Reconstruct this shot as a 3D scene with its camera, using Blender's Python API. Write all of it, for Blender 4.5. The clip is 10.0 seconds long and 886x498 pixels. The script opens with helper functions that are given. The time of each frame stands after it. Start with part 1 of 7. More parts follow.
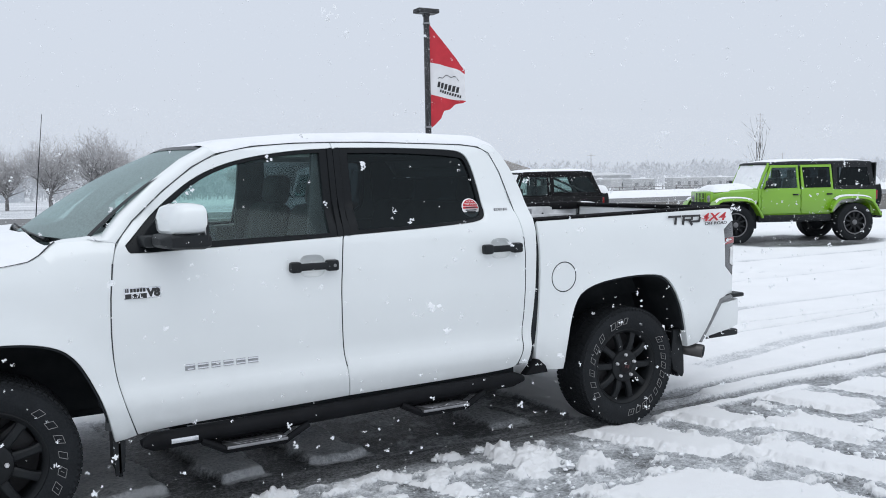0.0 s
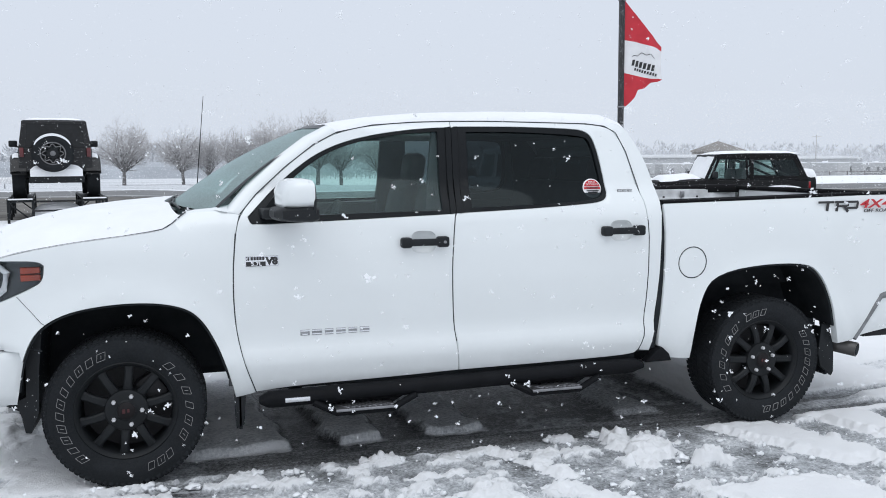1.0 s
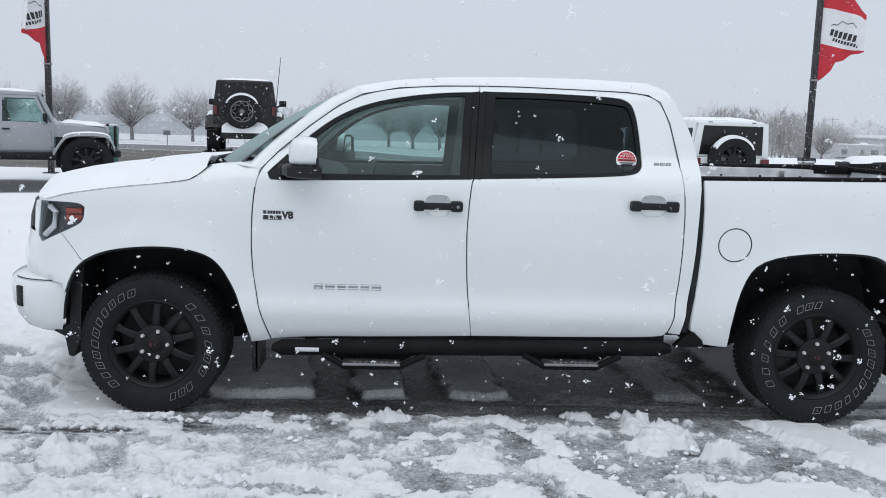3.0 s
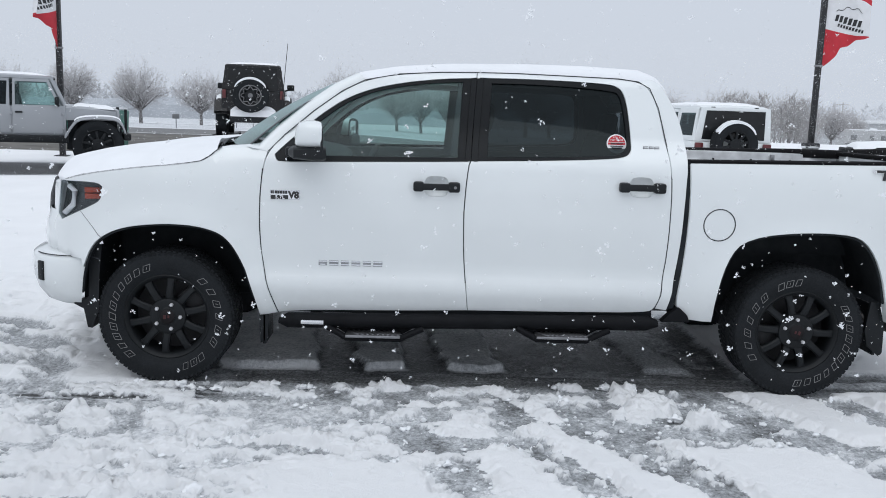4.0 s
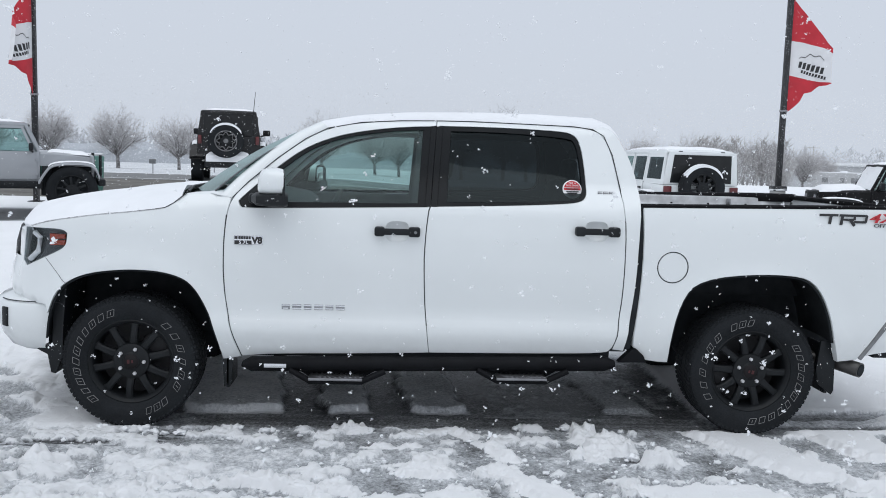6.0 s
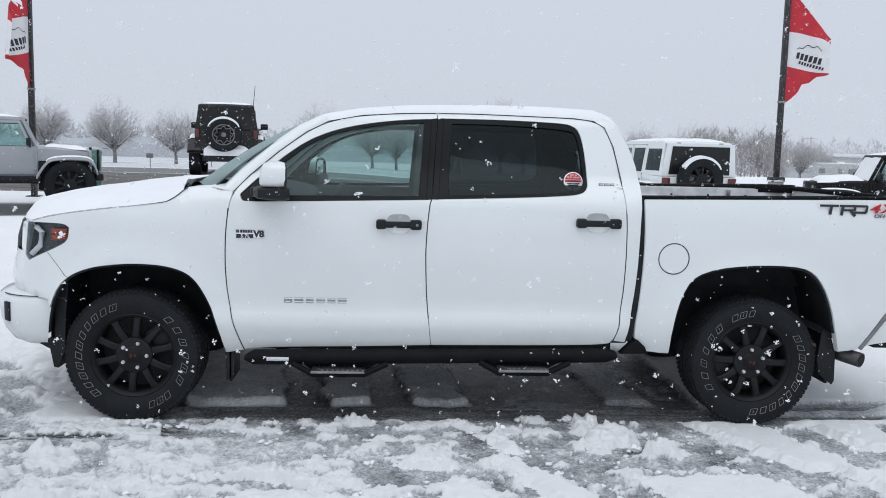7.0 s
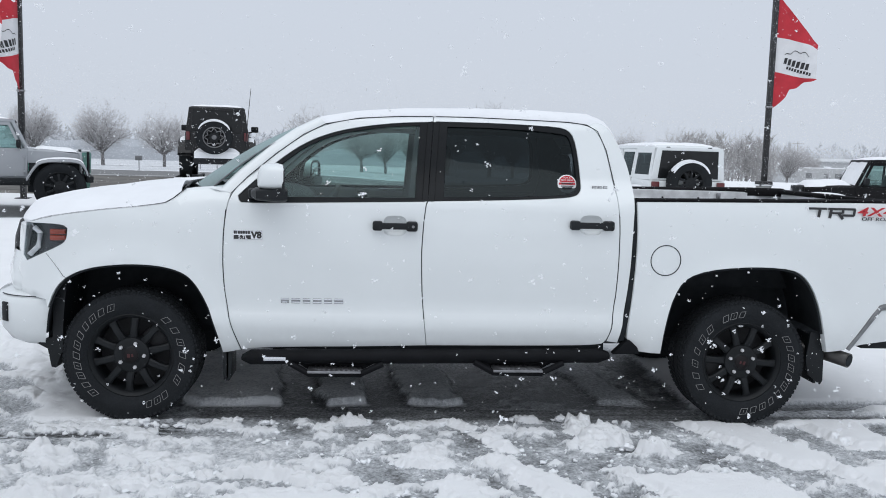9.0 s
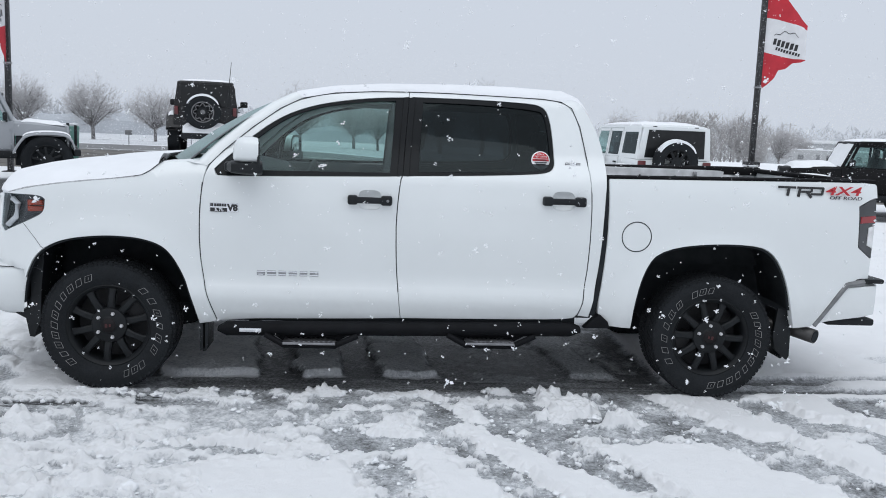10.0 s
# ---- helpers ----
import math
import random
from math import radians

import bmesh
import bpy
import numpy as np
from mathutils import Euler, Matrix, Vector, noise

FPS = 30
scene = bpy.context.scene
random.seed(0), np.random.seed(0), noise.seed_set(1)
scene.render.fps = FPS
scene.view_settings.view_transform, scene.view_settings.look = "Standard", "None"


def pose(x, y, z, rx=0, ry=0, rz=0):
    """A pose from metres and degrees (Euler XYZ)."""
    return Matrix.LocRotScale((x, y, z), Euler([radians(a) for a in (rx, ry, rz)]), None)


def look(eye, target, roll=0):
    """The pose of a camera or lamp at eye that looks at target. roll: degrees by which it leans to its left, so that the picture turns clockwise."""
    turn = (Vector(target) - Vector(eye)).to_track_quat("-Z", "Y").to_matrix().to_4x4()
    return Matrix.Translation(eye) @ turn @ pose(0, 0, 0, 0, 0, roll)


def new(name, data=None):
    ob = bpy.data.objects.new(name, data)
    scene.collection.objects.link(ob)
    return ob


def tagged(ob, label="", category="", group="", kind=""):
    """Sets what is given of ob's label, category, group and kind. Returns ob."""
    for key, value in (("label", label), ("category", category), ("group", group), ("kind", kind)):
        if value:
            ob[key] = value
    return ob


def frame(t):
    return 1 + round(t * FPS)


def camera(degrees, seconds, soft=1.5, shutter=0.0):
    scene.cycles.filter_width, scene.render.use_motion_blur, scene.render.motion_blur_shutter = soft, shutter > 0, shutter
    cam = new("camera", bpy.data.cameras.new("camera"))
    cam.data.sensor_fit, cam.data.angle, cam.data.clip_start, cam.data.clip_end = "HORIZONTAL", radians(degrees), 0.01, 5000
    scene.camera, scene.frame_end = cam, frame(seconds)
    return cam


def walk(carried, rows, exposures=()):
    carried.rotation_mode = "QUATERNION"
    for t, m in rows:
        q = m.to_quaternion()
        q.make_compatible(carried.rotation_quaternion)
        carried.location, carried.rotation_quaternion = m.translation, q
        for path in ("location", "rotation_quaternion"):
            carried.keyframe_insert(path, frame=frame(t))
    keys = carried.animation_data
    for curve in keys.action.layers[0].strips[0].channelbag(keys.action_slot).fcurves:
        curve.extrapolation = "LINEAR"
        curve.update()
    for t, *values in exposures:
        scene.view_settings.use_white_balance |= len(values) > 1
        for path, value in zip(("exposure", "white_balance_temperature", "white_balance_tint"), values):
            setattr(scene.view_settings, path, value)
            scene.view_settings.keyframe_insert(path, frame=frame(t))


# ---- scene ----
from mathutils.geometry import delaunay_2d_cdt

cam = camera(54.6, 10.0, 0.95)
PATH = [
    (0, (-0.059, -4.224, 1.66), (0.92, -2.488, 1.495), -1.0),
    (0.5, (0.114, -4.392, 1.651), (0.856, -2.543, 1.475), -0.6),
    (0.6, (0.159, -4.405, 1.634), (0.859, -2.539, 1.458), -1.0),
    (1, (0.393, -4.452, 1.645), (0.932, -2.537, 1.441), -0.4),
    (1.5, (0.686, -4.508, 1.652), (1.064, -2.556, 1.44), -1.0),
    (2, (0.91, -4.612, 1.639), (1.147, -2.637, 1.436), -0.1),
    (2.5, (1.165, -4.61, 1.631), (1.309, -2.63, 1.393), 0.8),
    (3, (1.389, -4.618, 1.632), (1.468, -2.639, 1.352), 1.7),
    (3.2, (1.417, -4.65, 1.625), (1.473, -2.673, 1.331), 1.9),
    (4.3, (1.445, -4.945, 1.645), (1.514, -2.972, 1.329), 1.8),
    (4.5, (1.46, -4.97, 1.654), (1.542, -2.993, 1.363), 1.9),
    (5, (1.526, -4.964, 1.664), (1.632, -2.979, 1.438), 1.9),
    (5.5, (1.546, -4.978, 1.659), (1.653, -2.993, 1.447), 1.8),
    (7, (1.517, -4.992, 1.654), (1.63, -3.008, 1.423), 1.4),
    (7.5, (1.513, -5.002, 1.653), (1.637, -3.02, 1.415), 1.6),
    (8, (1.496, -5.009, 1.653), (1.625, -3.027, 1.421), 1.9),
    (8.5, (1.469, -5.033, 1.654), (1.612, -3.05, 1.434), 1.8),
    (9, (1.473, -5.053, 1.647), (1.612, -3.07, 1.425), 1.6),
    (9.5, (1.539, -5.098, 1.643), (1.682, -3.118, 1.398), 2.0),
    (10, (1.578, -5.137, 1.637), (1.736, -3.161, 1.365), 2.2),
]
walk(cam, [(t, look(eye, target, roll)) for t, eye, target, roll in PATH], exposures=[(0.0, 0.10), (1.2, 0.17), (1.8, 0.11), (2.5, 0.03), (4.3, 0.0), (10.0, 0.0)])

# ---- world and light ----
def build_world():
    w = bpy.data.worlds.new("overcast_sky")
    scene.world = w
    w.use_nodes = True
    nt = w.node_tree
    nt.nodes.clear()
    out = nt.nodes.new("ShaderNodeOutputWorld")
    bg = nt.nodes.new("ShaderNodeBackground")
    sky = nt.nodes.new("ShaderNodeTexSky")
    sky.sky_type = "NISHITA"
    sky.sun_disc = False
    sky.sun_elevation = radians(50)
    sky.sun_rotation = radians(200)
    sky.dust_density = 5.0
    dim = nt.nodes.new("ShaderNodeVectorMath")
    dim.operation = "SCALE"
    dim.inputs["Scale"].default_value = 0.1
    nt.links.new(sky.outputs["Color"], dim.inputs[0])
    tc = nt.nodes.new("ShaderNodeTexCoord")
    sep = nt.nodes.new("ShaderNodeSeparateXYZ")
    nt.links.new(tc.outputs["Generated"], sep.inputs[0])
    ramp = nt.nodes.new("ShaderNodeValToRGB")
    ramp.color_ramp.elements[0].position = 0.0
    ramp.color_ramp.elements[0].color = (*SKY_LOW, 1)
    ramp.color_ramp.elements[1].position = 1.0
    ramp.color_ramp.elements[1].color = (*SKY_TOP, 1)
    e = ramp.color_ramp.elements.new(0.3)
    e.color = (*SKY_MID, 1)
    nt.links.new(sep.outputs["Z"], ramp.inputs["Fac"])
    mix = nt.nodes.new("ShaderNodeMix")
    mix.data_type = "RGBA"
    mix.inputs["Factor"].default_value = 0.94
    nt.links.new(dim.outputs["Vector"], mix.inputs["A"])
    nt.links.new(ramp.outputs["Color"], mix.inputs["B"])
    nt.links.new(mix.outputs["Result"], bg.inputs["Color"])
    bg.inputs["Strength"].default_value = 1.0
    nt.links.new(bg.outputs[0], out.inputs[0])


SKY_LOW = (0.628, 0.684, 0.776)
SKY_MID = (0.645, 0.702, 0.798)
SKY_TOP = (0.87, 0.94, 1.05)
build_world()
sun_data = bpy.data.lights.new("sun", "SUN")
sun_data.energy = 0.72
sun_data.angle = radians(60)
sun_data.color = (0.95, 0.98, 1.0)
sun = new("sun", sun_data)
sun.matrix_world = look((-1, -6.5, 18), (2, 1, 0))


# ---- materials ----
def nodes_of(name):
    m = bpy.data.materials.new(name)
    m.use_nodes = True
    nt = m.node_tree
    return m, nt, nt.nodes["Principled BSDF"]


def noise_node(nt, scale, detail=4.0, rough=0.55, coord="Object"):
    tc = nt.nodes.new("ShaderNodeTexCoord")
    n = nt.nodes.new("ShaderNodeTexNoise")
    n.inputs["Scale"].default_value = scale
    n.inputs["Detail"].default_value = detail
    n.inputs["Roughness"].default_value = rough
    nt.links.new(tc.outputs[coord], n.inputs["Vector"])
    return n


def ramp_node(nt, src, stops):
    r = nt.nodes.new("ShaderNodeValToRGB")
    r.color_ramp.elements[0].position, r.color_ramp.elements[0].color = stops[0][0], (*stops[0][1], 1)
    r.color_ramp.elements[1].position, r.color_ramp.elements[1].color = stops[-1][0], (*stops[-1][1], 1)
    for p, c in stops[1:-1]:
        r.color_ramp.elements.new(p).color = (*c, 1)
    nt.links.new(src, r.inputs["Fac"])
    return r


def bump_node(nt, bsdf, src, strength, distance=0.01):
    b = nt.nodes.new("ShaderNodeBump")
    b.inputs["Strength"].default_value = strength
    b.inputs["Distance"].default_value = distance
    nt.links.new(src, b.inputs["Height"])
    nt.links.new(b.outputs["Normal"], bsdf.inputs["Normal"])


def surface(name, color, rough=0.5, metal=0.0, vary=0.25, scale=8.0, fine=120.0, bump=0.1, coat=0.0, flecks=0.0, spec=0.5):
    """A surface with large and fine variation; flecks: share of melting snow specks lying on it."""
    m, nt, b = nodes_of(name)
    big = noise_node(nt, scale)
    col = ramp_node(nt, big.outputs["Fac"], [(0.3, tuple(c * (1 - vary) for c in color)), (0.7, tuple(min(1, c * (1 + vary)) for c in color))])
    colour = col.outputs["Color"]
    small = noise_node(nt, fine, 3)
    if flecks > 0:
        spots = noise_node(nt, 55.0, 2, 0.6)
        mask = ramp_node(nt, spots.outputs["Fac"], [(0.70 - 0.16 * flecks, (0, 0, 0)), (0.73 - 0.16 * flecks, (1, 1, 1))])
        mx = nt.nodes.new("ShaderNodeMix")
        mx.data_type = "RGBA"
        nt.links.new(mask.outputs["Color"], mx.inputs["Factor"])
        nt.links.new(colour, mx.inputs["A"])
        mx.inputs["B"].default_value = (0.85, 0.87, 0.9, 1)
        colour = mx.outputs["Result"]
    nt.links.new(colour, b.inputs["Base Color"])
    rr = ramp_node(nt, small.outputs["Fac"], [(0.2, (rough * 0.8,) * 3), (0.8, (min(1, rough * 1.2),) * 3)])
    nt.links.new(rr.outputs["Color"], b.inputs["Roughness"])
    b.inputs["Metallic"].default_value = metal
    b.inputs["Specular IOR Level"].default_value = spec
    b.inputs["Coat Weight"].default_value = coat
    b.inputs["Coat Roughness"].default_value = 0.06
    if bump:
        bump_node(nt, b, small.outputs["Fac"], bump, 0.004)
    return m


def paint(name, color, rough=0.35, dirt=0.25):
    """Clear-coated car paint with faint road spray towards the sills."""
    m, nt, b = nodes_of(name)
    n = noise_node(nt, 2.5, 6)
    col = ramp_node(nt, n.outputs["Fac"], [(0.3, tuple(c * 0.97 for c in color)), (0.7, color)])
    tc = nt.nodes.new("ShaderNodeTexCoord")
    sep = nt.nodes.new("ShaderNodeSeparateXYZ")
    nt.links.new(tc.outputs["Object"], sep.inputs[0])
    low = nt.nodes.new("ShaderNodeMapRange")
    low.inputs["From Min"].default_value, low.inputs["From Max"].default_value = 0.75, 0.42
    nt.links.new(sep.outputs["Z"], low.inputs["Value"])
    spray = noise_node(nt, 14.0, 8, 0.7)
    mul = nt.nodes.new("ShaderNodeMath")
    mul.operation = "MULTIPLY"
    nt.links.new(low.outputs[0], mul.inputs[0])
    nt.links.new(spray.outputs["Fac"], mul.inputs[1])
    mul2 = nt.nodes.new("ShaderNodeMath")
    mul2.operation = "MULTIPLY"
    mul2.inputs[1].default_value = dirt
    nt.links.new(mul.outputs[0], mul2.inputs[0])
    mx = nt.nodes.new("ShaderNodeMix")
    mx.data_type = "RGBA"
    nt.links.new(mul2.outputs[0], mx.inputs["Factor"])
    nt.links.new(col.outputs["Color"], mx.inputs["A"])
    mx.inputs["B"].default_value = (0.35, 0.34, 0.33, 1)
    nt.links.new(mx.outputs["Result"], b.inputs["Base Color"])
    b.inputs["Roughness"].default_value = rough
    b.inputs["Coat Weight"].default_value = 1.0
    b.inputs["Coat Roughness"].default_value = 0.05
    fine = noise_node(nt, 0.9, 2)
    bump_node(nt, b, fine.outputs["Fac"], 0.06, 0.02)
    return m


def glass(name, tint, gloss=0.04, wet=0.0, sheen=0.6, base=0.02):
    """A thin tinted pane: what lies behind shows through, gloss by Fresnel; wet: droplets and melting flakes."""
    m, nt, b = nodes_of(name)
    nt.nodes.remove(b)
    out = nt.nodes["Material Output"]
    tr = nt.nodes.new("ShaderNodeBsdfTransparent")
    tr.inputs["Color"].default_value = (*tint, 1)
    gl = nt.nodes.new("ShaderNodeBsdfGlossy")
    gl.inputs["Roughness"].default_value = gloss
    gl.inputs["Color"].default_value = (0.80, 0.93, 0.96, 1)
    lw = nt.nodes.new("ShaderNodeLayerWeight")
    lw.inputs["Blend"].default_value = 0.5
    pw = nt.nodes.new("ShaderNodeMath")
    pw.operation = "POWER"
    pw.inputs[1].default_value = 4.5
    nt.links.new(lw.outputs["Facing"], pw.inputs[0])
    fr = nt.nodes.new("ShaderNodeMath")
    fr.operation = "MULTIPLY_ADD"
    fr.inputs[1].default_value, fr.inputs[2].default_value = sheen, base
    nt.links.new(pw.outputs[0], fr.inputs[0])
    mix = nt.nodes.new("ShaderNodeMixShader")
    nt.links.new(fr.outputs[0], mix.inputs[0])
    nt.links.new(tr.outputs[0], mix.inputs[1])
    nt.links.new(gl.outputs[0], mix.inputs[2])
    last = mix
    if wet > 0:
        n = noise_node(nt, 90.0, 3, 0.7)
        mask = ramp_node(nt, n.outputs["Fac"], [(0.36, (0.72 * wet,) * 3), (0.66, (wet,) * 3)])
        df = nt.nodes.new("ShaderNodeBsdfDiffuse")
        df.inputs["Color"].default_value = (0.50, 0.61, 0.60, 1)
        m2 = nt.nodes.new("ShaderNodeMixShader")
        nt.links.new(mask.outputs["Color"], m2.inputs[0])
        nt.links.new(mix.outputs[0], m2.inputs[1])
        nt.links.new(df.outputs[0], m2.inputs[2])
        last = m2
    nt.links.new(last.outputs[0], out.inputs["Surface"])
    return m


def snow_material(name="snow", scale=9.0):
    m, nt, b = nodes_of(name)
    n = noise_node(nt, scale, 8, 0.65)
    col = ramp_node(nt, n.outputs["Fac"], [(0.25, (0.84, 0.855, 0.875)), (0.75, (0.92, 0.93, 0.94))])
    nt.links.new(col.outputs["Color"], b.inputs["Base Color"])
    b.inputs["Roughness"].default_value = 0.75
    b.inputs["Specular IOR Level"].default_value = 0.25
    f = noise_node(nt, 60.0, 6, 0.7)
    bump_node(nt, b, f.outputs["Fac"], 0.4, 0.010)
    return m


WHITE = paint("white_paint", (0.768, 0.797, 0.797), 0.3, 0.35)
BLACKPLASTIC = surface("black_plastic", (0.0085, 0.0105, 0.0125), 0.5, flecks=0.04, spec=0.3)
GLOSSBLACK = surface("gloss_black", (0.009, 0.0105, 0.012), 0.3, vary=0.1, bump=0.02, spec=0.14)
RUBBER = surface("tyre_rubber", (0.0102, 0.0122, 0.0145), 0.8, bump=0.3, spec=0.3)
LETTERING = surface("sidewall_lettering", (0.25, 0.25, 0.25), 0.7)
RIMBLACK = surface("satin_black_wheel", (0.0095, 0.011, 0.0125), 0.5, bump=0.05, spec=0.25)
DARKLINER = surface("wheel_liner", (0.026, 0.029, 0.032), 0.95, spec=0.1)
CHROME = surface("chrome", (0.75, 0.76, 0.78), 0.12, 1.0, 0.05, bump=0.02)
STEEL = surface("brushed_steel", (0.32, 0.32, 0.33), 0.35, 0.9, 0.2, bump=0.1)
GREYPLASTIC = surface("grey_plastic", (0.16, 0.165, 0.17), 0.5)
INTERIOR = surface("interior_trim", (0.075, 0.08, 0.085), 0.7)
SEATCLOTH = surface("seat_cloth", (0.085, 0.087, 0.09), 0.85, bump=0.3)
HEADLINER = surface("headliner", (0.30, 0.30, 0.29), 0.9)
CLEAR = glass("tinted_glass", (0.60, 0.75, 0.725), base=0.034)
WINDSHIELD = glass("wet_windshield", (0.36, 0.52, 0.50), 0.05, 0.46, 0.40)
PRIVACY = glass("privacy_glass", (0.115, 0.14, 0.150), 0.03, 0.0, 0.45, 0.023)
LENS = glass("lamp_lens", (0.80, 0.82, 0.84), 0.03)
MIRROR = surface("mirror_glass", (0.8, 0.8, 0.8), 0.02, 1.0, 0.02, bump=0)
AMBER = surface("amber_reflector", (0.36, 0.045, 0.016), 0.25, coat=0.5)
REDLENS = surface("red_lens", (0.26, 0.010, 0.014), 0.2, coat=0.6)
SNOW = snow_material()
REDINK = surface("red_decal", (0.50, 0.02, 0.03), 0.45, vary=0.1)
BLACKINK = surface("black_decal", (0.02, 0.02, 0.022), 0.4)
HOUSING = surface("lamp_housing", (0.07, 0.073, 0.077), 0.3, 0.5)
DARKPANE = surface("dark_pane", (0.012, 0.013, 0.014), 0.15, spec=0.3)
DARKSTEEL = surface("dark_steel", (0.02, 0.02, 0.021), 0.5, 0.7)
WHITEINK = surface("white_decal", (0.78, 0.78, 0.78), 0.5)
BADGEGREY = surface("badge_grey", (0.30, 0.31, 0.32), 0.4)
TRIMGREY = surface("gap_trim", (0.03, 0.034, 0.038), 0.5)


# ---- mesh helpers ----
OFF = Matrix()


def finish(bm, material, smooth=40.0):
    me = bpy.data.meshes.new("mesh")
    bmesh.ops.remove_doubles(bm, verts=bm.verts, dist=1e-5)
    bm.transform(OFF)
    bm.normal_update()
    lim = radians(smooth)
    for f in bm.faces:
        f.smooth = True
    for e in bm.edges:
        e.smooth = len(e.link_faces) == 2 and e.calc_face_angle(0) < lim
    bm.to_mesh(me)
    bm.free()
    me.materials.append(material)
    return me


def part(name, bm, material, parent, label="", smooth=40.0):
    me = finish(bm, material, smooth)
    me.name = name
    ob = new(name, me)
    ob.parent = parent
    if label:
        tagged(ob, label)
    return ob


def share(name, ob, parent, m=None):
    """A part on the mesh of another part."""
    o = new(name, ob.data)
    o.parent = parent
    if m is not None:
        o.matrix_basis = m
    return o


def thing(name, m, label, category, group=""):
    ob = new(name)
    ob.empty_display_size = 0.2
    ob.matrix_basis = m
    return tagged(ob, label, category, group)


def flat_thing(name, bm, material, label, category, group="", kind="", smooth=40.0):
    me = finish(bm, material, smooth)
    me.name = name
    return tagged(new(name, me), label, category, group, kind)


def box(bm, c, s, bevel=0.0, rot=None, seg=2):
    m = Matrix.Translation(c) @ (rot.to_4x4() if rot else Matrix()) @ Matrix.Diagonal((*s, 1))
    r = bmesh.ops.create_cube(bm, size=1.0, matrix=m)
    if bevel:
        es = list({e for v in r["verts"] for e in v.link_edges})
        bmesh.ops.bevel(bm, geom=es, offset=bevel, segments=seg, profile=0.5, affect="EDGES")
    return bm


def rotz(a):
    return Matrix.Rotation(radians(a), 3, "Z")


def roty(a):
    return Matrix.Rotation(radians(a), 3, "Y")


def rotx(a):
    return Matrix.Rotation(radians(a), 3, "X")


def tube(bm, pts, radius, n=8, closed=False):
    """A round bar along points; radius may be a list."""
    pts = [Vector(p) for p in pts]
    rings = []
    up = Vector((0.03, 0.12, 1)).normalized()
    for i, p in enumerate(pts):
        a = pts[i - 1] if i else (pts[-1] if closed else p)
        b = pts[i + 1] if i + 1 < len(pts) else (pts[0] if closed else p)
        d = (b - a).normalized()
        s = d.cross(up)
        if s.length < 1e-3:
            s = d.cross(Vector((1, 0, 0)))
        s.normalize()
        u = s.cross(d)
        r = radius[i] if isinstance(radius, (list, tuple)) else radius
        rings.append([bm.verts.new(p + r * (math.cos(2 * math.pi * k / n) * s + math.sin(2 * math.pi * k / n) * u)) for k in range(n)])
    skin(bm, rings, True, closed)
    if not closed:
        bm.faces.new(rings[0][::-1])
        bm.faces.new(rings[-1])
    return bm


def skin(bm, rings, around=False, ends=False):
    for i in range(len(rings) - (0 if ends else 1)):
        a, b = rings[i], rings[(i + 1) % len(rings)]
        n = len(a)
        for k in range(n if around else n - 1):
            try:
                bm.faces.new((a[k], a[(k + 1) % n], b[(k + 1) % n], b[k]))
            except ValueError:
                pass


def loft(bm, sections, around=False):
    rings = [[bm.verts.new(p) for p in s] for s in sections]
    skin(bm, rings, around)
    return rings


def lathe(bm, prof, n=48, axis="y"):
    """prof: (radius, along) rows turned about the axis."""
    rings = []
    for r, a in prof:
        ring = []
        for k in range(n):
            t = 2 * math.pi * k / n
            ring.append(bm.verts.new((r * math.cos(t), a, r * math.sin(t)) if axis == "y" else (r * math.cos(t), r * math.sin(t), a)))
        rings.append(ring)
    skin(bm, rings, True)
    return rings


def slab(bm, outline, y0, y1, bevel=0.0):
    """An outline in x and z drawn out from y0 to y1."""
    f = bm.faces.new([bm.verts.new((x, y0, z)) for x, z in outline])
    r = bmesh.ops.extrude_face_region(bm, geom=[f])
    vs = [v for v in r["geom"] if isinstance(v, bmesh.types.BMVert)]
    bmesh.ops.translate(bm, verts=vs, vec=(0, y1 - y0, 0))
    bmesh.ops.recalc_face_normals(bm, faces=bm.faces)
    if bevel:
        es = list({e for v in vs for e in v.link_edges} | set(f.edges))
        bmesh.ops.bevel(bm, geom=es, offset=bevel, segments=2, profile=0.5, affect="EDGES")
    return bm


def chaikin(poly, times=2, keep=50.0):
    for _ in range(times):
        out, n = [], len(poly)
        for i in range(n):
            a, p, b = Vector(poly[i - 1]), Vector(poly[i]), Vector(poly[(i + 1) % n])
            if abs((p - a).angle_signed(b - p, 0)) > radians(keep):
                out.append(tuple(p))
            else:
                out += [tuple(p.lerp(a, 0.25)), tuple(p.lerp(b, 0.25))]
        poly = out
    return poly


def area2(poly):
    return sum(poly[i - 1][0] * poly[i][1] - poly[i][0] * poly[i - 1][1] for i in range(len(poly))) / 2


def grow(poly, d):
    """The outline moved outwards by d (inwards if negative)."""
    if area2(poly) < 0:
        poly = poly[::-1]
    out, n = [], len(poly)
    for i in range(n):
        a, p, b = Vector(poly[i - 1]), Vector(poly[i]), Vector(poly[(i + 1) % n])
        n1, n2 = (p - a).normalized(), (b - p).normalized()
        n1, n2 = Vector((n1.y, -n1.x)), Vector((n2.y, -n2.x))
        k = n1 + n2
        k = k / max(0.6, k.dot(n1)) if k.length > 1e-6 else n1
        out.append((p.x + d * k.x, p.y + d * k.y))
    return out


def densify(poly, sp):
    out = []
    for i in range(len(poly)):
        a, b = Vector(poly[i - 1]), Vector(poly[i])
        n = max(1, int((b - a).length / sp))
        out += [tuple(a.lerp(b, (k + 1) / n)) for k in range(n)]
    return out


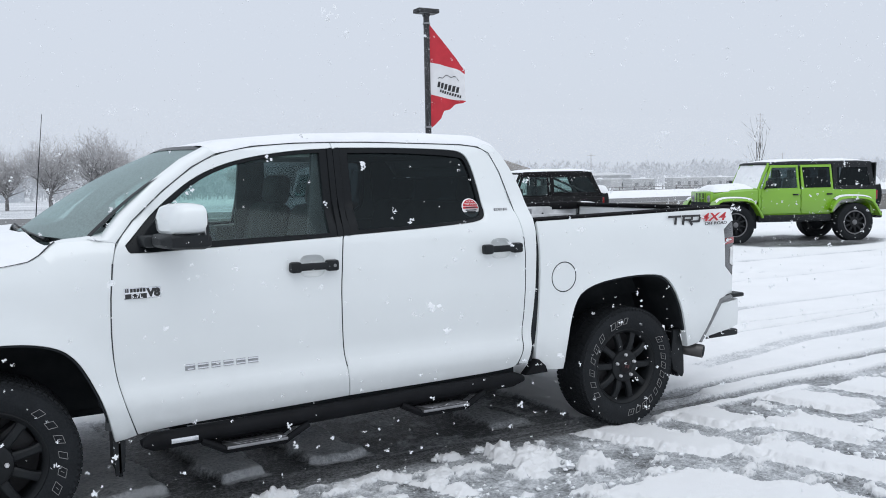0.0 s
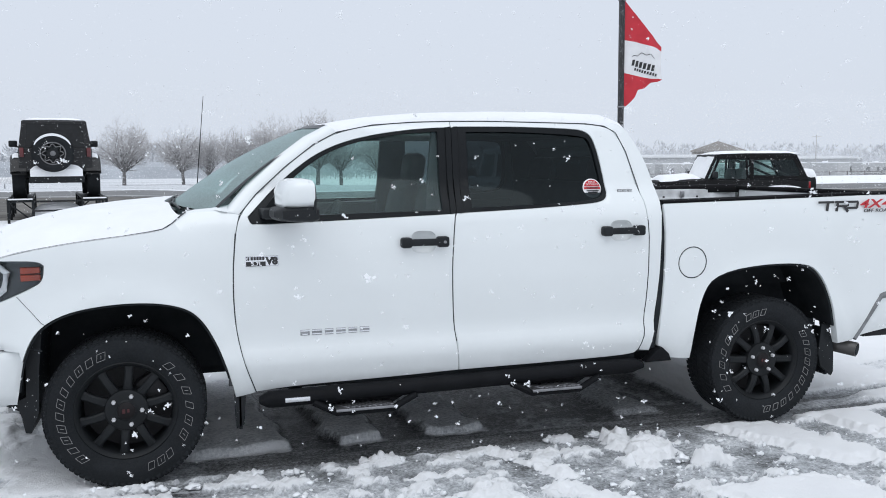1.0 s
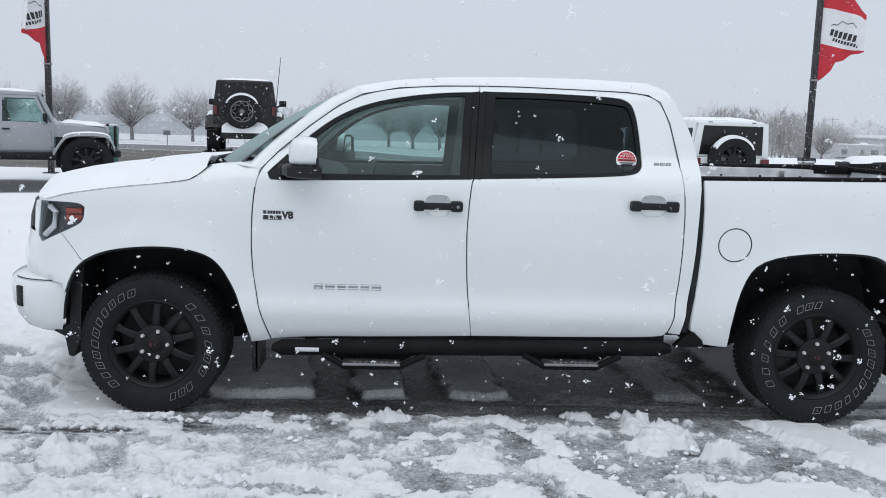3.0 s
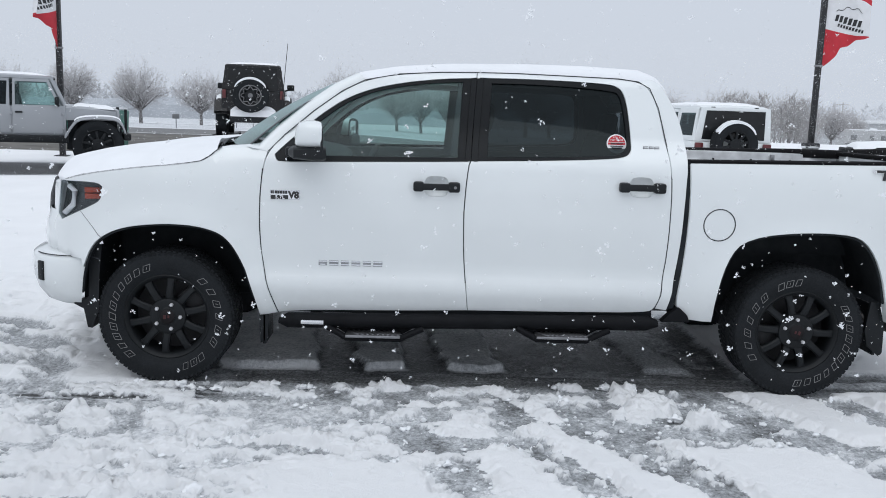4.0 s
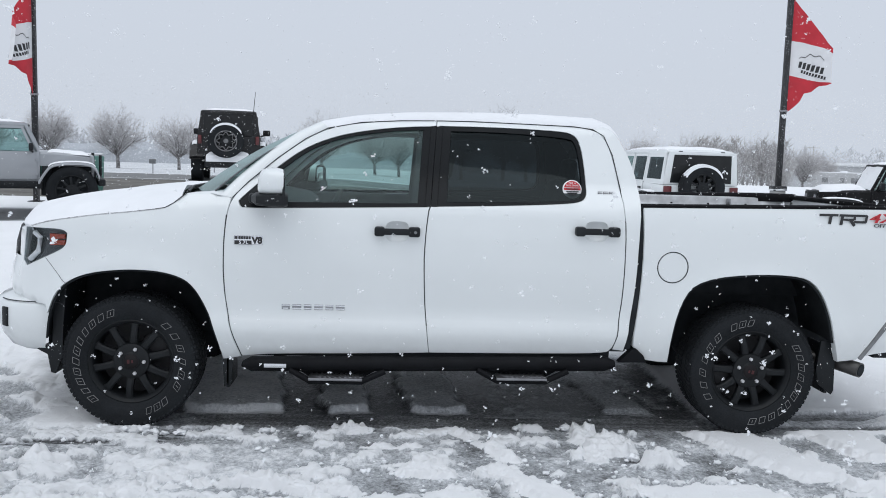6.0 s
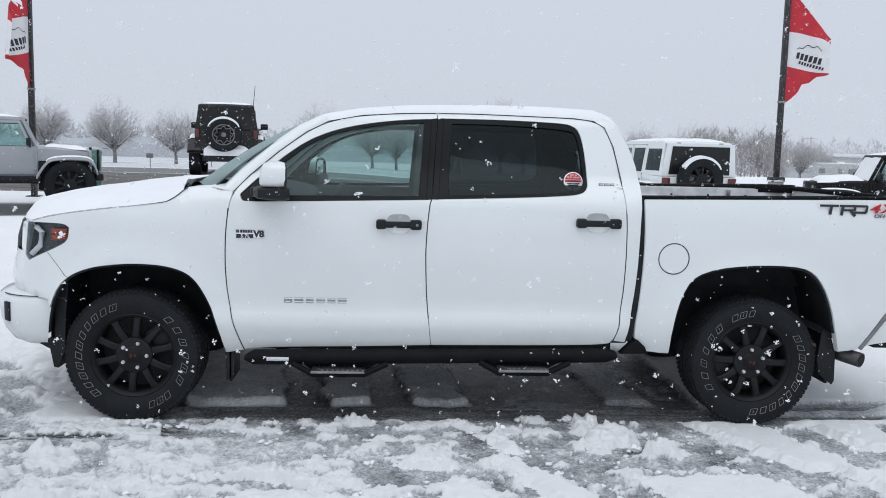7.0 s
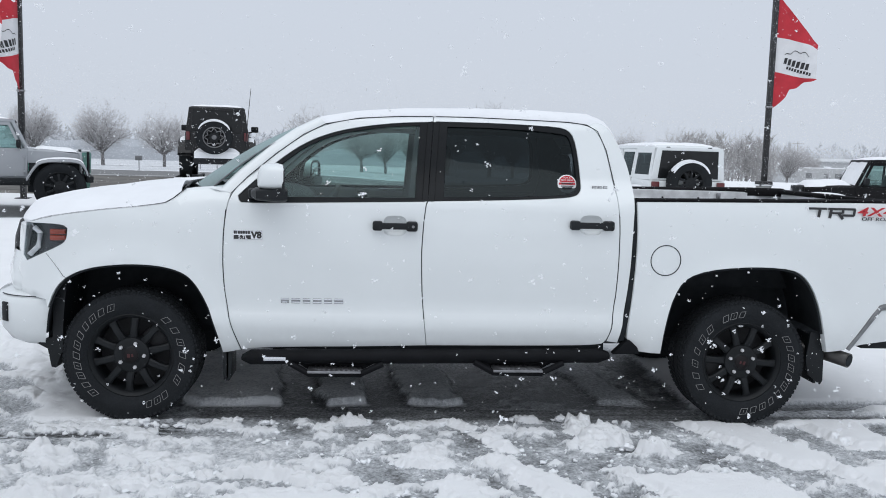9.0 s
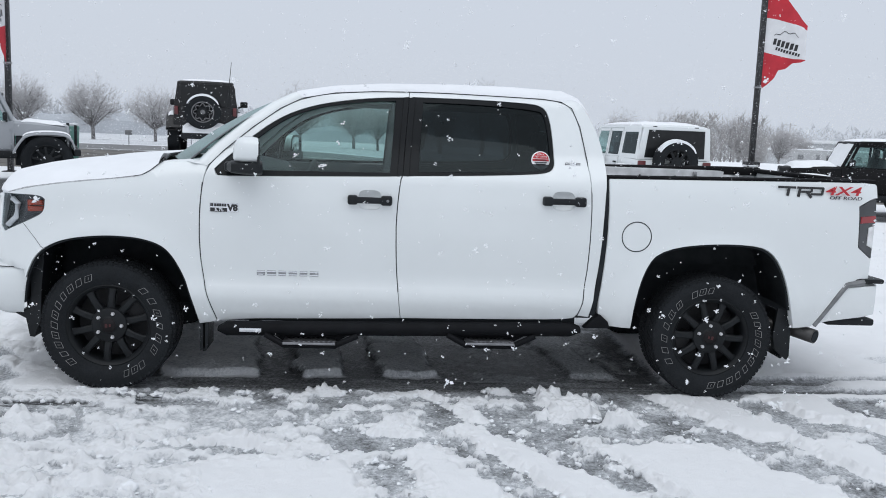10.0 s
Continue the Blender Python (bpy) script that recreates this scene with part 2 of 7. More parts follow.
def inside(poly, x, z):
    hit, n = False, len(poly)
    for i in range(n):
        (x1, z1), (x2, z2) = poly[i - 1], poly[i]
        if (z1 > z) != (z2 > z) and x < (x2 - x1) * (z - z1) / (z2 - z1) + x1:
            hit = not hit
    return hit


def panel(bm, outline, yfun, holes=(), sp=0.05, depth=0.03, gap=0.0035, rounded=0.004, smooth=2):
    """A pressed sheet: an outline in x, z laid on the surface y = yfun(x, z), with holes and returned, rounded edges."""
    from_loops = [grow(chaikin(outline, smooth), -gap)] + [grow(chaikin(h, smooth), gap) for h in holes]
    loops = [densify(l, sp) for l in from_loops]
    pts, edges = [], []
    for l in loops:
        s = len(pts)
        pts += [Vector(p) for p in l]
        edges += [(s + i, s + (i + 1) % len(l)) for i in range(len(l))]
    rim = np.array([tuple(p) for p in pts])
    x0, z0 = rim.min(0)
    x1, z1 = rim.max(0)
    for i in range(int((x1 - x0) / sp) + 1):
        for j in range(int((z1 - z0) / sp) + 1):
            x, z = x0 + (i + 0.5 * (j % 2)) * sp, z0 + j * sp
            if inside(loops[0], x, z) and not any(inside(h, x, z) for h in loops[1:]) and np.hypot(rim[:, 0] - x, rim[:, 1] - z).min() > 0.45 * sp:
                pts.append(Vector((x, z)))
    vs, _, fs, origs, _, _ = delaunay_2d_cdt(pts, edges, [], 0, 1e-6)
    made = [bm.verts.new((v.x, yfun(v.x, v.y), v.y)) for v in vs]
    for f in fs:
        c = sum((vs[i] for i in f), Vector((0, 0))) / len(f)
        if inside(loops[0], c.x, c.y) and not any(inside(h, c.x, c.y) for h in loops[1:]):
            fa = bm.faces.new([made[i] for i in f])
            fa.normal_update()
            if fa.normal.y > 0:
                fa.normal_flip()
    if depth:
        start = 0
        place = {}
        for i, os in enumerate(origs):
            for o in os:
                place[o] = made[i]
        for k, l in enumerate(loops):
            out = grow(l, rounded * 0.6 if k == 0 else -rounded * 0.6)
            if (area2(l) < 0):
                out = out[::-1]
            ring = [place[start + i] for i in range(len(l))]
            r1 = [bm.verts.new((x, yfun(x, z) + rounded, z)) for x, z in out]
            r2 = [bm.verts.new((x, yfun(x, z) + depth, z)) for x, z in out]
            skin(bm, [ring, r1, r2], True)
            start += len(l)
    bmesh.ops.recalc_face_normals(bm, faces=bm.faces)
    big = max(bm.faces, key=lambda f: f.calc_area())
    if big.normal.y > 0:
        bmesh.ops.reverse_faces(bm, faces=bm.faces)
    for v in [v for v in bm.verts if not v.link_faces]:
        bm.verts.remove(v)
    return bm


def mirrored(bm, y=1.0):
    """The same shape on the other side of the truck."""
    for v in bm.verts:
        v.co.y = 2 * y - v.co.y
    bmesh.ops.reverse_faces(bm, faces=bm.faces)
    return bm


def words(text, size, extrude=0.001, shear=0.0, spacing=1.0, bold=0.0):
    """A bmesh of flat letters, centred, lying in x and z and facing -y."""
    cu = bpy.data.curves.new("letters", "FONT")
    cu.body, cu.size, cu.extrude, cu.shear, cu.space_character = text, size, extrude, shear, spacing
    cu.offset = bold
    cu.align_x, cu.align_y = "CENTER", "CENTER"
    cu.resolution_u = 3
    ob = bpy.data.objects.new("letters", cu)
    scene.collection.objects.link(ob)
    me = bpy.data.meshes.new_from_object(ob.evaluated_get(bpy.context.evaluated_depsgraph_get()))
    bm = bmesh.new()
    bm.from_mesh(me)
    bpy.data.objects.remove(ob)
    bpy.data.curves.remove(cu)
    bpy.data.meshes.remove(me)
    bm.transform(Matrix.Rotation(radians(90), 4, "X"))
    return bm


def moved(bm, x, y, z, m=None):
    bm.transform(Matrix.Translation((x, y, z)) @ (m or Matrix()))
    return bm


def interp(x, table):
    return float(np.interp(x, [r[0] for r in table], [r[1] for r in table]))


# ---- white crew-cab pickup truck ----
SIDE = [(-1, 0.06), (0.42, 0.065), (0.50, 0.030), (0.58, 0.004), (0.62, 0.0), (0.655, 0.006), (0.70, 0.030), (0.75, 0.033), (0.82, 0.026), (1.0, 0.008), (1.2, 0.0), (1.33, 0.014), (1.40, 0.045),
        (1.45, 0.088), (1.5, 0.125), (1.83, 0.24), (1.9, 0.30), (3, 0.6)]
SOFT = [(-1, 0.06), (0.42, 0.05), (0.50, 0.025), (0.62, 0.008), (0.80, 0.008), (1.0, 0.004), (1.2, 0.0), (1.33, 0.012), (1.40, 0.035), (3, 0.1)]


def nose(x, start=-0.35, run=0.52, width=0.72):
    u = min(0.995, max(0.0, (start - x) / run))
    return width * (1 - math.sqrt(1 - u * u))


def flare(x, z, hub):
    d = math.hypot(x - hub, z - 0.42)
    return -0.028 * math.exp(-((d - 0.56) / 0.07) ** 2) if z > 0.3 else 0.0


def cab_y(x, z):
    y = interp(z, SIDE)
    return y


def fender_y(x, z):
    k = min(1.0, max(0.0, (x - 0.05) / 0.55))
    return k * interp(z, SIDE) + (1 - k) * interp(z, SOFT) + nose(x) + flare(x, z, 0.0) + max(0.0, z - 1.18) ** 2 * 1.2 * (1 - k)


def bed_y(x, z):
    return interp(z, SOFT) + 0.004 + flare(x, z, 3.70) + max(0.0, x - 4.35) ** 2 * 0.45


TRUCK = thing("pickup_truck", pose(1.95, 1.0, 0), "white crew-cab pickup truck with black wheels, standing on slushy asphalt", "pickup truck")
OFF = Matrix.Translation((-1.95, -1.0, 0))

DOOR_LINE = [(0.582, 1.382), (0.668, 1.479), (0.824, 1.617), (0.984, 1.737), (1.114, 1.804), (1.313, 1.844), (1.548, 1.862), (1.765, 1.868)]
REAR_LINE = [(1.765, 1.868), (1.988, 1.870), (2.328, 1.864), (2.601, 1.858), (2.717, 1.844), (2.782, 1.806), (2.831, 1.692), (2.872, 1.479), (2.889, 1.288), (2.895, 1.023)]
WIN_F = [(0.622, 1.367), (0.631, 1.338), (0.651, 1.326), (1.690, 1.357), (1.716, 1.36), (1.746, 1.832), (1.649, 1.828), (1.498, 1.816), (1.315, 1.790), (1.149, 1.752), (0.986, 1.684), (0.826, 1.565), (0.718, 1.464)]
WIN_R = [(1.754, 1.362), (2.148, 1.376), (2.446, 1.391), (2.613, 1.405), (2.657, 1.435), (2.665, 1.489), (2.65, 1.67), (2.628, 1.769), (2.595, 1.808), (2.527, 1.826), (2.155, 1.838), (1.784, 1.836)]
GLASS_F = [(0.95, 1.368), (1.655, 1.378), (1.682, 1.808), (1.498, 1.796), (1.315, 1.771), (1.149, 1.731), (1.0, 1.664), (0.85, 1.548), (0.79, 1.49), (0.79, 1.368)]
GLASS_R = [(1.828, 1.388), (2.148, 1.395), (2.446, 1.408), (2.60, 1.420), (2.635, 1.45), (2.64, 1.49), (2.625, 1.66), (2.605, 1.755), (2.57, 1.786), (2.155, 1.808), (1.852, 1.806)]
FRONT_DOOR = DOOR_LINE + [(1.730, 1.36), (1.721, 1.34), (1.708, 1.222), (1.700, 1.057), (1.709, 0.823), (1.724, 0.657), (1.744, 0.487), (1.349, 0.474), (0.815, 0.464), (0.639, 0.446),
                          (0.575, 0.628), (0.544, 0.793), (0.536, 0.959), (0.540, 1.124), (0.555, 1.286)]
REAR_DOOR = REAR_LINE + [(2.892, 0.82), (2.870, 0.617), (2.842, 0.530), (2.80, 0.502), (2.358, 0.493), (1.744, 0.487), (1.724, 0.657), (1.709, 0.823), (1.700, 1.057), (1.708, 1.222), (1.721, 1.34), (1.732, 1.36)]


def handle(x, y, z, far):
    bm = bmesh.new()
    box(bm, (x, y - 0.034, z), (0.250, 0.024, 0.038), 0.010)
    box(bm, (x - 0.102, y - 0.022, z), (0.060, 0.054, 0.056), 0.013)
    box(bm, (x + 0.099, y - 0.022, z), (0.068, 0.054, 0.058), 0.013)
    return mirrored(bm) if far else bm


def cup_ring(cx, cz, r, n=20):
    """A rounded rectangle about a handle, scaled by r."""
    ts = [2 * math.pi * k / n for k in range(n)]
    return [(cx + 0.066 * r * math.copysign(abs(math.cos(t)) ** 0.6, math.cos(t)), cz + 0.056 * r * math.copysign(abs(math.sin(t)) ** 0.6, math.sin(t))) for t in ts]


def dished(cx, cz, yfun):
    """The scooped cup behind a door handle."""
    bm = bmesh.new()
    rings = []
    for r, d in ((1.12, 0.006), (0.98, 0.010), (0.86, 0.020), (0.6, 0.029), (0.0, 0.032)):
        rings.append([bm.verts.new((x, yfun(x, z) + d, z)) for x, z in cup_ring(cx, cz, max(r, 0.001))])
    skin(bm, rings, True)
    bmesh.ops.recalc_face_normals(bm, faces=bm.faces)
    if sum(f.normal.y for f in bm.faces) > 0:
        bmesh.ops.reverse_faces(bm, faces=bm.faces)
    return bm


for far in (False, True):
    fix = mirrored if far else (lambda b: b)
    for which, outline, win, pane, hx, hz in (("front", FRONT_DOOR, WIN_F, GLASS_F, 1.540, 1.213), ("rear", REAR_DOOR, WIN_R, GLASS_R, 2.715, 1.241)):
        door = part(which + "_door", fix(panel(bmesh.new(), outline, cab_y, [win, cup_ring(hx, hz, 1.0)], 0.028, 0.035)), WHITE, TRUCK, "white door skin with a black handle")
        frame_bm = panel(bmesh.new(), win, lambda x, z: cab_y(x, z) + 0.004, [pane], 0.05, 0.035, 0.002, 0.003)
        part("window_surround", fix(frame_bm), GLOSSBLACK, door, "gloss black window surround")
        p = part("window_glass", fix(panel(bmesh.new(), grow(pane, 0.008), lambda x, z: cab_y(x, z) + 0.016, (), 0.08, 0.0, 0)), CLEAR if which == "front" else PRIVACY, door,
                 "teal-tinted side glass" if which == "front" else "dark privacy glass")
        p.visible_shadow = False
        cup = part("handle_cup", fix(dished(hx, hz, cab_y)), WHITE, door)
        pull = part("door_handle", handle(hx, cab_y(hx, hz), hz, far), BLACKPLASTIC, door, "black pull handle")
        if which == "front" and not far:
            bm = bmesh.new()
            lathe(bm, [(0.0005, -0.003), (0.007, -0.003), (0.009, 0.0), (0.009, 0.006)], 14)
            part("key_lock", moved(bm, hx + 0.106, cab_y(hx, hz) - 0.049, hz), STEEL, pull, "round steel key lock")
        # inner door card
        card = bmesh.new()
        xs = [v[0] for v in outline]
        box(card, ((min(xs) + max(xs)) / 2 + 0.06, 0.13, 0.93), (max(xs) - min(xs) - 0.16, 0.06, 0.84), 0.02)
        part("door_card", fix(card), INTERIOR, door)

for far in (False, True):
    fix = mirrored if far else (lambda b: b)
    for x0, x1 in ((1.735, 1.7665), (1.7695, 1.805)):
        cov = panel(bmesh.new(), [(x0 - 0.036, 1.362), (x1 - 0.036, 1.363), (x1 - 0.004, 1.838), (x0 - 0.004, 1.832)], lambda x, z: cab_y(x, z) - 0.004, (), 0.05, 0.012, 0.0, 0.002, 0)
        part("pillar_cover", fix(cov), GLOSSBLACK, TRUCK, "gloss black pillar cover between the side windows")

# mirrors on the doors, their outer ends swept back
def swept(bm):
    for v in bm.verts:
        v.co.x -= 0.165 * (v.co.y + 0.162)
    return bm


for far in (False, True):
    fix = mirrored if far else (lambda b: b)
    bm = bmesh.new()
    secs = []
    for x, w, h, dz in ((0.760, 0.14, 0.05, -0.025), (0.768, 0.24, 0.10, -0.014), (0.785, 0.28, 0.132, 0.0), (0.82, 0.305, 0.146, 0.004), (0.86, 0.31, 0.148, 0.005), (0.897, 0.31, 0.140, 0.002)):
        ring = []
        for k in range(20):
            t = 2 * math.pi * k / 20
            c, s = math.cos(t), math.sin(t)
            ring.append((x, -0.162 + 0.5 * w * math.copysign(abs(c) ** 0.5, c), 1.488 + dz + 0.5 * h * math.copysign(abs(s) ** 0.62, s)))
        secs.append(ring)
    rings = loft(bm, secs, True)
    bm.faces.new(rings[0])
    mir = part("side_mirror", fix(swept(bm)), WHITE, TRUCK, "white mirror cap above a black base")
    bm = bmesh.new()
    secs = []
    for x, w, h in ((0.725, 0.10, 0.03), (0.75, 0.25, 0.066), (0.82, 0.295, 0.078), (0.895, 0.305, 0.084), (0.922, 0.27, 0.07)):
        secs.append([(x, -0.162 + 0.5 * w * math.copysign(abs(math.cos(t)) ** 0.5, math.cos(t)), 1.392 + 0.5 * h * math.copysign(abs(math.sin(t)) ** 0.5, math.sin(t))) for t in [2 * math.pi * k / 20 for k in range(20)]])
    rings = loft(bm, secs, True)
    bm.faces.new(rings[0])
    bm.faces.new(rings[-1])
    box(bm, (0.76, 0.01, 1.385), (0.10, 0.14, 0.055), 0.015)
    # black shroud round the rear edge of the cap
    secs = []
    for x, w, h, dz in ((0.891, 0.300, 0.196, 0), (0.895, 0.306, 0.202, 0), (0.901, 0.306, 0.200, 0), (0.905, 0.296, 0.190, 0), (0.898, 0.284, 0.178, 0)):
        secs.append([(x, -0.162 + 0.5 * w * math.copysign(abs(math.cos(t)) ** 0.45, math.cos(t)), 1.452 + 0.5 * h * math.copysign(abs(math.sin(t)) ** 0.5, math.sin(t))) for t in [2 * math.pi * k / 24 for k in range(24)]])
    loft(bm, secs, True)
    part("mirror_base", fix(swept(bm)), BLACKPLASTIC, mir, "black mirror base and arm")
    bm = bmesh.new()
    box(bm, (0.897, -0.162, 1.452), (0.008, 0.280, 0.176), 0.003)
    part("mirror_glass", fix(swept(bm)), MIRROR, mir)
    bm = bmesh.new()
    slab(bm, [(0.66, 1.345), (0.80, 1.352), (0.84, 1.56), (0.81, 1.54)], 0.06, 0.085)
    part("mirror_sail", fix(bm), BLACKPLASTIC, mir)

# front fender with the wheel opening
ARCH_F = [(-0.515, 0.425), (-0.49, 0.55), (-0.463, 0.69), (-0.412, 0.812), (-0.338, 0.884), (-0.221, 0.932), (-0.059, 0.953), (0.07, 0.957), (0.198, 0.947), (0.311, 0.913), (0.375, 0.855),
          (0.423, 0.773), (0.473, 0.659), (0.504, 0.557), (0.533, 0.43)]
HOOD_EDGE = [(-0.575, 1.188), (-0.455, 1.222), (-0.277, 1.252), (-0.117, 1.273), (0.011, 1.286), (0.138, 1.303), (0.202, 1.314), (0.249, 1.341), (0.293, 1.38), (0.317, 1.396)]
LAMP = [(-0.605, 1.178), (-0.375, 1.181), (-0.345, 1.157), (-0.351, 1.091), (-0.388, 1.057), (-0.615, 0.955), (-0.64, 0.985)]
FENDER = HOOD_EDGE + [(0.40, 1.400), (0.50, 1.402), (0.580, 1.382), (0.555, 1.286), (0.540, 1.124), (0.536, 0.959), (0.544, 0.793), (0.575, 0.628), (0.637, 0.446)] + ARCH_F[::-1][:-2] + \
    [(-0.475, 0.74), (-0.62, 0.745), (-0.70, 0.77), (-0.725, 0.83), (-0.70, 0.92), (-0.665, 0.96), (-0.63, 1.0)]
FENDER = [p for p in FENDER if not (p[0] < -0.465 and p[1] < 0.72)]
for far in (False, True):
    fix = mirrored if far else (lambda b: b)
    fen = part("front_fender", fix(panel(bmesh.new(), FENDER, fender_y, [LAMP], 0.045, 0.05)), WHITE, TRUCK, "white fender with a rounded wheel opening")
    lamp_bm = panel(bmesh.new(), LAMP, lambda x, z: fender_y(x, z) + 0.05, (), 0.05, 0.06, 0.002)
    lamp = part("headlight", fix(lamp_bm), HOUSING, TRUCK, "dark headlight housing behind a clear lens")
    o = part("lens", fix(panel(bmesh.new(), LAMP, lambda x, z: fender_y(x, z) - 0.002, (), 0.04, 0.02, 0.004)), LENS, lamp)
    o.visible_shadow = False
    for dz in (0.0, -0.036):
        bm = panel(bmesh.new(), [(-0.455, 1.146 + dz), (-0.368, 1.146 + dz), (-0.368, 1.122 + dz), (-0.455, 1.118 + dz)], lambda x, z: fender_y(x, z) + 0.025, (), 0.03, 0.02, 0.0)
        part("amber_reflector", fix(bm), AMBER, lamp, "orange side reflector")
    bm = bmesh.new()
    tube(bm, [(-0.56, fender_y(-0.56, 1.1) + 0.03, 1.15), (-0.52, fender_y(-0.52, 1.1) + 0.03, 1.12), (-0.54, fender_y(-0.54, 1.0) + 0.03, 1.04), (-0.60, fender_y(-0.6, 1.0) + 0.03, 0.99)], 0.016)
    part("light_guide", fix(bm), WHITEINK, lamp, "white running-light tube")
    bm = bmesh.new()
    tube(bm, [(x, fender_y(x, z) - 0.0002, z) for x, z in ((-0.475, 1.01), (-0.453, 0.985), (-0.43, 0.957), (-0.405, 0.928), (-0.385, 0.905), (-0.368, 0.885), (-0.35, 0.872))], 0.0013, 6)
    part("panel_seam", fix(bm), TRIMGREY, fen)

# dark seams round the hood and along the cab top
for far in (False, True):
    fix = mirrored if far else (lambda b: b)
    bm = bmesh.new()
    tube(bm, [(x, fender_y(x, z) - 0.0005, z + 0.003) for x, z in HOOD_EDGE], [0.0006, 0.0008, 0.001, 0.0011, 0.0013, 0.0018, 0.0025, 0.003, 0.0035, 0.0035], 6)
    part("hood_seam", fix(bm), TRIMGREY, TRUCK)
    bm = bmesh.new()
    tube(bm, [(x, cab_y(x, z) + 0.0005, z + 0.001) for x, z in DOOR_LINE + REAR_LINE[1:9]], 0.0028, 6)
    part("roof_seam", fix(bm), TRIMGREY, TRUCK)
    for seam, rad in ((FRONT_DOOR[14:][::-1][:6] + [(0.639, 0.446)], 0.0036), (REAR_DOOR[16:], 0.0030), ([(2.889, 1.288), (2.895, 1.023), (2.892, 0.82), (2.870, 0.617), (2.842, 0.530)], 0.0024)):
        bm = bmesh.new()
        pts = [(xa + (xb - xa) * k / 6, za + (zb - za) * k / 6) for (xa, za), (xb, zb) in zip(seam, seam[1:]) for k in range(6)] + [seam[-1]]
        tube(bm, [(x, cab_y(x, z) + 0.0012, z) for x, z in pts], rad, 6)
        part("door_seam", fix(bm), TRIMGREY, TRUCK)
    bm = bmesh.new()
    secs = []
    for x, z0, yi, zi in ((0.30, 1.385, 0.12, 1.392), (0.36, 1.398, 0.14, 1.402), (0.44, 1.402, 0.13, 1.410), (0.52, 1.400, 0.12, 1.425), (0.60, 1.392, 0.14, 1.45)):
        y0 = fender_y(min(x, 0.57), min(z0, 1.40)) + 0.001
        secs.append([(x, y0, z0 - 0.004), (x, y0 + 0.012, z0 + 0.006), (x, (y0 + yi) / 2 + 0.01, (z0 + zi) / 2 + 0.008), (x, yi + 0.02, zi)])
    loft(bm, secs)
    bmesh.ops.recalc_face_normals(bm, faces=bm.faces)
    if sum(f.normal.z for f in bm.faces) < 0:
        bmesh.ops.reverse_faces(bm, faces=bm.faces)
    part("fender_cap", fix(bm), WHITE, TRUCK)

DUSTED = surface("snow_dusted_paint", (0.82, 0.832, 0.85), 0.75, vary=0.03, scale=5, fine=70, bump=0.35, spec=0.3)
# hood: swept between the two fender edges
HOOD_TOP = [(-0.87, 1.245), (-0.80, 1.266), (-0.73, 1.287), (-0.62, 1.317), (-0.48, 1.350), (-0.30, 1.382), (-0.122, 1.404), (0.057, 1.419), (0.235, 1.430), (0.38, 1.438)]
HOOD_SIDE = [(-0.92, 1.168), (-0.70, 1.178)] + HOOD_EDGE
bm = bmesh.new()
secs = []
for k in range(26):
    u = (k / 25) ** 1.5
    row = []
    for j in range(33):
        v = j / 32 * 2 - 1
        w = abs(v) ** 2.2
        xf, xr = -0.57 - 0.30 * math.sqrt(max(0.0, 1 - v * v)), 0.30 - 0.03 * (1 - w) - 0.09 * (1 - abs(v)) ** 0.6
        x = xf + (xr - xf) * u
        edge = interp(x, HOOD_SIDE)
        top = interp(x, HOOD_TOP)
        y_edge = fender_y(max(x, -0.62), edge) + (0.004 if x > -0.62 else 0.0) + max(0, -0.62 - x) * 1.2
        a = abs(v)
        z = edge + (top - edge) * (1 - a ** 4.0) + 0.012 * math.exp(-((a - 0.55) / 0.12) ** 2) - 0.008 * (1 - a) ** 2
        lip = min(1.0, (x - xf) / 0.13)
        z = z + (1.165 - z) * (1 - math.sqrt(1 - (1 - lip) ** 2)) * (1 - a ** 8)
        y = 1.0 + math.copysign((1.0 - y_edge) * a, v)
        row.append((x, y, z))
    secs.append(row)
rings = loft(bm, secs)
low = [bm.verts.new((v.co.x + 0.015, v.co.y, v.co.z - 0.03)) for v in rings[0]]
skin(bm, [low, rings[0]])
back = [bm.verts.new((v.co.x - 0.005, v.co.y, v.co.z - 0.025)) for v in rings[-1]]
skin(bm, [rings[-1], back])
bmesh.ops.recalc_face_normals(bm, faces=bm.faces)
if max(bm.faces, key=lambda f: f.calc_area()).normal.z < 0:
    bmesh.ops.reverse_faces(bm, faces=bm.faces)
part("hood", bm, DUSTED, TRUCK, "white hood dusted with snow")
# cowl with wipers
bm = bmesh.new()
secs = []
for k in range(8):
    u = k / 7
    secs.append([(0.04 + 0.30 * (abs(v) ** 2) + u * 0.22, 1.0 + v * 0.93, 1.362 - 0.03 * abs(v) + 0.02 * u) for v in [j / 16 * 2 - 1 for j in range(17)]])
loft(bm, secs)
cowl = part("cowl", bm, BLACKPLASTIC, TRUCK, "black cowl grille below the windshield")
for y0, y1 in ((0.30, 0.85), (0.95, 1.55)):
    bm = bmesh.new()
    tube(bm, [(0.26, y0, 1.385), (0.22, (y0 + y1) / 2, 1.405), (0.22, y1, 1.415)], [0.012, 0.009, 0.006], 6)
    tube(bm, [(0.29, y0 - 0.08, 1.405), (0.24, (y0 + y1) / 2, 1.424), (0.24, y1 + 0.1, 1.427)], 0.006, 6)
    part("wiper", bm, BLACKPLASTIC, cowl)

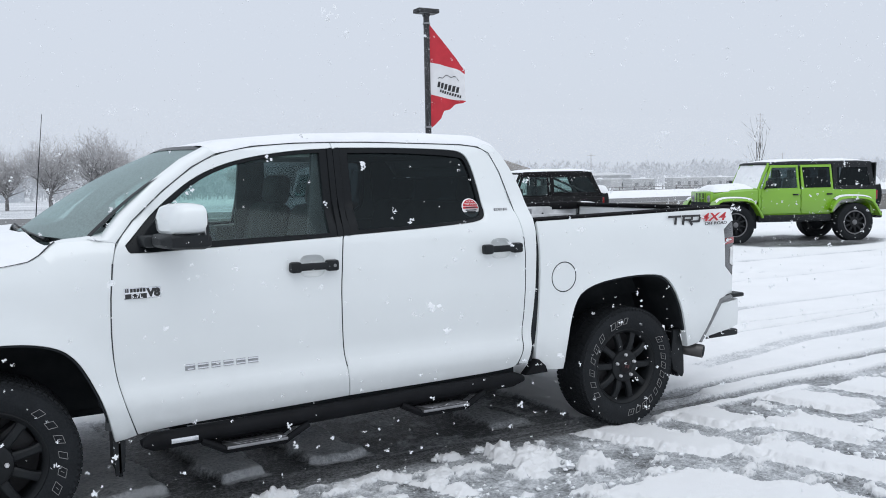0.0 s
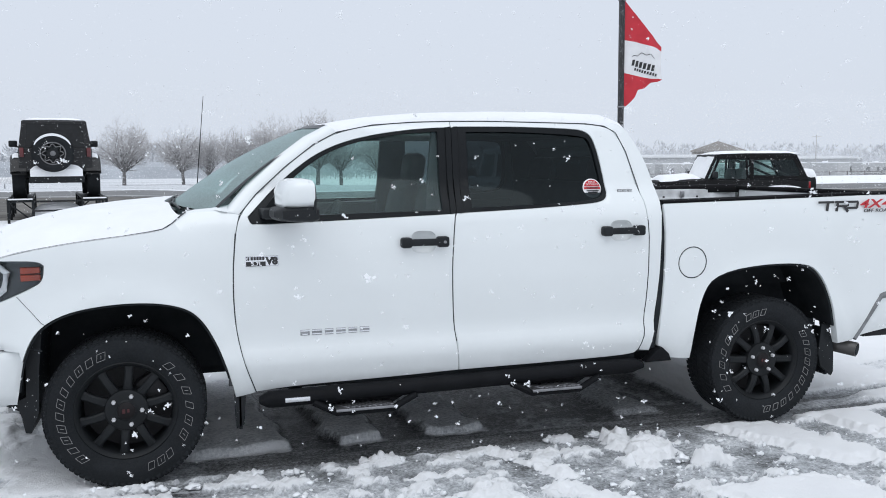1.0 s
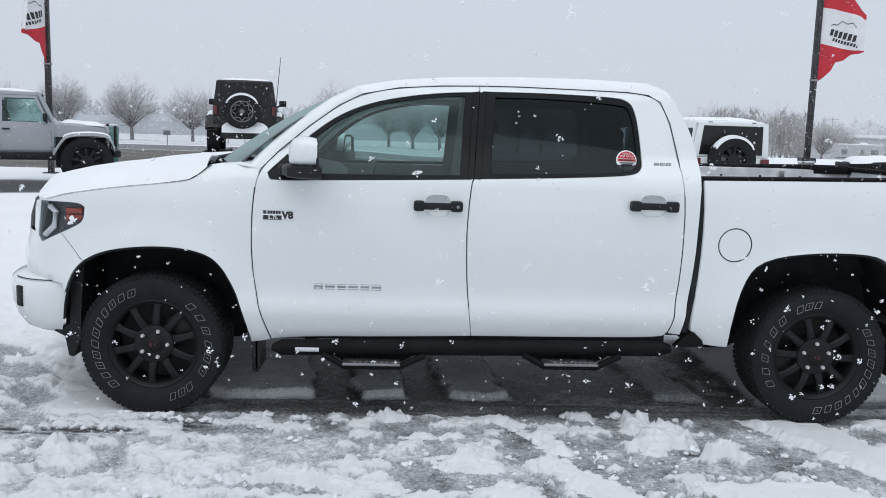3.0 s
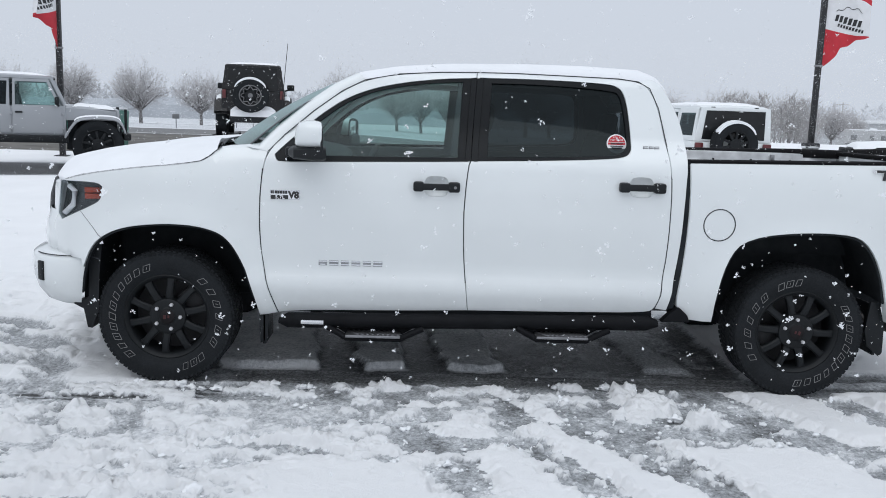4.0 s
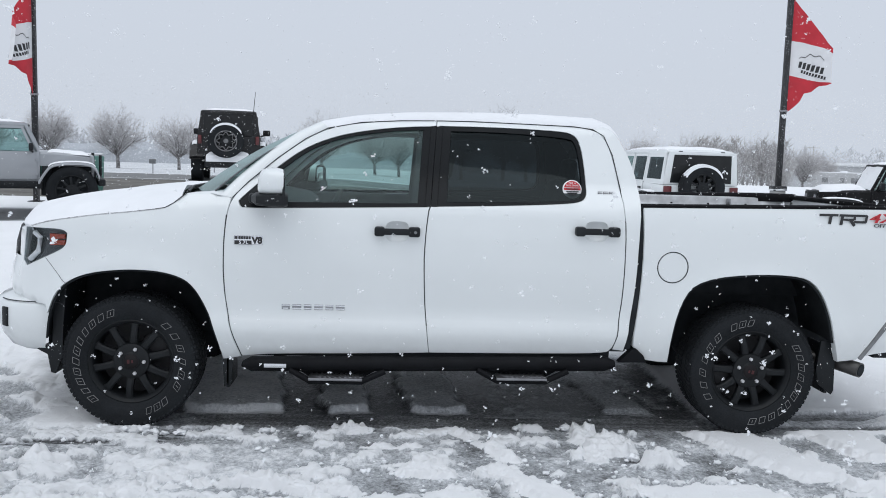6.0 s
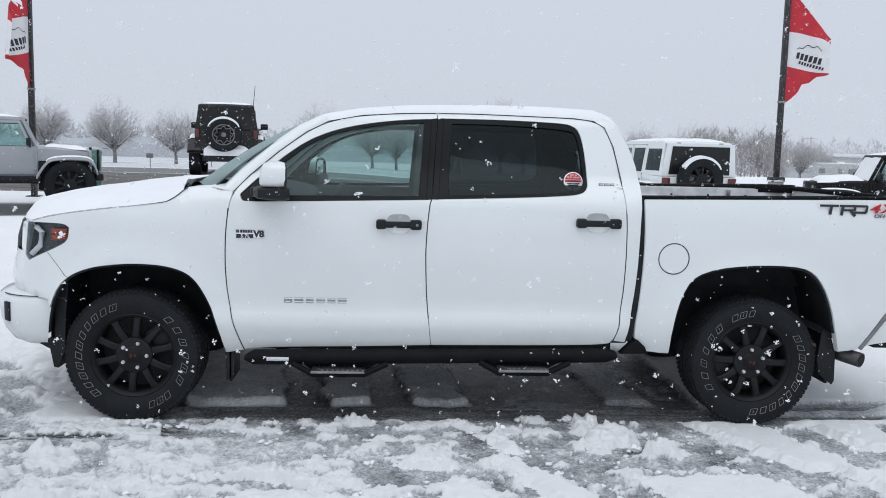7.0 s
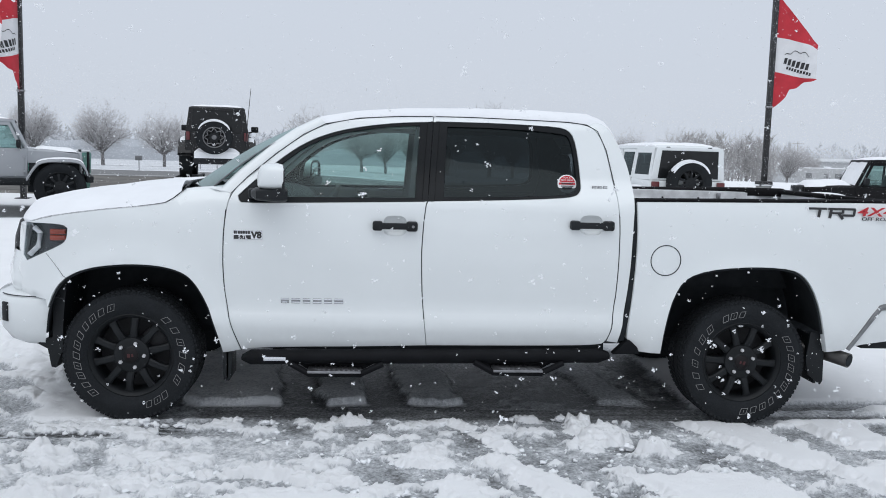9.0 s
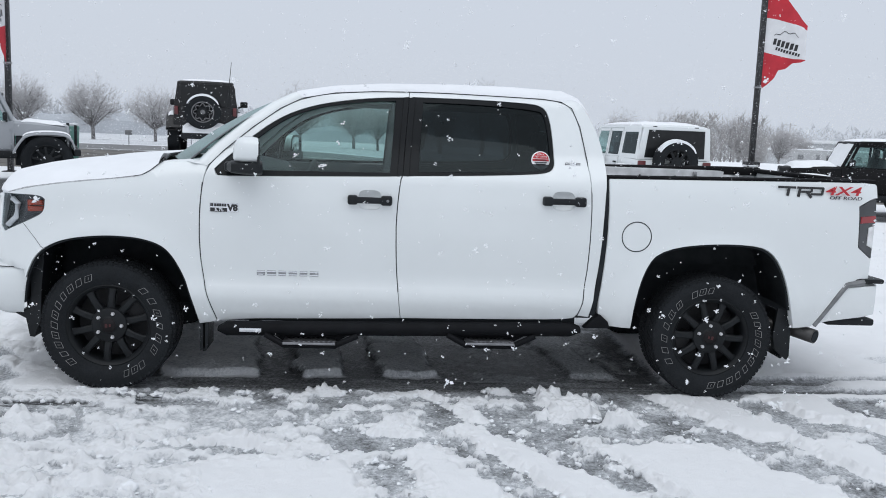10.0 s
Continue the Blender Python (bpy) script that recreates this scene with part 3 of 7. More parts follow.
# roof and pillars
ROOF_TOP = [(0.90, 1.815), (1.08, 1.860), (1.30, 1.900), (1.60, 1.927), (2.04, 1.940), (2.40, 1.940), (2.76, 1.926), (2.86, 1.912), (2.95, 1.875)]
LINE = DOOR_LINE + REAR_LINE[1:5]
bm = bmesh.new()
secs = []
for k in range(34):
    x = 1.07 + (2.74 - 1.07) * k / 33
    zl = interp(x, LINE) if x < 2.717 else interp(x, [(2.717, 1.844), (2.80, 1.835), (2.86, 1.80), (2.90, 1.76)])
    zt = interp(x, ROOF_TOP)
    yl = cab_y(x, zl) + 0.002
    row = []
    for s, f in ((0, 0.0), (0.012, 0.30), (0.035, 0.58), (0.07, 0.78), (0.13, 0.91), (0.24, 0.98), (0.42, 1.0)):
        row.append((x, yl + s, zl + (zt - zl) * f))
    row.append((x, 1.0, zt + 0.012))
    row += [(x, 2.0 - yl - s, zl + (zt - zl) * f) for s, f in ((0.42, 1.0), (0.24, 0.98), (0.13, 0.91), (0.07, 0.78), (0.035, 0.58), (0.012, 0.30), (0, 0.0))]
    secs.append(row)
# the rear of the roof rolls down to the back window
for x, zl, zt in ((2.79, 1.858, 1.908), (2.835, 1.838, 1.885), (2.872, 1.792, 1.842), (2.90, 1.735, 1.785), (2.92, 1.685, 1.73), (2.925, 1.64, 1.68)):
    yl = cab_y(x, zl) + 0.012
    half_row = [(s, f) for s, f in ((0, 0.0), (0.012, 0.30), (0.035, 0.58), (0.07, 0.78), (0.13, 0.91), (0.24, 0.98), (0.42, 1.0))]
    secs.append([(x, yl + s, zl + (zt - zl) * f) for s, f in half_row] + [(x, 1.0, zt + 0.012)] + [(x, 2.0 - yl - s, zl + (zt - zl) * f) for s, f in half_row[::-1]])
loft(bm, secs)
bmesh.ops.recalc_face_normals(bm, faces=bm.faces)
if max(bm.faces, key=lambda f: f.calc_area()).normal.z < 0:
    bmesh.ops.reverse_faces(bm, faces=bm.faces)
part("roof", bm, DUSTED, TRUCK, "white cab roof under a thin layer of snow")
bm = bmesh.new()
box(bm, (1.95, 1.0, 1.80), (1.75, 1.36, 0.02), 0.005)
part("headliner", bm, HEADLINER, TRUCK)
for far in (False, True):
    fix = mirrored if far else (lambda b: b)
    # windshield pillar
    bm = bmesh.new()
    secs = []
    for x, z in [(0.52, 1.392)] + DOOR_LINE[:5]:
        y = cab_y(x, z) + 0.002
        k = min(1.0, max(0.0, (x - 0.52) / 0.5))
        w = 0.080 * (1 - 0.15 * k)
        fx, fz = 1.35 - 0.35 * min(1, k * 3), 0.30 + 0.70 * min(1, k * 3)
        secs.append([(x + 0.004, y + 0.02, z - 0.012), (x, y, z), (x - w * 0.30 * fx, y + 0.002, z + w * 0.30 * fz), (x - w * 0.58 * fx, y + 0.018, z + w * 0.52 * fz), (x - w * 0.72 * fx, y + 0.045, z + w * 0.62 * fz), (x - w * 0.72 * fx, y + 0.075, z + w * 0.55 * fz)])
    loft(bm, secs)
    bmesh.ops.recalc_face_normals(bm, faces=bm.faces)
    if sum(f.normal.y for f in bm.faces) > 0:
        bmesh.ops.reverse_faces(bm, faces=bm.faces)
    part("windshield_pillar", fix(bm), WHITE, TRUCK)
    # rear quarter of the cab
    Q = REAR_LINE[4:] + [(2.892, 0.82), (2.870, 0.617), (2.842, 0.53), (2.915, 0.52), (2.955, 0.721), (2.972, 0.958), (2.974, 1.225), (2.985, 1.40), (2.985, 1.476), (2.966, 1.58), (2.934, 1.679), (2.885, 1.777), (2.84, 1.84), (2.78, 1.868)]
    part("rear_cab_pillar", fix(panel(bmesh.new(), Q, cab_y, (), 0.045, 0.05)), WHITE, TRUCK)
    # sill and dark inner shell behind the gaps
    bm = bmesh.new()
    box(bm, (1.74, 0.10, 0.50), (2.20, 0.08, 0.10), 0.01)
    part("sill", fix(bm), DARKLINER, TRUCK)
    bm = bmesh.new()
    slab(bm, [(1.63, 0.48), (1.84, 0.48), (1.84, 1.36), (1.84, 1.83), (1.66, 1.83), (1.62, 1.36)], 0.27, 0.30)
    part("door_pillar", fix(bm), INTERIOR, TRUCK)
    bm = bmesh.new()
    slab(bm, [(0.50, 0.48), (0.64, 0.48), (0.66, 1.36), (0.56, 1.36)], 0.08, 0.11)
    part("door_pillar", fix(bm), INTERIOR, TRUCK)
    bm = bmesh.new()
    slab(bm, [(2.80, 0.5), (2.95, 0.5), (2.96, 1.40), (2.92, 1.62), (2.78, 1.80), (2.66, 1.80), (2.70, 1.40), (2.82, 1.36)], 0.27, 0.30)
    part("door_pillar", fix(bm), INTERIOR, TRUCK)
    # dark trim strip between cab and bed
    bm = bmesh.new()
    strip = [(2.985, 1.40), (2.976, 1.225), (2.978, 0.958), (2.962, 0.74), (2.928, 0.53)]
    for (xa, za), (xb, zb) in zip(strip, strip[1:]):
        secs = [[(xa - 0.006, 0.02 + interp(za, SOFT), za), (xa + 0.03, 0.02 + interp(za, SOFT), za), (xa + 0.03, 0.12, za), (xa - 0.006, 0.12, za)],
                [(xb - 0.006, 0.02 + interp(zb, SOFT), zb), (xb + 0.03, 0.02 + interp(zb, SOFT), zb), (xb + 0.03, 0.12, zb), (xb - 0.006, 0.12, zb)]]
        loft(bm, secs, True)
    part("gap_trim", fix(bm), DARKLINER, TRUCK, "dark trim strip between cab and bed")

# windshield and back window
bm = bmesh.new()
secs = []
for k in range(11):
    u = k / 10
    row = []
    for j in range(17):
        v = j / 16 * 2 - 1
        xb = 0.46 - 0.24 * (1 - v * v)
        xt = 1.115 - 0.09 * (1 - v * v)
        half = 0.92 + (0.70 - 0.92) * u
        row.append((xb + (xt - xb) * u - 0.02 * math.sin(math.pi * u), 1.0 + half * v, 1.395 + (1.845 - 1.395) * u + 0.015 * (1 - v * v) + 0.03 * math.sin(math.pi * u)))
    secs.append(row)
loft(bm, secs)
o = part("windshield", bm, WINDSHIELD, TRUCK, "teal-tinted windshield speckled with melting snow")
o.visible_shadow = False


def on_screen(u, v, lift):
    """A place on the windshield: u up the glass, v across it."""
    xb, xt = 0.46 - 0.24 * (1 - v * v), 1.115 - 0.09 * (1 - v * v)
    half = 0.92 + (0.70 - 0.92) * u
    return (xb + (xt - xb) * u - 0.02 * math.sin(math.pi * u) - lift * 0.6, 1.0 + half * v, 1.395 + 0.45 * u + 0.015 * (1 - v * v) + 0.03 * math.sin(math.pi * u) + lift)


bm = bmesh.new()
loft(bm, [[on_screen(u, j / 12 - 1, 0.003) for j in range(25)] for u in (0.945, 0.97, 1.0)])
for s0, s1 in ((-1.0, -0.965), (0.965, 1.0)):
    loft(bm, [[on_screen(k / 10, v, 0.003) for k in range(11)] for v in (s0, s1)])
part("windshield_border", bm, GLOSSBLACK, o, "black printed border of the windshield")
bm = bmesh.new()
box(bm, (2.93, 1.0, 0.95), (0.05, 1.76, 0.90), 0.02)
box(bm, (2.905, 0.32, 1.53), (0.05, 0.2, 0.30), 0.02, roty(-12))
box(bm, (2.905, 1.68, 1.53), (0.05, 0.2, 0.30), 0.02, roty(-12))
box(bm, (2.87, 1.0, 1.70), (0.05, 1.3, 0.07), 0.02)
back = part("cab_back_wall", bm, WHITE, TRUCK)
bm = bmesh.new()
box(bm, (2.935, 1.0, 1.58), (0.008, 1.18, 0.36))
o = part("back_window", bm, PRIVACY, back)
o.visible_shadow = False

# cab floor, firewall, dashboard, seats and steering wheel
bm = bmesh.new()
box(bm, (1.78, 1.0, 0.52), (2.36, 1.72, 0.06), 0.01)
box(bm, (0.55, 1.0, 0.93), (0.05, 1.76, 0.86), 0.01)
part("cab_floor", bm, INTERIOR, TRUCK)
bm = bmesh.new()
prof = [(0.42, 1.36), (0.62, 1.40), (0.86, 1.36), (0.93, 1.30), (0.90, 1.12), (0.82, 1.0), (0.58, 0.95)]
slab(bm, prof, 0.20, 1.80, 0.02)
dash = part("dashboard", bm, INTERIOR, TRUCK, "dark dashboard")
bm = bmesh.new()
cols = Matrix.Translation((1.08, 0.58, 1.24)) @ Matrix.Rotation(radians(-62), 4, "Y")
ring = [cols @ Vector((0.19 * math.cos(t), 0.19 * math.sin(t), 0)) for t in [2 * math.pi * k / 28 for k in range(28)]]
tube(bm, ring, 0.017, 8, True)
for a in (0, 180, 270):
    tube(bm, [cols @ Vector((0, 0, -0.02)), cols @ Vector((0.18 * math.cos(radians(a)), 0.18 * math.sin(radians(a)), 0))], 0.02, 6)
tube(bm, [cols @ Vector((0, 0, 0)), (0.88, 0.58, 1.13)], 0.04, 8)
part("steering_wheel", bm, INTERIOR, TRUCK)


def seat(x, y, w, rake=14):
    bm = bmesh.new()
    box(bm, (x, y, 0.86), (0.54, w, 0.20), 0.06, seg=3)
    box(bm, (x + 0.30, y, 1.20), (0.15, w, 0.64), 0.06, roty(rake), 3)
    return bm


for y in (0.58, 1.42):
    s = part("front_seat", seat(1.42, y, 0.54), SEATCLOTH, TRUCK, "dark cloth front seat with a headrest")
    bm = bmesh.new()
    box(bm, (1.83, y, 1.60), (0.12, 0.30, 0.20), 0.05, roty(10), 3)
    tube(bm, [(1.80, y - 0.07, 1.48), (1.83, y - 0.07, 1.58)], 0.008, 6)
    tube(bm, [(1.80, y + 0.07, 1.48), (1.83, y + 0.07, 1.58)], 0.008, 6)
    part("headrest", bm, SEATCLOTH, s)
s = part("rear_seat", seat(2.38, 1.0, 1.44, 18), SEATCLOTH, TRUCK)
for y in (0.5, 1.5):
    bm = bmesh.new()
    box(bm, (2.82, y, 1.58), (0.10, 0.26, 0.16), 0.04, roty(10), 3)
    part("headrest", bm, SEATCLOTH, s)

# front end: bumper, grille, nose
def front_curve(n=29, x_side=-0.45, x_mid=-0.97, w=0.93, p=2.3):
    pts = []
    for k in range(n):
        t = math.pi * k / (n - 1)
        c, s = math.cos(t), math.sin(t)
        pts.append((x_side + (x_mid - x_side) * s ** (2 / p), 1.0 - w * math.copysign(abs(c) ** (2 / p), c)))
    return pts


def front_loft(rows, material, name, label=""):
    bm = bmesh.new()
    secs = []
    for z, xs, xm, w, p in rows:
        secs.append([(x, y, z) for x, y in front_curve(41, xs, xm, w, p)])
    loft(bm, secs)
    bmesh.ops.recalc_face_normals(bm, faces=bm.faces)
    if sum(f.normal.x for f in bm.faces) > 0:
        bmesh.ops.reverse_faces(bm, faces=bm.faces)
    return part(name, bm, material, TRUCK, label)


bump = front_loft([(0.455, -0.512, -0.82, 0.90, 2.6), (0.475, -0.508, -0.88, 0.925, 2.7), (0.53, -0.495, -0.93, 0.94, 2.8), (0.60, -0.482, -0.95, 0.95, 2.9), (0.69, -0.465, -0.96, 0.95, 2.9), (0.728, -0.456, -0.955, 0.947, 2.9), (0.744, -0.454, -0.935, 0.935, 2.9), (0.756, -0.452, -0.885, 0.90, 2.8), (0.772, -0.45, -0.80, 0.82, 2.6)],
                  WHITE, "front_bumper", "white front bumper")
bm = bmesh.new()
tube(bm, [(-0.372, fender_y(-0.372, 0.745) - 0.001, 0.7445), (-0.420, 0.052, 0.7445)] + [(x, y, 0.7455) for x, y in front_curve(41, -0.452, -0.938, 0.946, 2.9)[:9]], 0.0035, 6)
part("bumper_seam", bm, TRIMGREY, bump)
for far in (False, True):
    bm = bmesh.new()
    box(bm, (-0.752, 0.120, 0.645), (0.016, 0.055, 0.115), 0.006, rotz(51))
    part("fog_light", mirrored(bm) if far else bm, BLACKPLASTIC, bump, "dark upright fog-light slot")
    bm = bmesh.new()
    slab(bm, [(-0.56, 0.462), (-0.47, 0.50), (-0.46, 0.74), (-0.38, 0.86), (-0.405, 0.62), (-0.415, 0.42), (-0.455, 0.315), (-0.48, 0.32), (-0.50, 0.43)], 0.085, 0.40)
    part("air_dam", mirrored(bm) if far else bm, BLACKPLASTIC, bump)
front_loft([(0.742, -0.44, -0.88, 0.88, 2.6), (0.78, -0.45, -0.895, 0.90, 2.6), (0.85, -0.45, -0.905, 0.895, 2.6), (0.92, -0.44, -0.90, 0.875, 2.6), (0.99, -0.42, -0.88, 0.85, 2.6)], WHITE, "nose_panel")
g = front_loft([(0.86, -0.72, -0.925, 0.55, 2.4), (0.90, -0.73, -0.94, 0.56, 2.4), (1.05, -0.72, -0.925, 0.56, 2.4), (1.15, -0.70, -0.89, 0.56, 2.4), (1.175, -0.68, -0.86, 0.55, 2.4)], BLACKPLASTIC, "grille", "black front grille")
front_loft([(0.93, -0.46, -0.85, 0.875, 2.5), (1.06, -0.45, -0.84, 0.875, 2.5), (1.12, -0.44, -0.838, 0.875, 2.5), (1.150, -0.43, -0.835, 0.872, 2.5), (1.158, -0.42, -0.82, 0.86, 2.5), (1.16, -0.3, -0.60, 0.7, 2.5)], WHITE, "grille_surround")
for z in (0.94, 1.0, 1.06, 1.12):
    bm = bmesh.new()
    tube(bm, [(x + 0.0, y, z) for x, y in front_curve(21, -0.72, -0.935 + 0.35 * max(0, z - 0.96), 0.53, 2.4)], 0.011, 6)
    part("grille_bar", bm, GLOSSBLACK, g)

# load bed
MATTEBLACK = surface("matt_black_cap", (0.009, 0.009, 0.010), 0.85, bump=0.3, spec=0.08, flecks=0.05)
BEDPAINT = surface("bed_wall_paint", (0.62, 0.63, 0.64), 0.5)
ARCH_R = [(3.189, 0.455), (3.194, 0.611), (3.222, 0.754), (3.271, 0.869), (3.327, 0.934), (3.448, 0.980), (3.626, 1.003), (3.806, 1.008), (3.971, 0.995), (4.048, 0.961), (4.111, 0.884), (4.160, 0.759), (4.195, 0.616), (4.234, 0.480)]
BED = [(2.996, 1.388), (3.795, 1.402), (4.422, 1.414), (4.735, 1.412), (4.755, 1.395), (4.752, 1.345), (4.742, 0.80), (4.57, 0.772), (4.50, 0.69), (4.365, 0.492)] + ARCH_R[::-1] + \
    [(3.018, 0.468), (2.99, 0.525), (2.965, 0.56), (2.99, 0.783), (3.004, 1.03), (3.0, 1.273)]
TAIL = [(4.612, 1.262), (4.715, 1.312), (4.75, 1.31), (4.752, 1.224), (4.748, 0.93), (4.635, 1.006)]
BEDMAIN = [(2.996, 1.388), (3.795, 1.402), (4.422, 1.414), (4.735, 1.412), (4.756, 1.395), (4.754, 1.318), (4.715, 1.315), (4.612, 1.264), (4.633, 1.006), (4.745, 0.928), (4.742, 0.80), (4.57, 0.772), (4.50, 0.69), (4.365, 0.492)] + ARCH_R[::-1] + BED[-6:]
FUEL = [(3.184 + 0.092 * math.cos(2 * math.pi * k / 40), 1.037 + 0.092 * math.sin(2 * math.pi * k / 40)) for k in range(40)]
for far in (False, True):
    fix = mirrored if far else (lambda b: b)
    side = part("bed_side", fix(panel(bmesh.new(), BEDMAIN, bed_y, () if far else [FUEL], 0.05, 0.05, smooth=1)), WHITE, TRUCK, "white bed side with a flared wheel opening")
    if not far:
        part("fuel_door", panel(bmesh.new(), grow(FUEL, -0.003), bed_y, (), 0.03, 0.02, 0.001, 0.003, 0), WHITE, side, "round fuel door")
        ring_bm = bmesh.new()
        tube(ring_bm, [(x, bed_y(x, z) + 0.001, z) for x, z in grow(FUEL, 0.0005)], 0.0030, 6, True)
        part("fuel_door_seam", ring_bm, TRIMGREY, side)
        part("fuel_recess", panel(bmesh.new(), grow(FUEL, 0.02), lambda x, z: bed_y(x, z) + 0.016, (), 0.05, 0.0, 0, 0, 0), DARKLINER, side)
    tl = part("tail_light", fix(panel(bmesh.new(), TAIL, lambda x, z: bed_y(x, z) + 0.004, (), 0.04, 0.06, 0.004)), surface("smoked_lens", (0.035, 0.038, 0.042), 0.2, coat=0.5), TRUCK, "smoked tail light with a red band")
    bm = panel(bmesh.new(), [(4.63, 1.20), (4.745, 1.205), (4.745, 1.165), (4.632, 1.16)], lambda x, z: bed_y(x, z) - 0.002, (), 0.03, 0.008, 0.0)
    part("red_band", fix(bm), REDLENS, tl)
    bm = panel(bmesh.new(), [(4.70, 1.13), (4.742, 1.14), (4.742, 1.0), (4.70, 1.02)], lambda x, z: bed_y(x, z) - 0.002, (), 0.03, 0.008, 0.0)
    part("reversing_lens", fix(bm), WHITEINK, tl)
    # rail cap and inner wall
    bm = bmesh.new()
    secs = []
    for x in (2.996, 3.4, 3.8, 4.2, 4.5, 4.745):
        z = interp(x, [(2.99, 1.388), (3.795, 1.402), (4.422, 1.414), (4.75, 1.414)])
        y = bed_y(x, z)
        secs.append([(x, y + 0.004, z - 0.006), (x, y + 0.0, z + 0.012), (x, y + 0.02, z + 0.020), (x, y + 0.09, z + 0.018), (x, y + 0.115, z + 0.002), (x, y + 0.122, z - 0.02), (x, y + 0.122, z - 0.045)])
    r = loft(bm, secs)
    bm.faces.new(r[0])
    bm.faces.new(r[-1])
    part("rail_cap", fix(bm), MATTEBLACK, side, "black plastic rail cap")
    bm = bmesh.new()
    box(bm, (3.86, 0.155, 1.215), (1.72, 0.03, 0.37), 0.008)
    box(bm, (3.86, 0.175, 1.315), (1.68, 0.03, 0.035), 0.006)
    wall_in = part("inner_bed_wall", fix(bm), BEDPAINT, TRUCK)
    for x in (3.13, 3.44, 3.74, 4.04, 4.35):
        bm = bmesh.new()
        box(bm, (x, 0.172, 1.338), (0.016, 0.014, 0.016), 0.004)
        part("bolt", fix(bm), DARKSTEEL, wall_in)
    bm = bmesh.new()
    box(bm, (4.20, 0.19, 1.36), (0.03, 0.03, 0.05), 0.006)
    part("tie_down", fix(bm), STEEL, side)
    bm = bmesh.new()
    slab(bm, [(3.10, 0.82), (3.14, 0.98), (3.24, 1.06), (4.16, 1.06), (4.26, 0.98), (4.30, 0.82)], 0.42, 0.52)
    part("wheel_house", fix(bm), DARKLINER, TRUCK)
bm = bmesh.new()
box(bm, (3.86, 1.0, 0.80), (1.72, 0.96, 0.05), 0.01)
box(bm, (3.02, 1.0, 1.10), (0.04, 1.70, 0.56), 0.01)
part("bed_floor", bm, GREYPLASTIC, TRUCK)
bm = bmesh.new()
box(bm, (4.735, 1.0, 1.10), (0.06, 1.56, 0.60), 0.02)
tg = part("tailgate", bm, WHITE, TRUCK, "white tailgate")
bm = bmesh.new()
box(bm, (4.735, 1.0, 1.408), (0.085, 1.66, 0.032), 0.012)
part("tailgate_cap", bm, MATTEBLACK, tg, "black plastic cap along the tailgate's top edge")
# rear bumper
bm = bmesh.new()
secs = []
for x, y0, z0, z1 in ((4.375, 0.045, 0.495, 0.505), (4.48, 0.04, 0.515, 0.645), (4.58, 0.04, 0.53, 0.752), (4.70, 0.045, 0.545, 0.762), (4.80, 0.075, 0.56, 0.766), (4.85, 0.16, 0.57, 0.764), (4.88, 0.32, 0.57, 0.755)):
    secs.append([(x, y0 + 0.05, z0), (x, y0 + 0.006, z0 + 0.01), (x, y0, (z0 + z1) / 2), (x, y0 + 0.004, z1 - 0.01), (x, y0 + 0.04, z1)])
secs2 = [[(x, 2 - y, z) for x, y, z in s] for s in secs[::-1]]
loft(bm, secs + secs2)
bmesh.ops.recalc_face_normals(bm, faces=bm.faces)
rb = part("rear_bumper", bm, WHITE, TRUCK, "white rear bumper with a black step pad")
for far in (False, True):
    fix = mirrored if far else (lambda b: b)
    bm = bmesh.new()
    box(bm, (4.73, 0.17, 0.788), (0.21, 0.24, 0.03), 0.01)
    part("step_pad", fix(bm), BLACKPLASTIC, rb)
    bm = bmesh.new()
    tube(bm, [(4.385, 0.05, 0.497), (4.50, 0.045, 0.660), (4.575, 0.045, 0.762), (4.70, 0.06, 0.78)], 0.023, 6)
    part("bumper_gap", fix(bm), surface("grey_bumper_trim", (0.20, 0.205, 0.21), 0.6), rb)
    # mud flaps
    bm = bmesh.new()
    slab(bm, [(4.15, 0.60), (4.20, 0.60), (4.245, 0.46), (4.25, 0.29), (4.235, 0.262), (4.15, 0.33), (4.13, 0.42)], 0.055, 0.075, 0.003)
    box(bm, (4.20, 0.19, 0.42), (0.02, 0.26, 0.30), 0.005)
    part("mud_flap", fix(bm), BLACKPLASTIC, TRUCK, "black rear mud flap")
    bm = bmesh.new()
    box(bm, (0.555, 0.19, 0.36), (0.02, 0.26, 0.22), 0.005)
    slab(bm, [(0.525, 0.44), (0.585, 0.44), (0.575, 0.275), (0.532, 0.255)], 0.06, 0.08, 0.003)
    part("mud_flap", fix(bm), BLACKPLASTIC, TRUCK, "black front mud flap")
bm = bmesh.new()
box(bm, (4.66, 0.30, 0.512), (0.32, 0.42, 0.045), 0.012)
part("bumper_bracket", bm, BLACKPLASTIC, TRUCK)
bm = bmesh.new()
box(bm, (4.80, 1.0, 0.50), (0.20, 0.10, 0.10), 0.01)
part("tow_hitch", bm, BLACKPLASTIC, TRUCK)
bm = bmesh.new()
tube(bm, [(3.95, 0.34, 0.47), (4.18, 0.26, 0.462), (4.29, 0.15, 0.45), (4.385, 0.01, 0.43)], 0.046, 16)
pipe = part("exhaust_pipe", bm, surface("stained_steel", (0.085, 0.082, 0.08), 0.4, 0.7, 0.4), TRUCK, "exhaust tip turned down behind the rear wheel")
bm = bmesh.new()
tube(bm, [(4.377, 0.022, 0.4317), (4.3868, 0.0072, 0.4296)], 0.038, 16)
part("pipe_mouth", bm, DARKLINER, pipe)

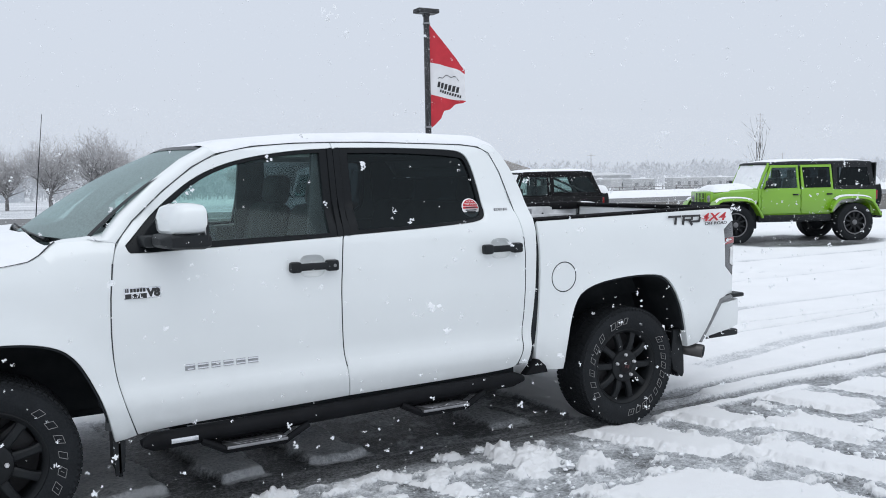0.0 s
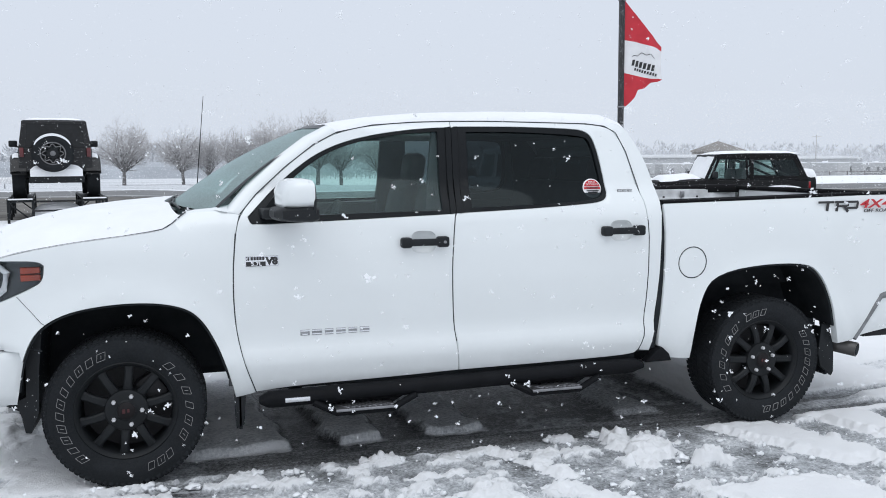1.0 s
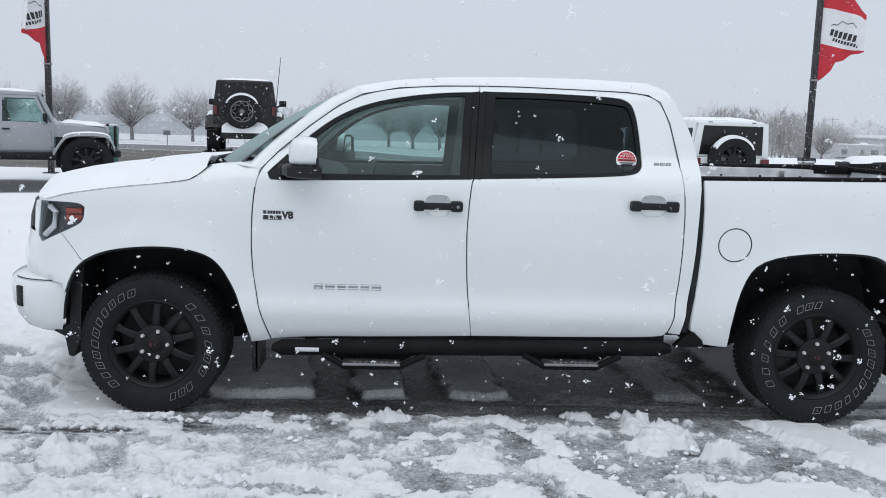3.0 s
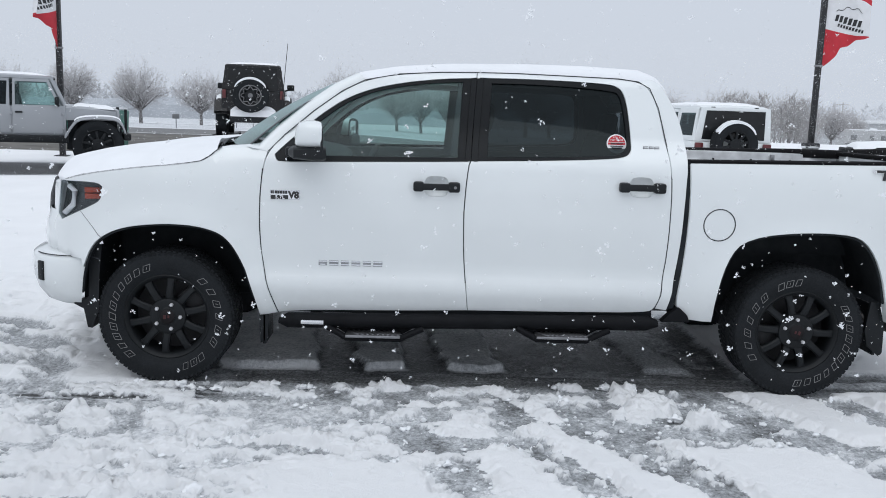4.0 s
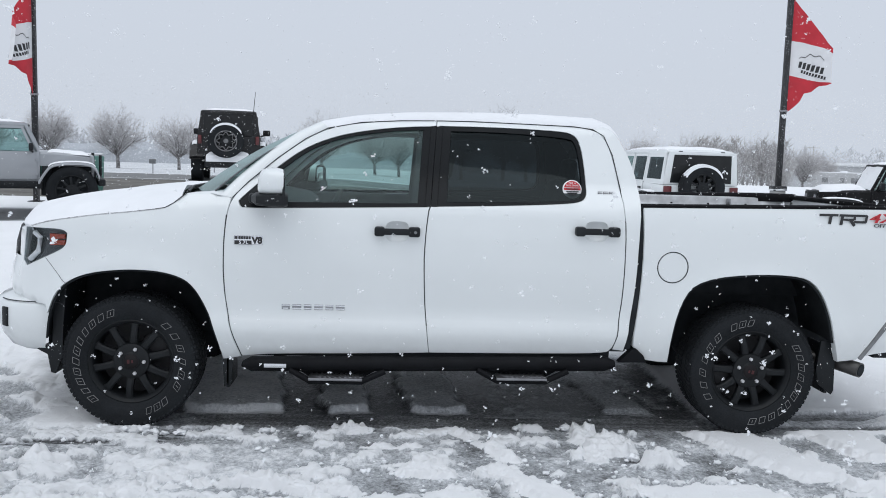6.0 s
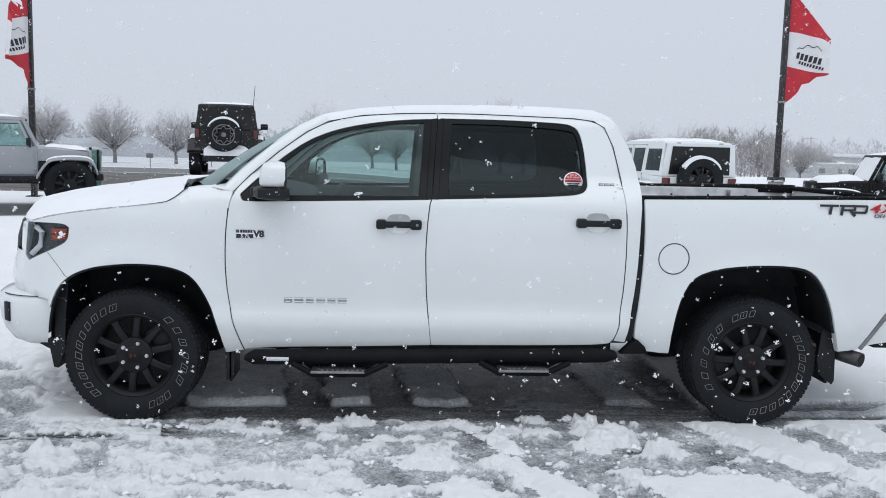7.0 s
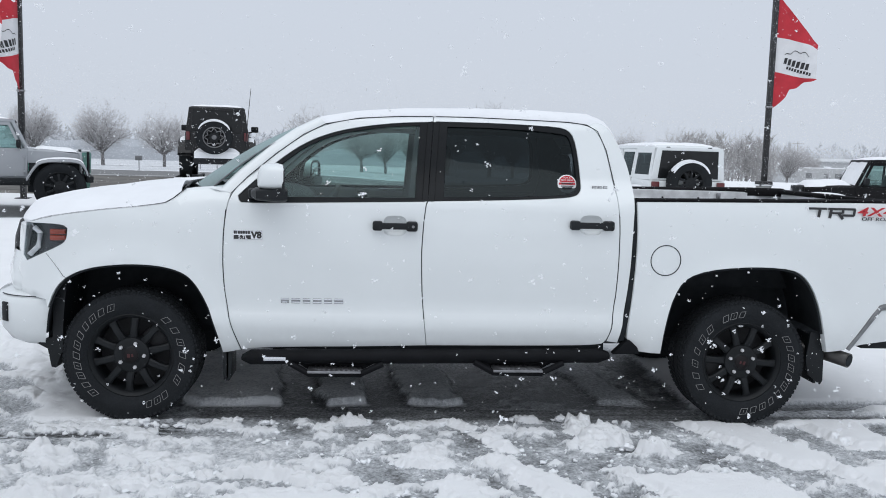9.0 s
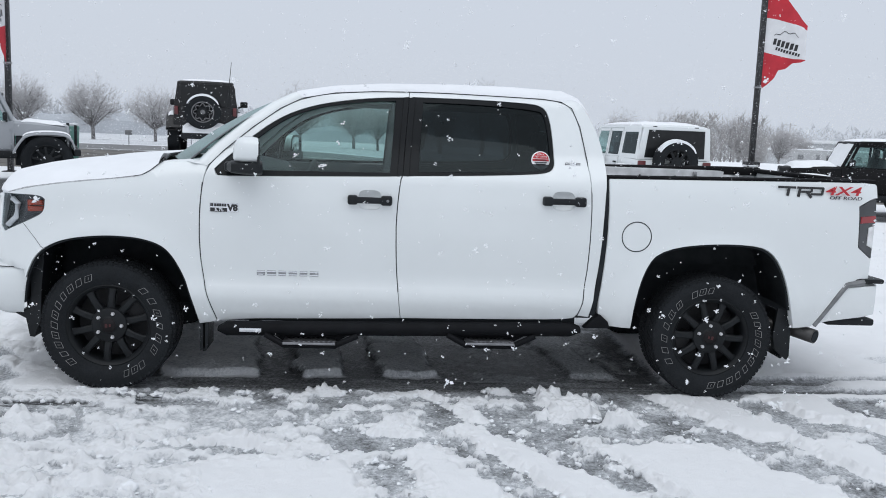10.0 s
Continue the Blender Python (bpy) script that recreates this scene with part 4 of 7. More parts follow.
# running board with two drop steps
bm = bmesh.new()
secs = []
for x, s in ((0.650, 0.35), (0.70, 1.0), (2.80, 1.0), (2.86, 0.5)):
    zc = interp(x, [(0.66, 0.409), (2.96, 0.446)])
    secs.append([(x, 0.02 + 0.045 * math.cos(t), zc + s * 0.045 * math.sin(t)) for t in [2 * math.pi * (k + 0.5) / 12 for k in range(12)]])
r = loft(bm, secs, True)
bm.faces.new(r[0])
bm.faces.new(r[-1])
for x in (0.85, 1.8, 2.7):
    box(bm, (x, 0.15, 0.425), (0.06, 0.24, 0.05), 0.008)
STEPCOAT = surface("black_step_coat", (0.007, 0.0075, 0.009), 0.6, spec=0.12, bump=0.2)
bar = part("running_board", bm, STEPCOAT, TRUCK, "black tubular running board with drop steps")
for xa, xb in ((0.93, 1.485), (2.035, 2.575)):
    bm = bmesh.new()
    z = interp(xa, [(0.66, 0.409), (2.96, 0.446)])
    tube(bm, [(xa, -0.01, z - 0.03), (xa + 0.115, -0.035, z - 0.088), (xb - 0.135, -0.035, z - 0.088), (xb, -0.01, z - 0.03)], 0.019, 8)
    slab(bm, [(xa - 0.02, z), (xa + 0.10, z - 0.08), (xb - 0.12, z - 0.08), (xb + 0.02, z)], 0.045, 0.06)
    st = part("drop_step", bm, STEPCOAT, bar)
    bm = bmesh.new()
    box(bm, ((xa + xb) / 2 - 0.01, -0.005, z - 0.072), (xb - xa - 0.24, 0.12, 0.016), 0.003)
    for k in range(9):
        box(bm, (xa + 0.15 + k * (xb - xa - 0.32) / 8, -0.005, z - 0.062), (0.014, 0.11, 0.008), 0.002, rotz(35))
    part("tread_plate", bm, STEEL, st, "bright metal tread plate")
bm = bmesh.new()
box(bm, (0.845, -0.026, 0.410), (0.13, 0.004, 0.024), 0.0015)
part("step_badge", bm, CHROME, bar, "small bright badge")
bm = bmesh.new()
slab(bm, [(2.88, 0.456), (3.05, 0.458), (3.035, 0.50), (2.985, 0.545), (2.945, 0.52)], -0.004, 0.06, 0.006)
part("body_mount", bm, STEPCOAT, TRUCK, "black mount below the gap between cab and bed")
share("running_board", bar, TRUCK, Matrix.Translation((0, 1.96, 0)))

# chassis under the truck
bm = bmesh.new()
for y in (0.62, 1.38):
    box(bm, (1.95, y, 0.52), (5.1, 0.09, 0.16), 0.01)
for x in (-0.3, 0.9, 2.2, 3.1, 4.5):
    box(bm, (x, 1.0, 0.50), (0.10, 0.8, 0.10), 0.01)
tube(bm, [(0.0, 0.25, 0.405), (0.0, 1.75, 0.405)], 0.05, 10)
tube(bm, [(3.7, 0.25, 0.405), (3.7, 1.75, 0.405)], 0.06, 10)
tube(bm, [(0.6, 1.0, 0.45), (3.6, 1.0, 0.42)], 0.05, 10)
bm2 = bmesh.new()
bmesh.ops.create_uvsphere(bm2, u_segments=16, v_segments=10, radius=0.17, matrix=Matrix.Translation((3.7, 1.05, 0.41)))
tmp = bpy.data.meshes.new("diff")
bm2.to_mesh(tmp)
bm.from_mesh(tmp)
bm2.free()
box(bm, (0.3, 1.0, 0.62), (1.3, 0.8, 0.36), 0.05)
part("chassis", bm, DARKLINER, TRUCK, "dark chassis rails and axles")
bm = bmesh.new()
box(bm, (-0.50, 1.0, 0.66), (0.03, 1.72, 0.52), 0.005)
part("radiator_support", bm, DARKLINER, TRUCK)
for far in (False, True):
    fix = mirrored if far else (lambda b: b)
    for hub, arch in ((0.0, ARCH_F), (3.70, ARCH_R)):
        bm = bmesh.new()
        line = [(x, z) for x, z in chaikin(arch, 2)][2:-2]
        yf = fender_y if hub == 0.0 else bed_y
        secs = [[(x + (hub - x) * s, yf(x, z) + d, z + (0.42 - z) * s) for x, z in line] for s, d in ((0.004, 0.012), (0.02, 0.02), (0.0, 0.06), (-0.03, 0.30), (-0.03, 0.5))]
        loft(bm, secs)
        part("wheel_liner", fix(bm), DARKLINER, TRUCK)
        bm = bmesh.new()
        slab(bm, [(hub - 0.55, 0.50), (hub + 0.55, 0.50), (hub + 0.5, 1.02), (hub - 0.5, 1.02)], 0.50, 0.52)
        part("wheel_liner", fix(bm), DARKLINER, TRUCK)

# wheels
TYRE_R = 0.393


def tyre_mesh(rad, rim, w, lugs=80, tread=False):
    bm = bmesh.new()
    h = w / 2
    prof = [(rim, -h * 0.74), (rim + 0.012, -h * 0.86), (rim + 0.03, -h * 0.90), (rim + 0.034, -h * 0.93), (rim + 0.07, -h * 0.995), (rim + (rad - rim) * 0.62, -h), (rad - 0.035, -h * 0.972), (rad - 0.013, -h * 0.93), (rad - 0.005, -h * 0.82),
            (rad - 0.005, h * 0.82), (rad - 0.013, h * 0.93), (rad - 0.035, h * 0.972), (rim + 0.07, h), (rim + 0.02, h * 0.88), (rim, h * 0.74)]
    if not tread:
        lathe(bm, prof, 72)
    for k in range(lugs if tread else 0):
        a = 2 * math.pi * k / lugs
        for row, (y, wid, off) in enumerate(((-h * 0.70, h * 0.40, 0), (-h * 0.24, h * 0.34, 0.5), (h * 0.24, h * 0.34, 0.0), (h * 0.70, h * 0.40, 0.5))):
            t = a + off * 2 * math.pi / lugs
            m = Matrix.Rotation(-t, 4, "Y") @ Matrix.Translation((rad - 0.006, y, 0)) @ Matrix.Rotation(radians(18 if row % 2 else -18), 4, "X") @ Matrix.Diagonal((0.009, wid, 2 * math.pi * rad / lugs * 0.72, 1))
            bmesh.ops.create_cube(bm, size=1.0, matrix=m)
        for side in (-1, 1):
            m = Matrix.Rotation(-a, 4, "Y") @ Matrix.Translation((rad - 0.023, side * h * 0.950, 0)) @ Matrix.Rotation(radians(side * 20), 4, "Z") @ Matrix.Diagonal((0.020, 0.006, 0.022 if k % 2 else 0.014, 1))
            bmesh.ops.create_cube(bm, size=1.0, matrix=m)
    return bm


def arc_marks(rad, y, h, w, kind):
    """One raised outlined mark on the sidewall, slanted; wider kinds have an inner stroke."""
    bm = bmesh.new()
    m = Matrix.Translation((rad, y, 0)) @ Matrix.Rotation(radians(90), 4, "Y") @ Matrix(((1, 0, 0.42, 0), (0, 1, 0, 0), (0, 0, 1, 0), (0, 0, 0, 1)))
    t = 0.0018
    strokes = [(-w / 2, 0, t, h), (0, h / 2, w, t), (0, -h / 2, w, t)]
    strokes += [(w / 2, 0, t, h)] + ([(0, 0, t, h * 0.45)] if kind % 2 == 0 else [])
    for bx, bz, sx, sz in strokes:
        bmesh.ops.create_cube(bm, size=1.0, matrix=m @ Matrix.Translation((bx, 0, bz)) @ Matrix.Diagonal((sx, 0.004, sz, 1)))
    return bm


def spoke(bm, R, k):
    t = 2 * math.pi * k / 10 + radians(13)
    secs = []
    for r, w, y, th in ((0.060, 0.052, -0.062, 0.05), (0.092, 0.041, -0.068, 0.045), (0.125, 0.036, -0.074, 0.04), (0.165, 0.033, -0.080, 0.036), (R - 0.045, 0.033, -0.086, 0.034), (R - 0.026, 0.039, -0.089, 0.033), (R - 0.008, 0.060, -0.090, 0.032)):
        w *= 0.60
        y -= 0.030 * min(1.0, max(0.0, (R - 0.01 - r) / 0.08)) * min(1.0, r / 0.13)
        sec = [(r, -w, y + th), (r, -w, y + 0.008), (r, -w * 0.6, y), (r, w * 0.6, y), (r, w, y + 0.008), (r, w, y + th)]
        secs.append([(a * math.cos(t) - b * math.sin(t), c, a * math.sin(t) + b * math.cos(t)) for a, b, c in sec])
    loft(bm, secs)

    return bm


def rim_mesh(R):
    """Rim and hub of a ten-spoke wheel, outer face towards -y."""
    bm = bmesh.new()
    lathe(bm, [(R - 0.006, -0.098), (R + 0.008, -0.104), (R + 0.010, -0.112), (R + 0.002, -0.116), (R - 0.012, -0.104), (R - 0.022, -0.085), (R - 0.026, 0.09), (R + 0.006, 0.10)], 72)
    lathe(bm, [(0.001, -0.110), (0.046, -0.110), (0.052, -0.104), (0.058, -0.102), (0.090, -0.106), (0.103, -0.100), (0.109, -0.085), (0.110, -0.02)], 36)
    bmesh.ops.recalc_face_normals(bm, faces=bm.faces)
    return bm


RIM_R = 0.243
OFF = Matrix()
wheel_me = finish(rim_mesh(RIM_R), RIMBLACK, 35)
bm = spoke(bmesh.new(), RIM_R, 0)
bmesh.ops.recalc_face_normals(bm, faces=bm.faces)
spoke_me = finish(bm, RIMBLACK, 35)
tyre_me = finish(tyre_mesh(TYRE_R, RIM_R, 0.275), RUBBER, 45)
tread_me = finish(tyre_mesh(TYRE_R, RIM_R, 0.275, 80, True), RUBBER, 45)
mark_me = [finish(arc_marks(0.306, -0.1374, 0.036, w, k), LETTERING) for k, w in enumerate((0.041, 0.030, 0.039, 0.035))]
MARKS = [110 + 11.6 * k for k in range(11)] + [46 - 14.6 * k for k in range(6)] + [-49, -59, -69]
bm = bmesh.new()
lathe(bm, [(0.02, 0.04), (0.222, 0.04), (0.222, 0.06), (0.02, 0.06)], 40)
box(bm, (0.12, 0.0, 0.09), (0.12, 0.08, 0.14), 0.02, roty(-35))
brake_me = finish(bm, surface("brake_iron", (0.026, 0.026, 0.028), 0.6, 0.3, vary=0.3))
bm = bmesh.new()
lathe(bm, [(0.0005, -0.120), (0.034, -0.119), (0.043, -0.112), (0.044, -0.100)], 24)
cap_me = finish(bm, surface("centre_cap", (0.012, 0.010, 0.011), 0.5, spec=0.2))
bm = bmesh.new()
for bx, bz, sx, sz in ((-0.012, 0.0, 0.014, 0.022), (0.010, 0.002, 0.010, 0.016)):
    box(bm, (bx, -0.1205, bz), (sx, 0.003, sz))
cap_mark_me = finish(bm, surface("cap_red", (0.06, 0.010, 0.011), 0.5))
bm = bmesh.new()
lathe(bm, [(0.0005, -0.121), (0.008, -0.121), (0.0115, -0.115), (0.0115, -0.08)], 6)
lug_me = finish(bm, surface("bright_nut", (0.62, 0.62, 0.63), 0.4, 0.2))
for wx, far, rot in ((0.0, False, 0), (3.70, False, 196), (0.0, True, 40), (3.70, True, 120)):
    m = pose(wx + (0.012 if wx > 1 else -0.004) - 1.95, (1.85 if far else 0.15) - 1.0, 0.405, 0, rot, 180 if far else 0)
    wheel = tagged(new("wheel", wheel_me), "satin black ten-spoke alloy wheel")
    wheel.parent, wheel.matrix_basis = TRUCK, m
    for nm, me, lab in (("tyre", tyre_me, "all-terrain tyre with outlined sidewall marks"), ("brake", brake_me, ""), ("centre_cap", cap_me, ""), ("cap_mark", cap_mark_me, "small red marks on the centre cap")):
        o = new(nm, me)
        o.parent = wheel
        if lab:
            tagged(o, lab)
    o = tagged(new("tread", tread_me), "blocky all-terrain tread", kind="stuff")
    o.parent = wheel
    for k in range(10):
        o = new("spoke", spoke_me)
        o.parent, o.matrix_basis = wheel, Matrix.Rotation(-2 * math.pi * k / 10, 4, "Y")
    for k, deg in enumerate(MARKS):
        o = new("sidewall_mark", mark_me[(k * 3 + k // 4) % 4])
        o.parent, o.matrix_basis = wheel, Matrix.Rotation(-radians(deg), 4, "Y")
    for k in range(5):
        o = new("lug_nut", lug_me)
        o.parent, o.matrix_basis = wheel, Matrix.Translation((0.075 * math.cos(2 * math.pi * k / 5 - 0.03), 0, 0.075 * math.sin(2 * math.pi * k / 5 - 0.03)))
OFF = Matrix.Translation((-1.95, -1.0, 0))

# antenna on the far fender
bm = bmesh.new()
tube(bm, [(0.36, 1.76, 1.36), (0.365, 1.765, 1.42)], 0.014, 8)
tube(bm, [(0.365, 1.765, 1.42), (0.397, 1.752, 1.75), (0.432, 1.738, 2.10)], [0.004, 0.003, 0.002], 6)
part("antenna", bm, BLACKPLASTIC, TRUCK, "thin black whip antenna")

# badges and decals on the near side
def bars(bm, rows, y):
    for x, z, w, h in rows:
        box(bm, (x, y, z), (w, 0.003, h), 0.0)
    return bm


bm = bmesh.new()
box(bm, (0.682, cab_y(0.68, 1.142) - 0.002, 1.142), (0.166, 0.004, 0.052), 0.003)
badge = part("engine_badge", bm, CHROME, TRUCK, "bright engine badge with dark lettering")
part("badge_letters", moved(words("V8", 0.052, bold=0.0030), 0.733, cab_y(0.68, 1.14) - 0.006, 1.140), BLACKINK, badge)
bm = bmesh.new()
box(bm, (0.652, cab_y(0.68, 1.14) - 0.005, 1.128), (0.098, 0.003, 0.023))
part("badge_field", bm, BLACKINK, badge)
part("badge_letters", moved(words("5.7L", 0.027, spacing=1.15, bold=0.0008), 0.655, cab_y(0.68, 1.14) - 0.0075, 1.128), CHROME, badge)
bm = bars(bmesh.new(), [(0.607, 1.156, 0.006, 0.018), (0.616, 1.156, 0.006, 0.018)] + [(0.632 + 0.0145 * k, 1.156, 0.0115, 0.017) for k in range(5)], cab_y(0.68, 1.14) - 0.006)
part("badge_bars", bm, BLACKINK, badge)
for k in range(6):
    x = 0.897 + k * 0.0635
    bm = bmesh.new()
    wide = (0.050, 0.054, 0.046, 0.052, 0.048, 0.054)[k]
    box(bm, (x, cab_y(x, 0.752) - 0.0045, 0.7605), (wide, 0.005, 0.0085), 0.002)
    box(bm, (x, cab_y(x, 0.752) - 0.0045, 0.7425), (wide * (0.6 if k == 0 else 1.0), 0.005, 0.0085), 0.002)
    letter = part("badge_letter", bm, CHROME, TRUCK, "chrome letter shape of the door badge")
    # grey plate added behind the chrome, drawn as the letter's shaded edge
    bm = bmesh.new()
    box(bm, (x, cab_y(x, 0.752) - 0.0012, 0.7510), (wide * 0.98, 0.003, 0.031), 0.001)
    part("letter_edge", bm, BADGEGREY, letter, "grey shaded edge of the letter")
bm = bmesh.new()
for k in range(3):
    x = 2.745 + k * 0.033
    for dz in (-0.009, 0.0, 0.009):
        box(bm, (x, cab_y(x, 1.463) - 0.002, 1.463 + dz), (0.027, 0.005, 0.004), 0.0)
    box(bm, (x - 0.012, cab_y(x, 1.463) - 0.002, 1.463), (0.004, 0.005, 0.02), 0.0)
part("trim_badge", bm, STEEL, TRUCK, "small chrome trim badge")
# tailside decal
yb = bed_y(4.3, 1.335) - 0.004
dec = None
DECAL = (((4.115, 1.374, 0.115, 0.014, 0), (4.125, 1.345, 0.017, 0.048, 8)),
         ((4.232, 1.374, 0.104, 0.014, 0), (4.196, 1.345, 0.017, 0.056, 8), (4.235, 1.349, 0.07, 0.012, 0), (4.274, 1.362, 0.014, 0.03, 0), (4.262, 1.330, 0.017, 0.044, -40)),
         ((4.314, 1.374, 0.074, 0.014, 0), (4.308, 1.336, 0.074, 0.014, 0), (4.346, 1.355, 0.015, 0.042, 8)))
for strokes in DECAL:
    bm = bmesh.new()
    for n, (x, z, w, h, turn) in enumerate(strokes):
        box(bm, (x, yb - 0.0003 * n, z), (w, 0.003, h), 0, roty(turn))
    if dec is None:
        dec = part("bed_decal", bm, BLACKINK, TRUCK, "black and red off-road decal on the bed side")
    else:
        part("decal_shape", bm, BLACKINK, dec)
bm = words("4X4", 0.088, 0.0015, 0.2, 1.02, 0.0015)
bm.transform(Matrix.Diagonal((1.5, 1, 0.86, 1)))
part("decal_letters", moved(bm, 4.475, yb - 0.002, 1.358), REDINK, dec)
bm = words("OFF ROAD", 0.030, 0.0015, 0.1)
bm.transform(Matrix.Diagonal((1.45, 1, 1.0, 1)))
part("decal_letters", moved(bm, 4.50, bed_y(4.45, 1.29) - 0.004, 1.316), BLACKINK, dec)
# round sticker on the rear side glass
sx, sz = 2.580, 1.482
lean = Matrix.Rotation(radians(-19), 4, "X")
bm = bmesh.new()
lathe(bm, [(0.0005, -0.002), (0.056, -0.002), (0.058, 0.0)], 40)
stk = part("window_sticker", moved(bm, sx, cab_y(sx, sz) + 0.008, sz, lean), WHITEINK, TRUCK, "round red and white test-drive sticker")
bm = bmesh.new()
top = [(0.050 * math.cos(t), 0.050 * math.sin(t)) for t in [radians(12 + 156 * k / 20) for k in range(21)]]
slab(bm, top, -0.0045, -0.002)
slab(bm, [(-0.050, 0.006), (0.050, 0.006), (0.050, -0.006), (-0.050, -0.006)], -0.0045, -0.002)
part("sticker_field", moved(bm, sx, cab_y(sx, sz) + 0.008, sz, lean), REDINK, stk)
for text, dz in (("FOR A", 0.036), ("TEST DRIVE", 0.021)):
    bm = words(text, 0.0145, 0.0006, 0, 1.05)
    bm.transform(Matrix.Translation((0, -0.006, dz)))
    part("sticker_letters", moved(bm, sx, cab_y(sx, sz) + 0.008, sz, lean), WHITEINK, stk)
bm = bmesh.new()
for k, (w, dz) in enumerate(((0.07, 0.0), (0.075, -0.016), (0.06, -0.026), (0.045, -0.036))):
    box(bm, (0, -0.006, dz), (w, 0.002, 0.005))
part("sticker_bars", moved(bm, sx, cab_y(sx, sz) + 0.008, sz, lean), BLACKINK, stk)
OFF = Matrix()


# ---- ground ----
def lattice(ix, iy, seed):
    h = (ix.astype(np.int64) * 374761393 + iy.astype(np.int64) * 668265263 + seed * 1442695041) & 0x7FFFFFFF
    h = ((h ^ (h >> 13)) * 1274126177) & 0x7FFFFFFF
    h = h ^ (h >> 16)
    return (h & 0xFFFF) / 65535.0


def vnoise(x, y, seed=0):
    ix, iy = np.floor(x), np.floor(y)
    fx, fy = x - ix, y - iy
    fx, fy = fx * fx * (3 - 2 * fx), fy * fy * (3 - 2 * fy)
    a, b = lattice(ix, iy, seed), lattice(ix + 1, iy, seed)
    c, d = lattice(ix, iy + 1, seed), lattice(ix + 1, iy + 1, seed)
    return (a * (1 - fx) + b * fx) * (1 - fy) + (c * (1 - fx) + d * fx) * fy


def fbm(x, y, seed=0, octaves=4, gain=0.5):
    out, amp, tot = 0.0, 1.0, 0.0
    for o in range(octaves):
        out = out + amp * vnoise(x * 2 ** o, y * 2 ** o, seed + 17 * o)
        tot += amp
        amp *= gain
    return out / tot


def step(a, b, v):
    t = np.clip((v - a) / (b - a), 0, 1)
    return t * t * (3 - 2 * t)


def terrain(x, y):
    """The lot is level, rises a little towards the road on the west side and falls away beyond it, more gently in the west."""
    x, y = np.asarray(x, float), np.asarray(y, float)
    rise = (0.15 * step(7.0, 12.0, y) + 0.10 * step(15.6, 17.6, y)) * step(3.0, -2.5, x)
    west = step(34.0, 12.0, x)
    return rise * step(300, 200, y) - 3.6 * step(58.0, 165.0, y) * (1 - west) + np.interp(y, (44, 60, 112, 244), (0, -0.42, -1.45, -2.75)) * west


def clods(x, y, size, seed):
    """Rounded lumps of uneven size, 0 between them to 1 on their tops."""
    u, v = x / size + 0.5 * (vnoise(x * 9, y * 9, seed + 5) - 0.5), y / size + 0.5 * (vnoise(x * 9, y * 9, seed + 6) - 0.5)
    iu, iv = np.floor(u), np.floor(v)
    top = np.zeros(np.shape(u))
    for du in (-1, 0, 1):
        for dv in (-1, 0, 1):
            cu, cv = iu + du, iv + dv
            r = 0.35 + 0.5 * lattice(cu, cv, seed + 2)
            d = np.hypot(u - cu - lattice(cu, cv, seed), v - cv - lattice(cu, cv, seed + 1)) / r
            top = np.maximum(top, np.sqrt(np.clip(1 - d * d, 0, 1)) * r / 0.85)
    return top


def u_along(x, y):
    return 0.35 * x + 0.94 * y


def v_across(x, y):
    return 0.94 * x - 0.35 * y


def patch_field(x, y):
    """Two scales of torn patches, drawn out along the wheel tracks."""
    u, v = 0.917 * x + 0.40 * y, -0.40 * x + 0.917 * y
    wu, wv = u + 0.22 * (fbm(x * 5, y * 5, 71) - 0.5) + 0.05 * (fbm(x * 19, y * 19, 73) - 0.5), v + 0.30 * (fbm(x * 5, y * 5, 83) - 0.5) + 0.06 * (fbm(x * 19, y * 19, 79) - 0.5)
    return fbm(wu * 3.4, wv * 2.0, 738, 5, 0.55), fbm(x * 24, y * 24, 97, 3)


# slabs of untouched snow between the wheel tracks: axis from (x0, y0) to (x1, y1), half width at either end
STRIPS = [(1.84, -0.90, 2.08, -1.62, 0.15, 0.20), (2.10, -0.56, 2.72, -1.62, 0.12, 0.20), (3.08, -0.82, 3.46, -1.62, 0.36, 0.46), (3.55, 0.08, 3.88, -0.70, 0.27, 0.19),
          (4.27, 0.10, 4.43, -0.40, 0.25, 0.20), (4.68, -0.40, 4.80, -1.00, 0.22, 0.20), (4.06, -0.74, 4.36, -1.50, 0.19, 0.21), (5.20, 0.05, 5.34, -0.55, 0.24, 0.22),
          (5.25, -0.75, 5.50, -1.60, 0.28, 0.28), (1.93, 0.02, 2.20, -0.46, 0.06, 0.09), (1.08, -1.07, 1.22, -1.70, 0.40, 0.44), (5.95, 0.0, 6.3, -1.2, 0.3, 0.3)]
# torn patches and heaps: centre, half sizes, height
HEAPS = [(0.84, -0.84, 0.36, 0.085, 0.03), (1.22, -0.92, 0.26, 0.05, 0.025), (-0.02, -1.10, 0.26, 0.10, 0.03), (-0.28, -0.52, 0.24, 0.07, 0.035), (-0.62, -0.80, 0.3, 0.09, 0.03), (0.30, -0.98, 0.10, 0.05, 0.02),
         (2.66, -0.02, 0.10, 0.12, 0.06), (2.76, -0.24, 0.15, 0.16, 0.055), (2.95, -0.46, 0.16, 0.08, 0.04), (1.50, -0.24, 0.16, 0.05, 0.02), (1.30, 0.02, 0.14, 0.04, 0.03), (2.38, 0.08, 0.08, 0.04, 0.03),
         (0.42, -1.36, 0.17, 0.05, 0.025), (1.66, -0.62, 0.14, 0.10, 0.025), (-0.15, -1.42, 0.3, 0.09, 0.03)]
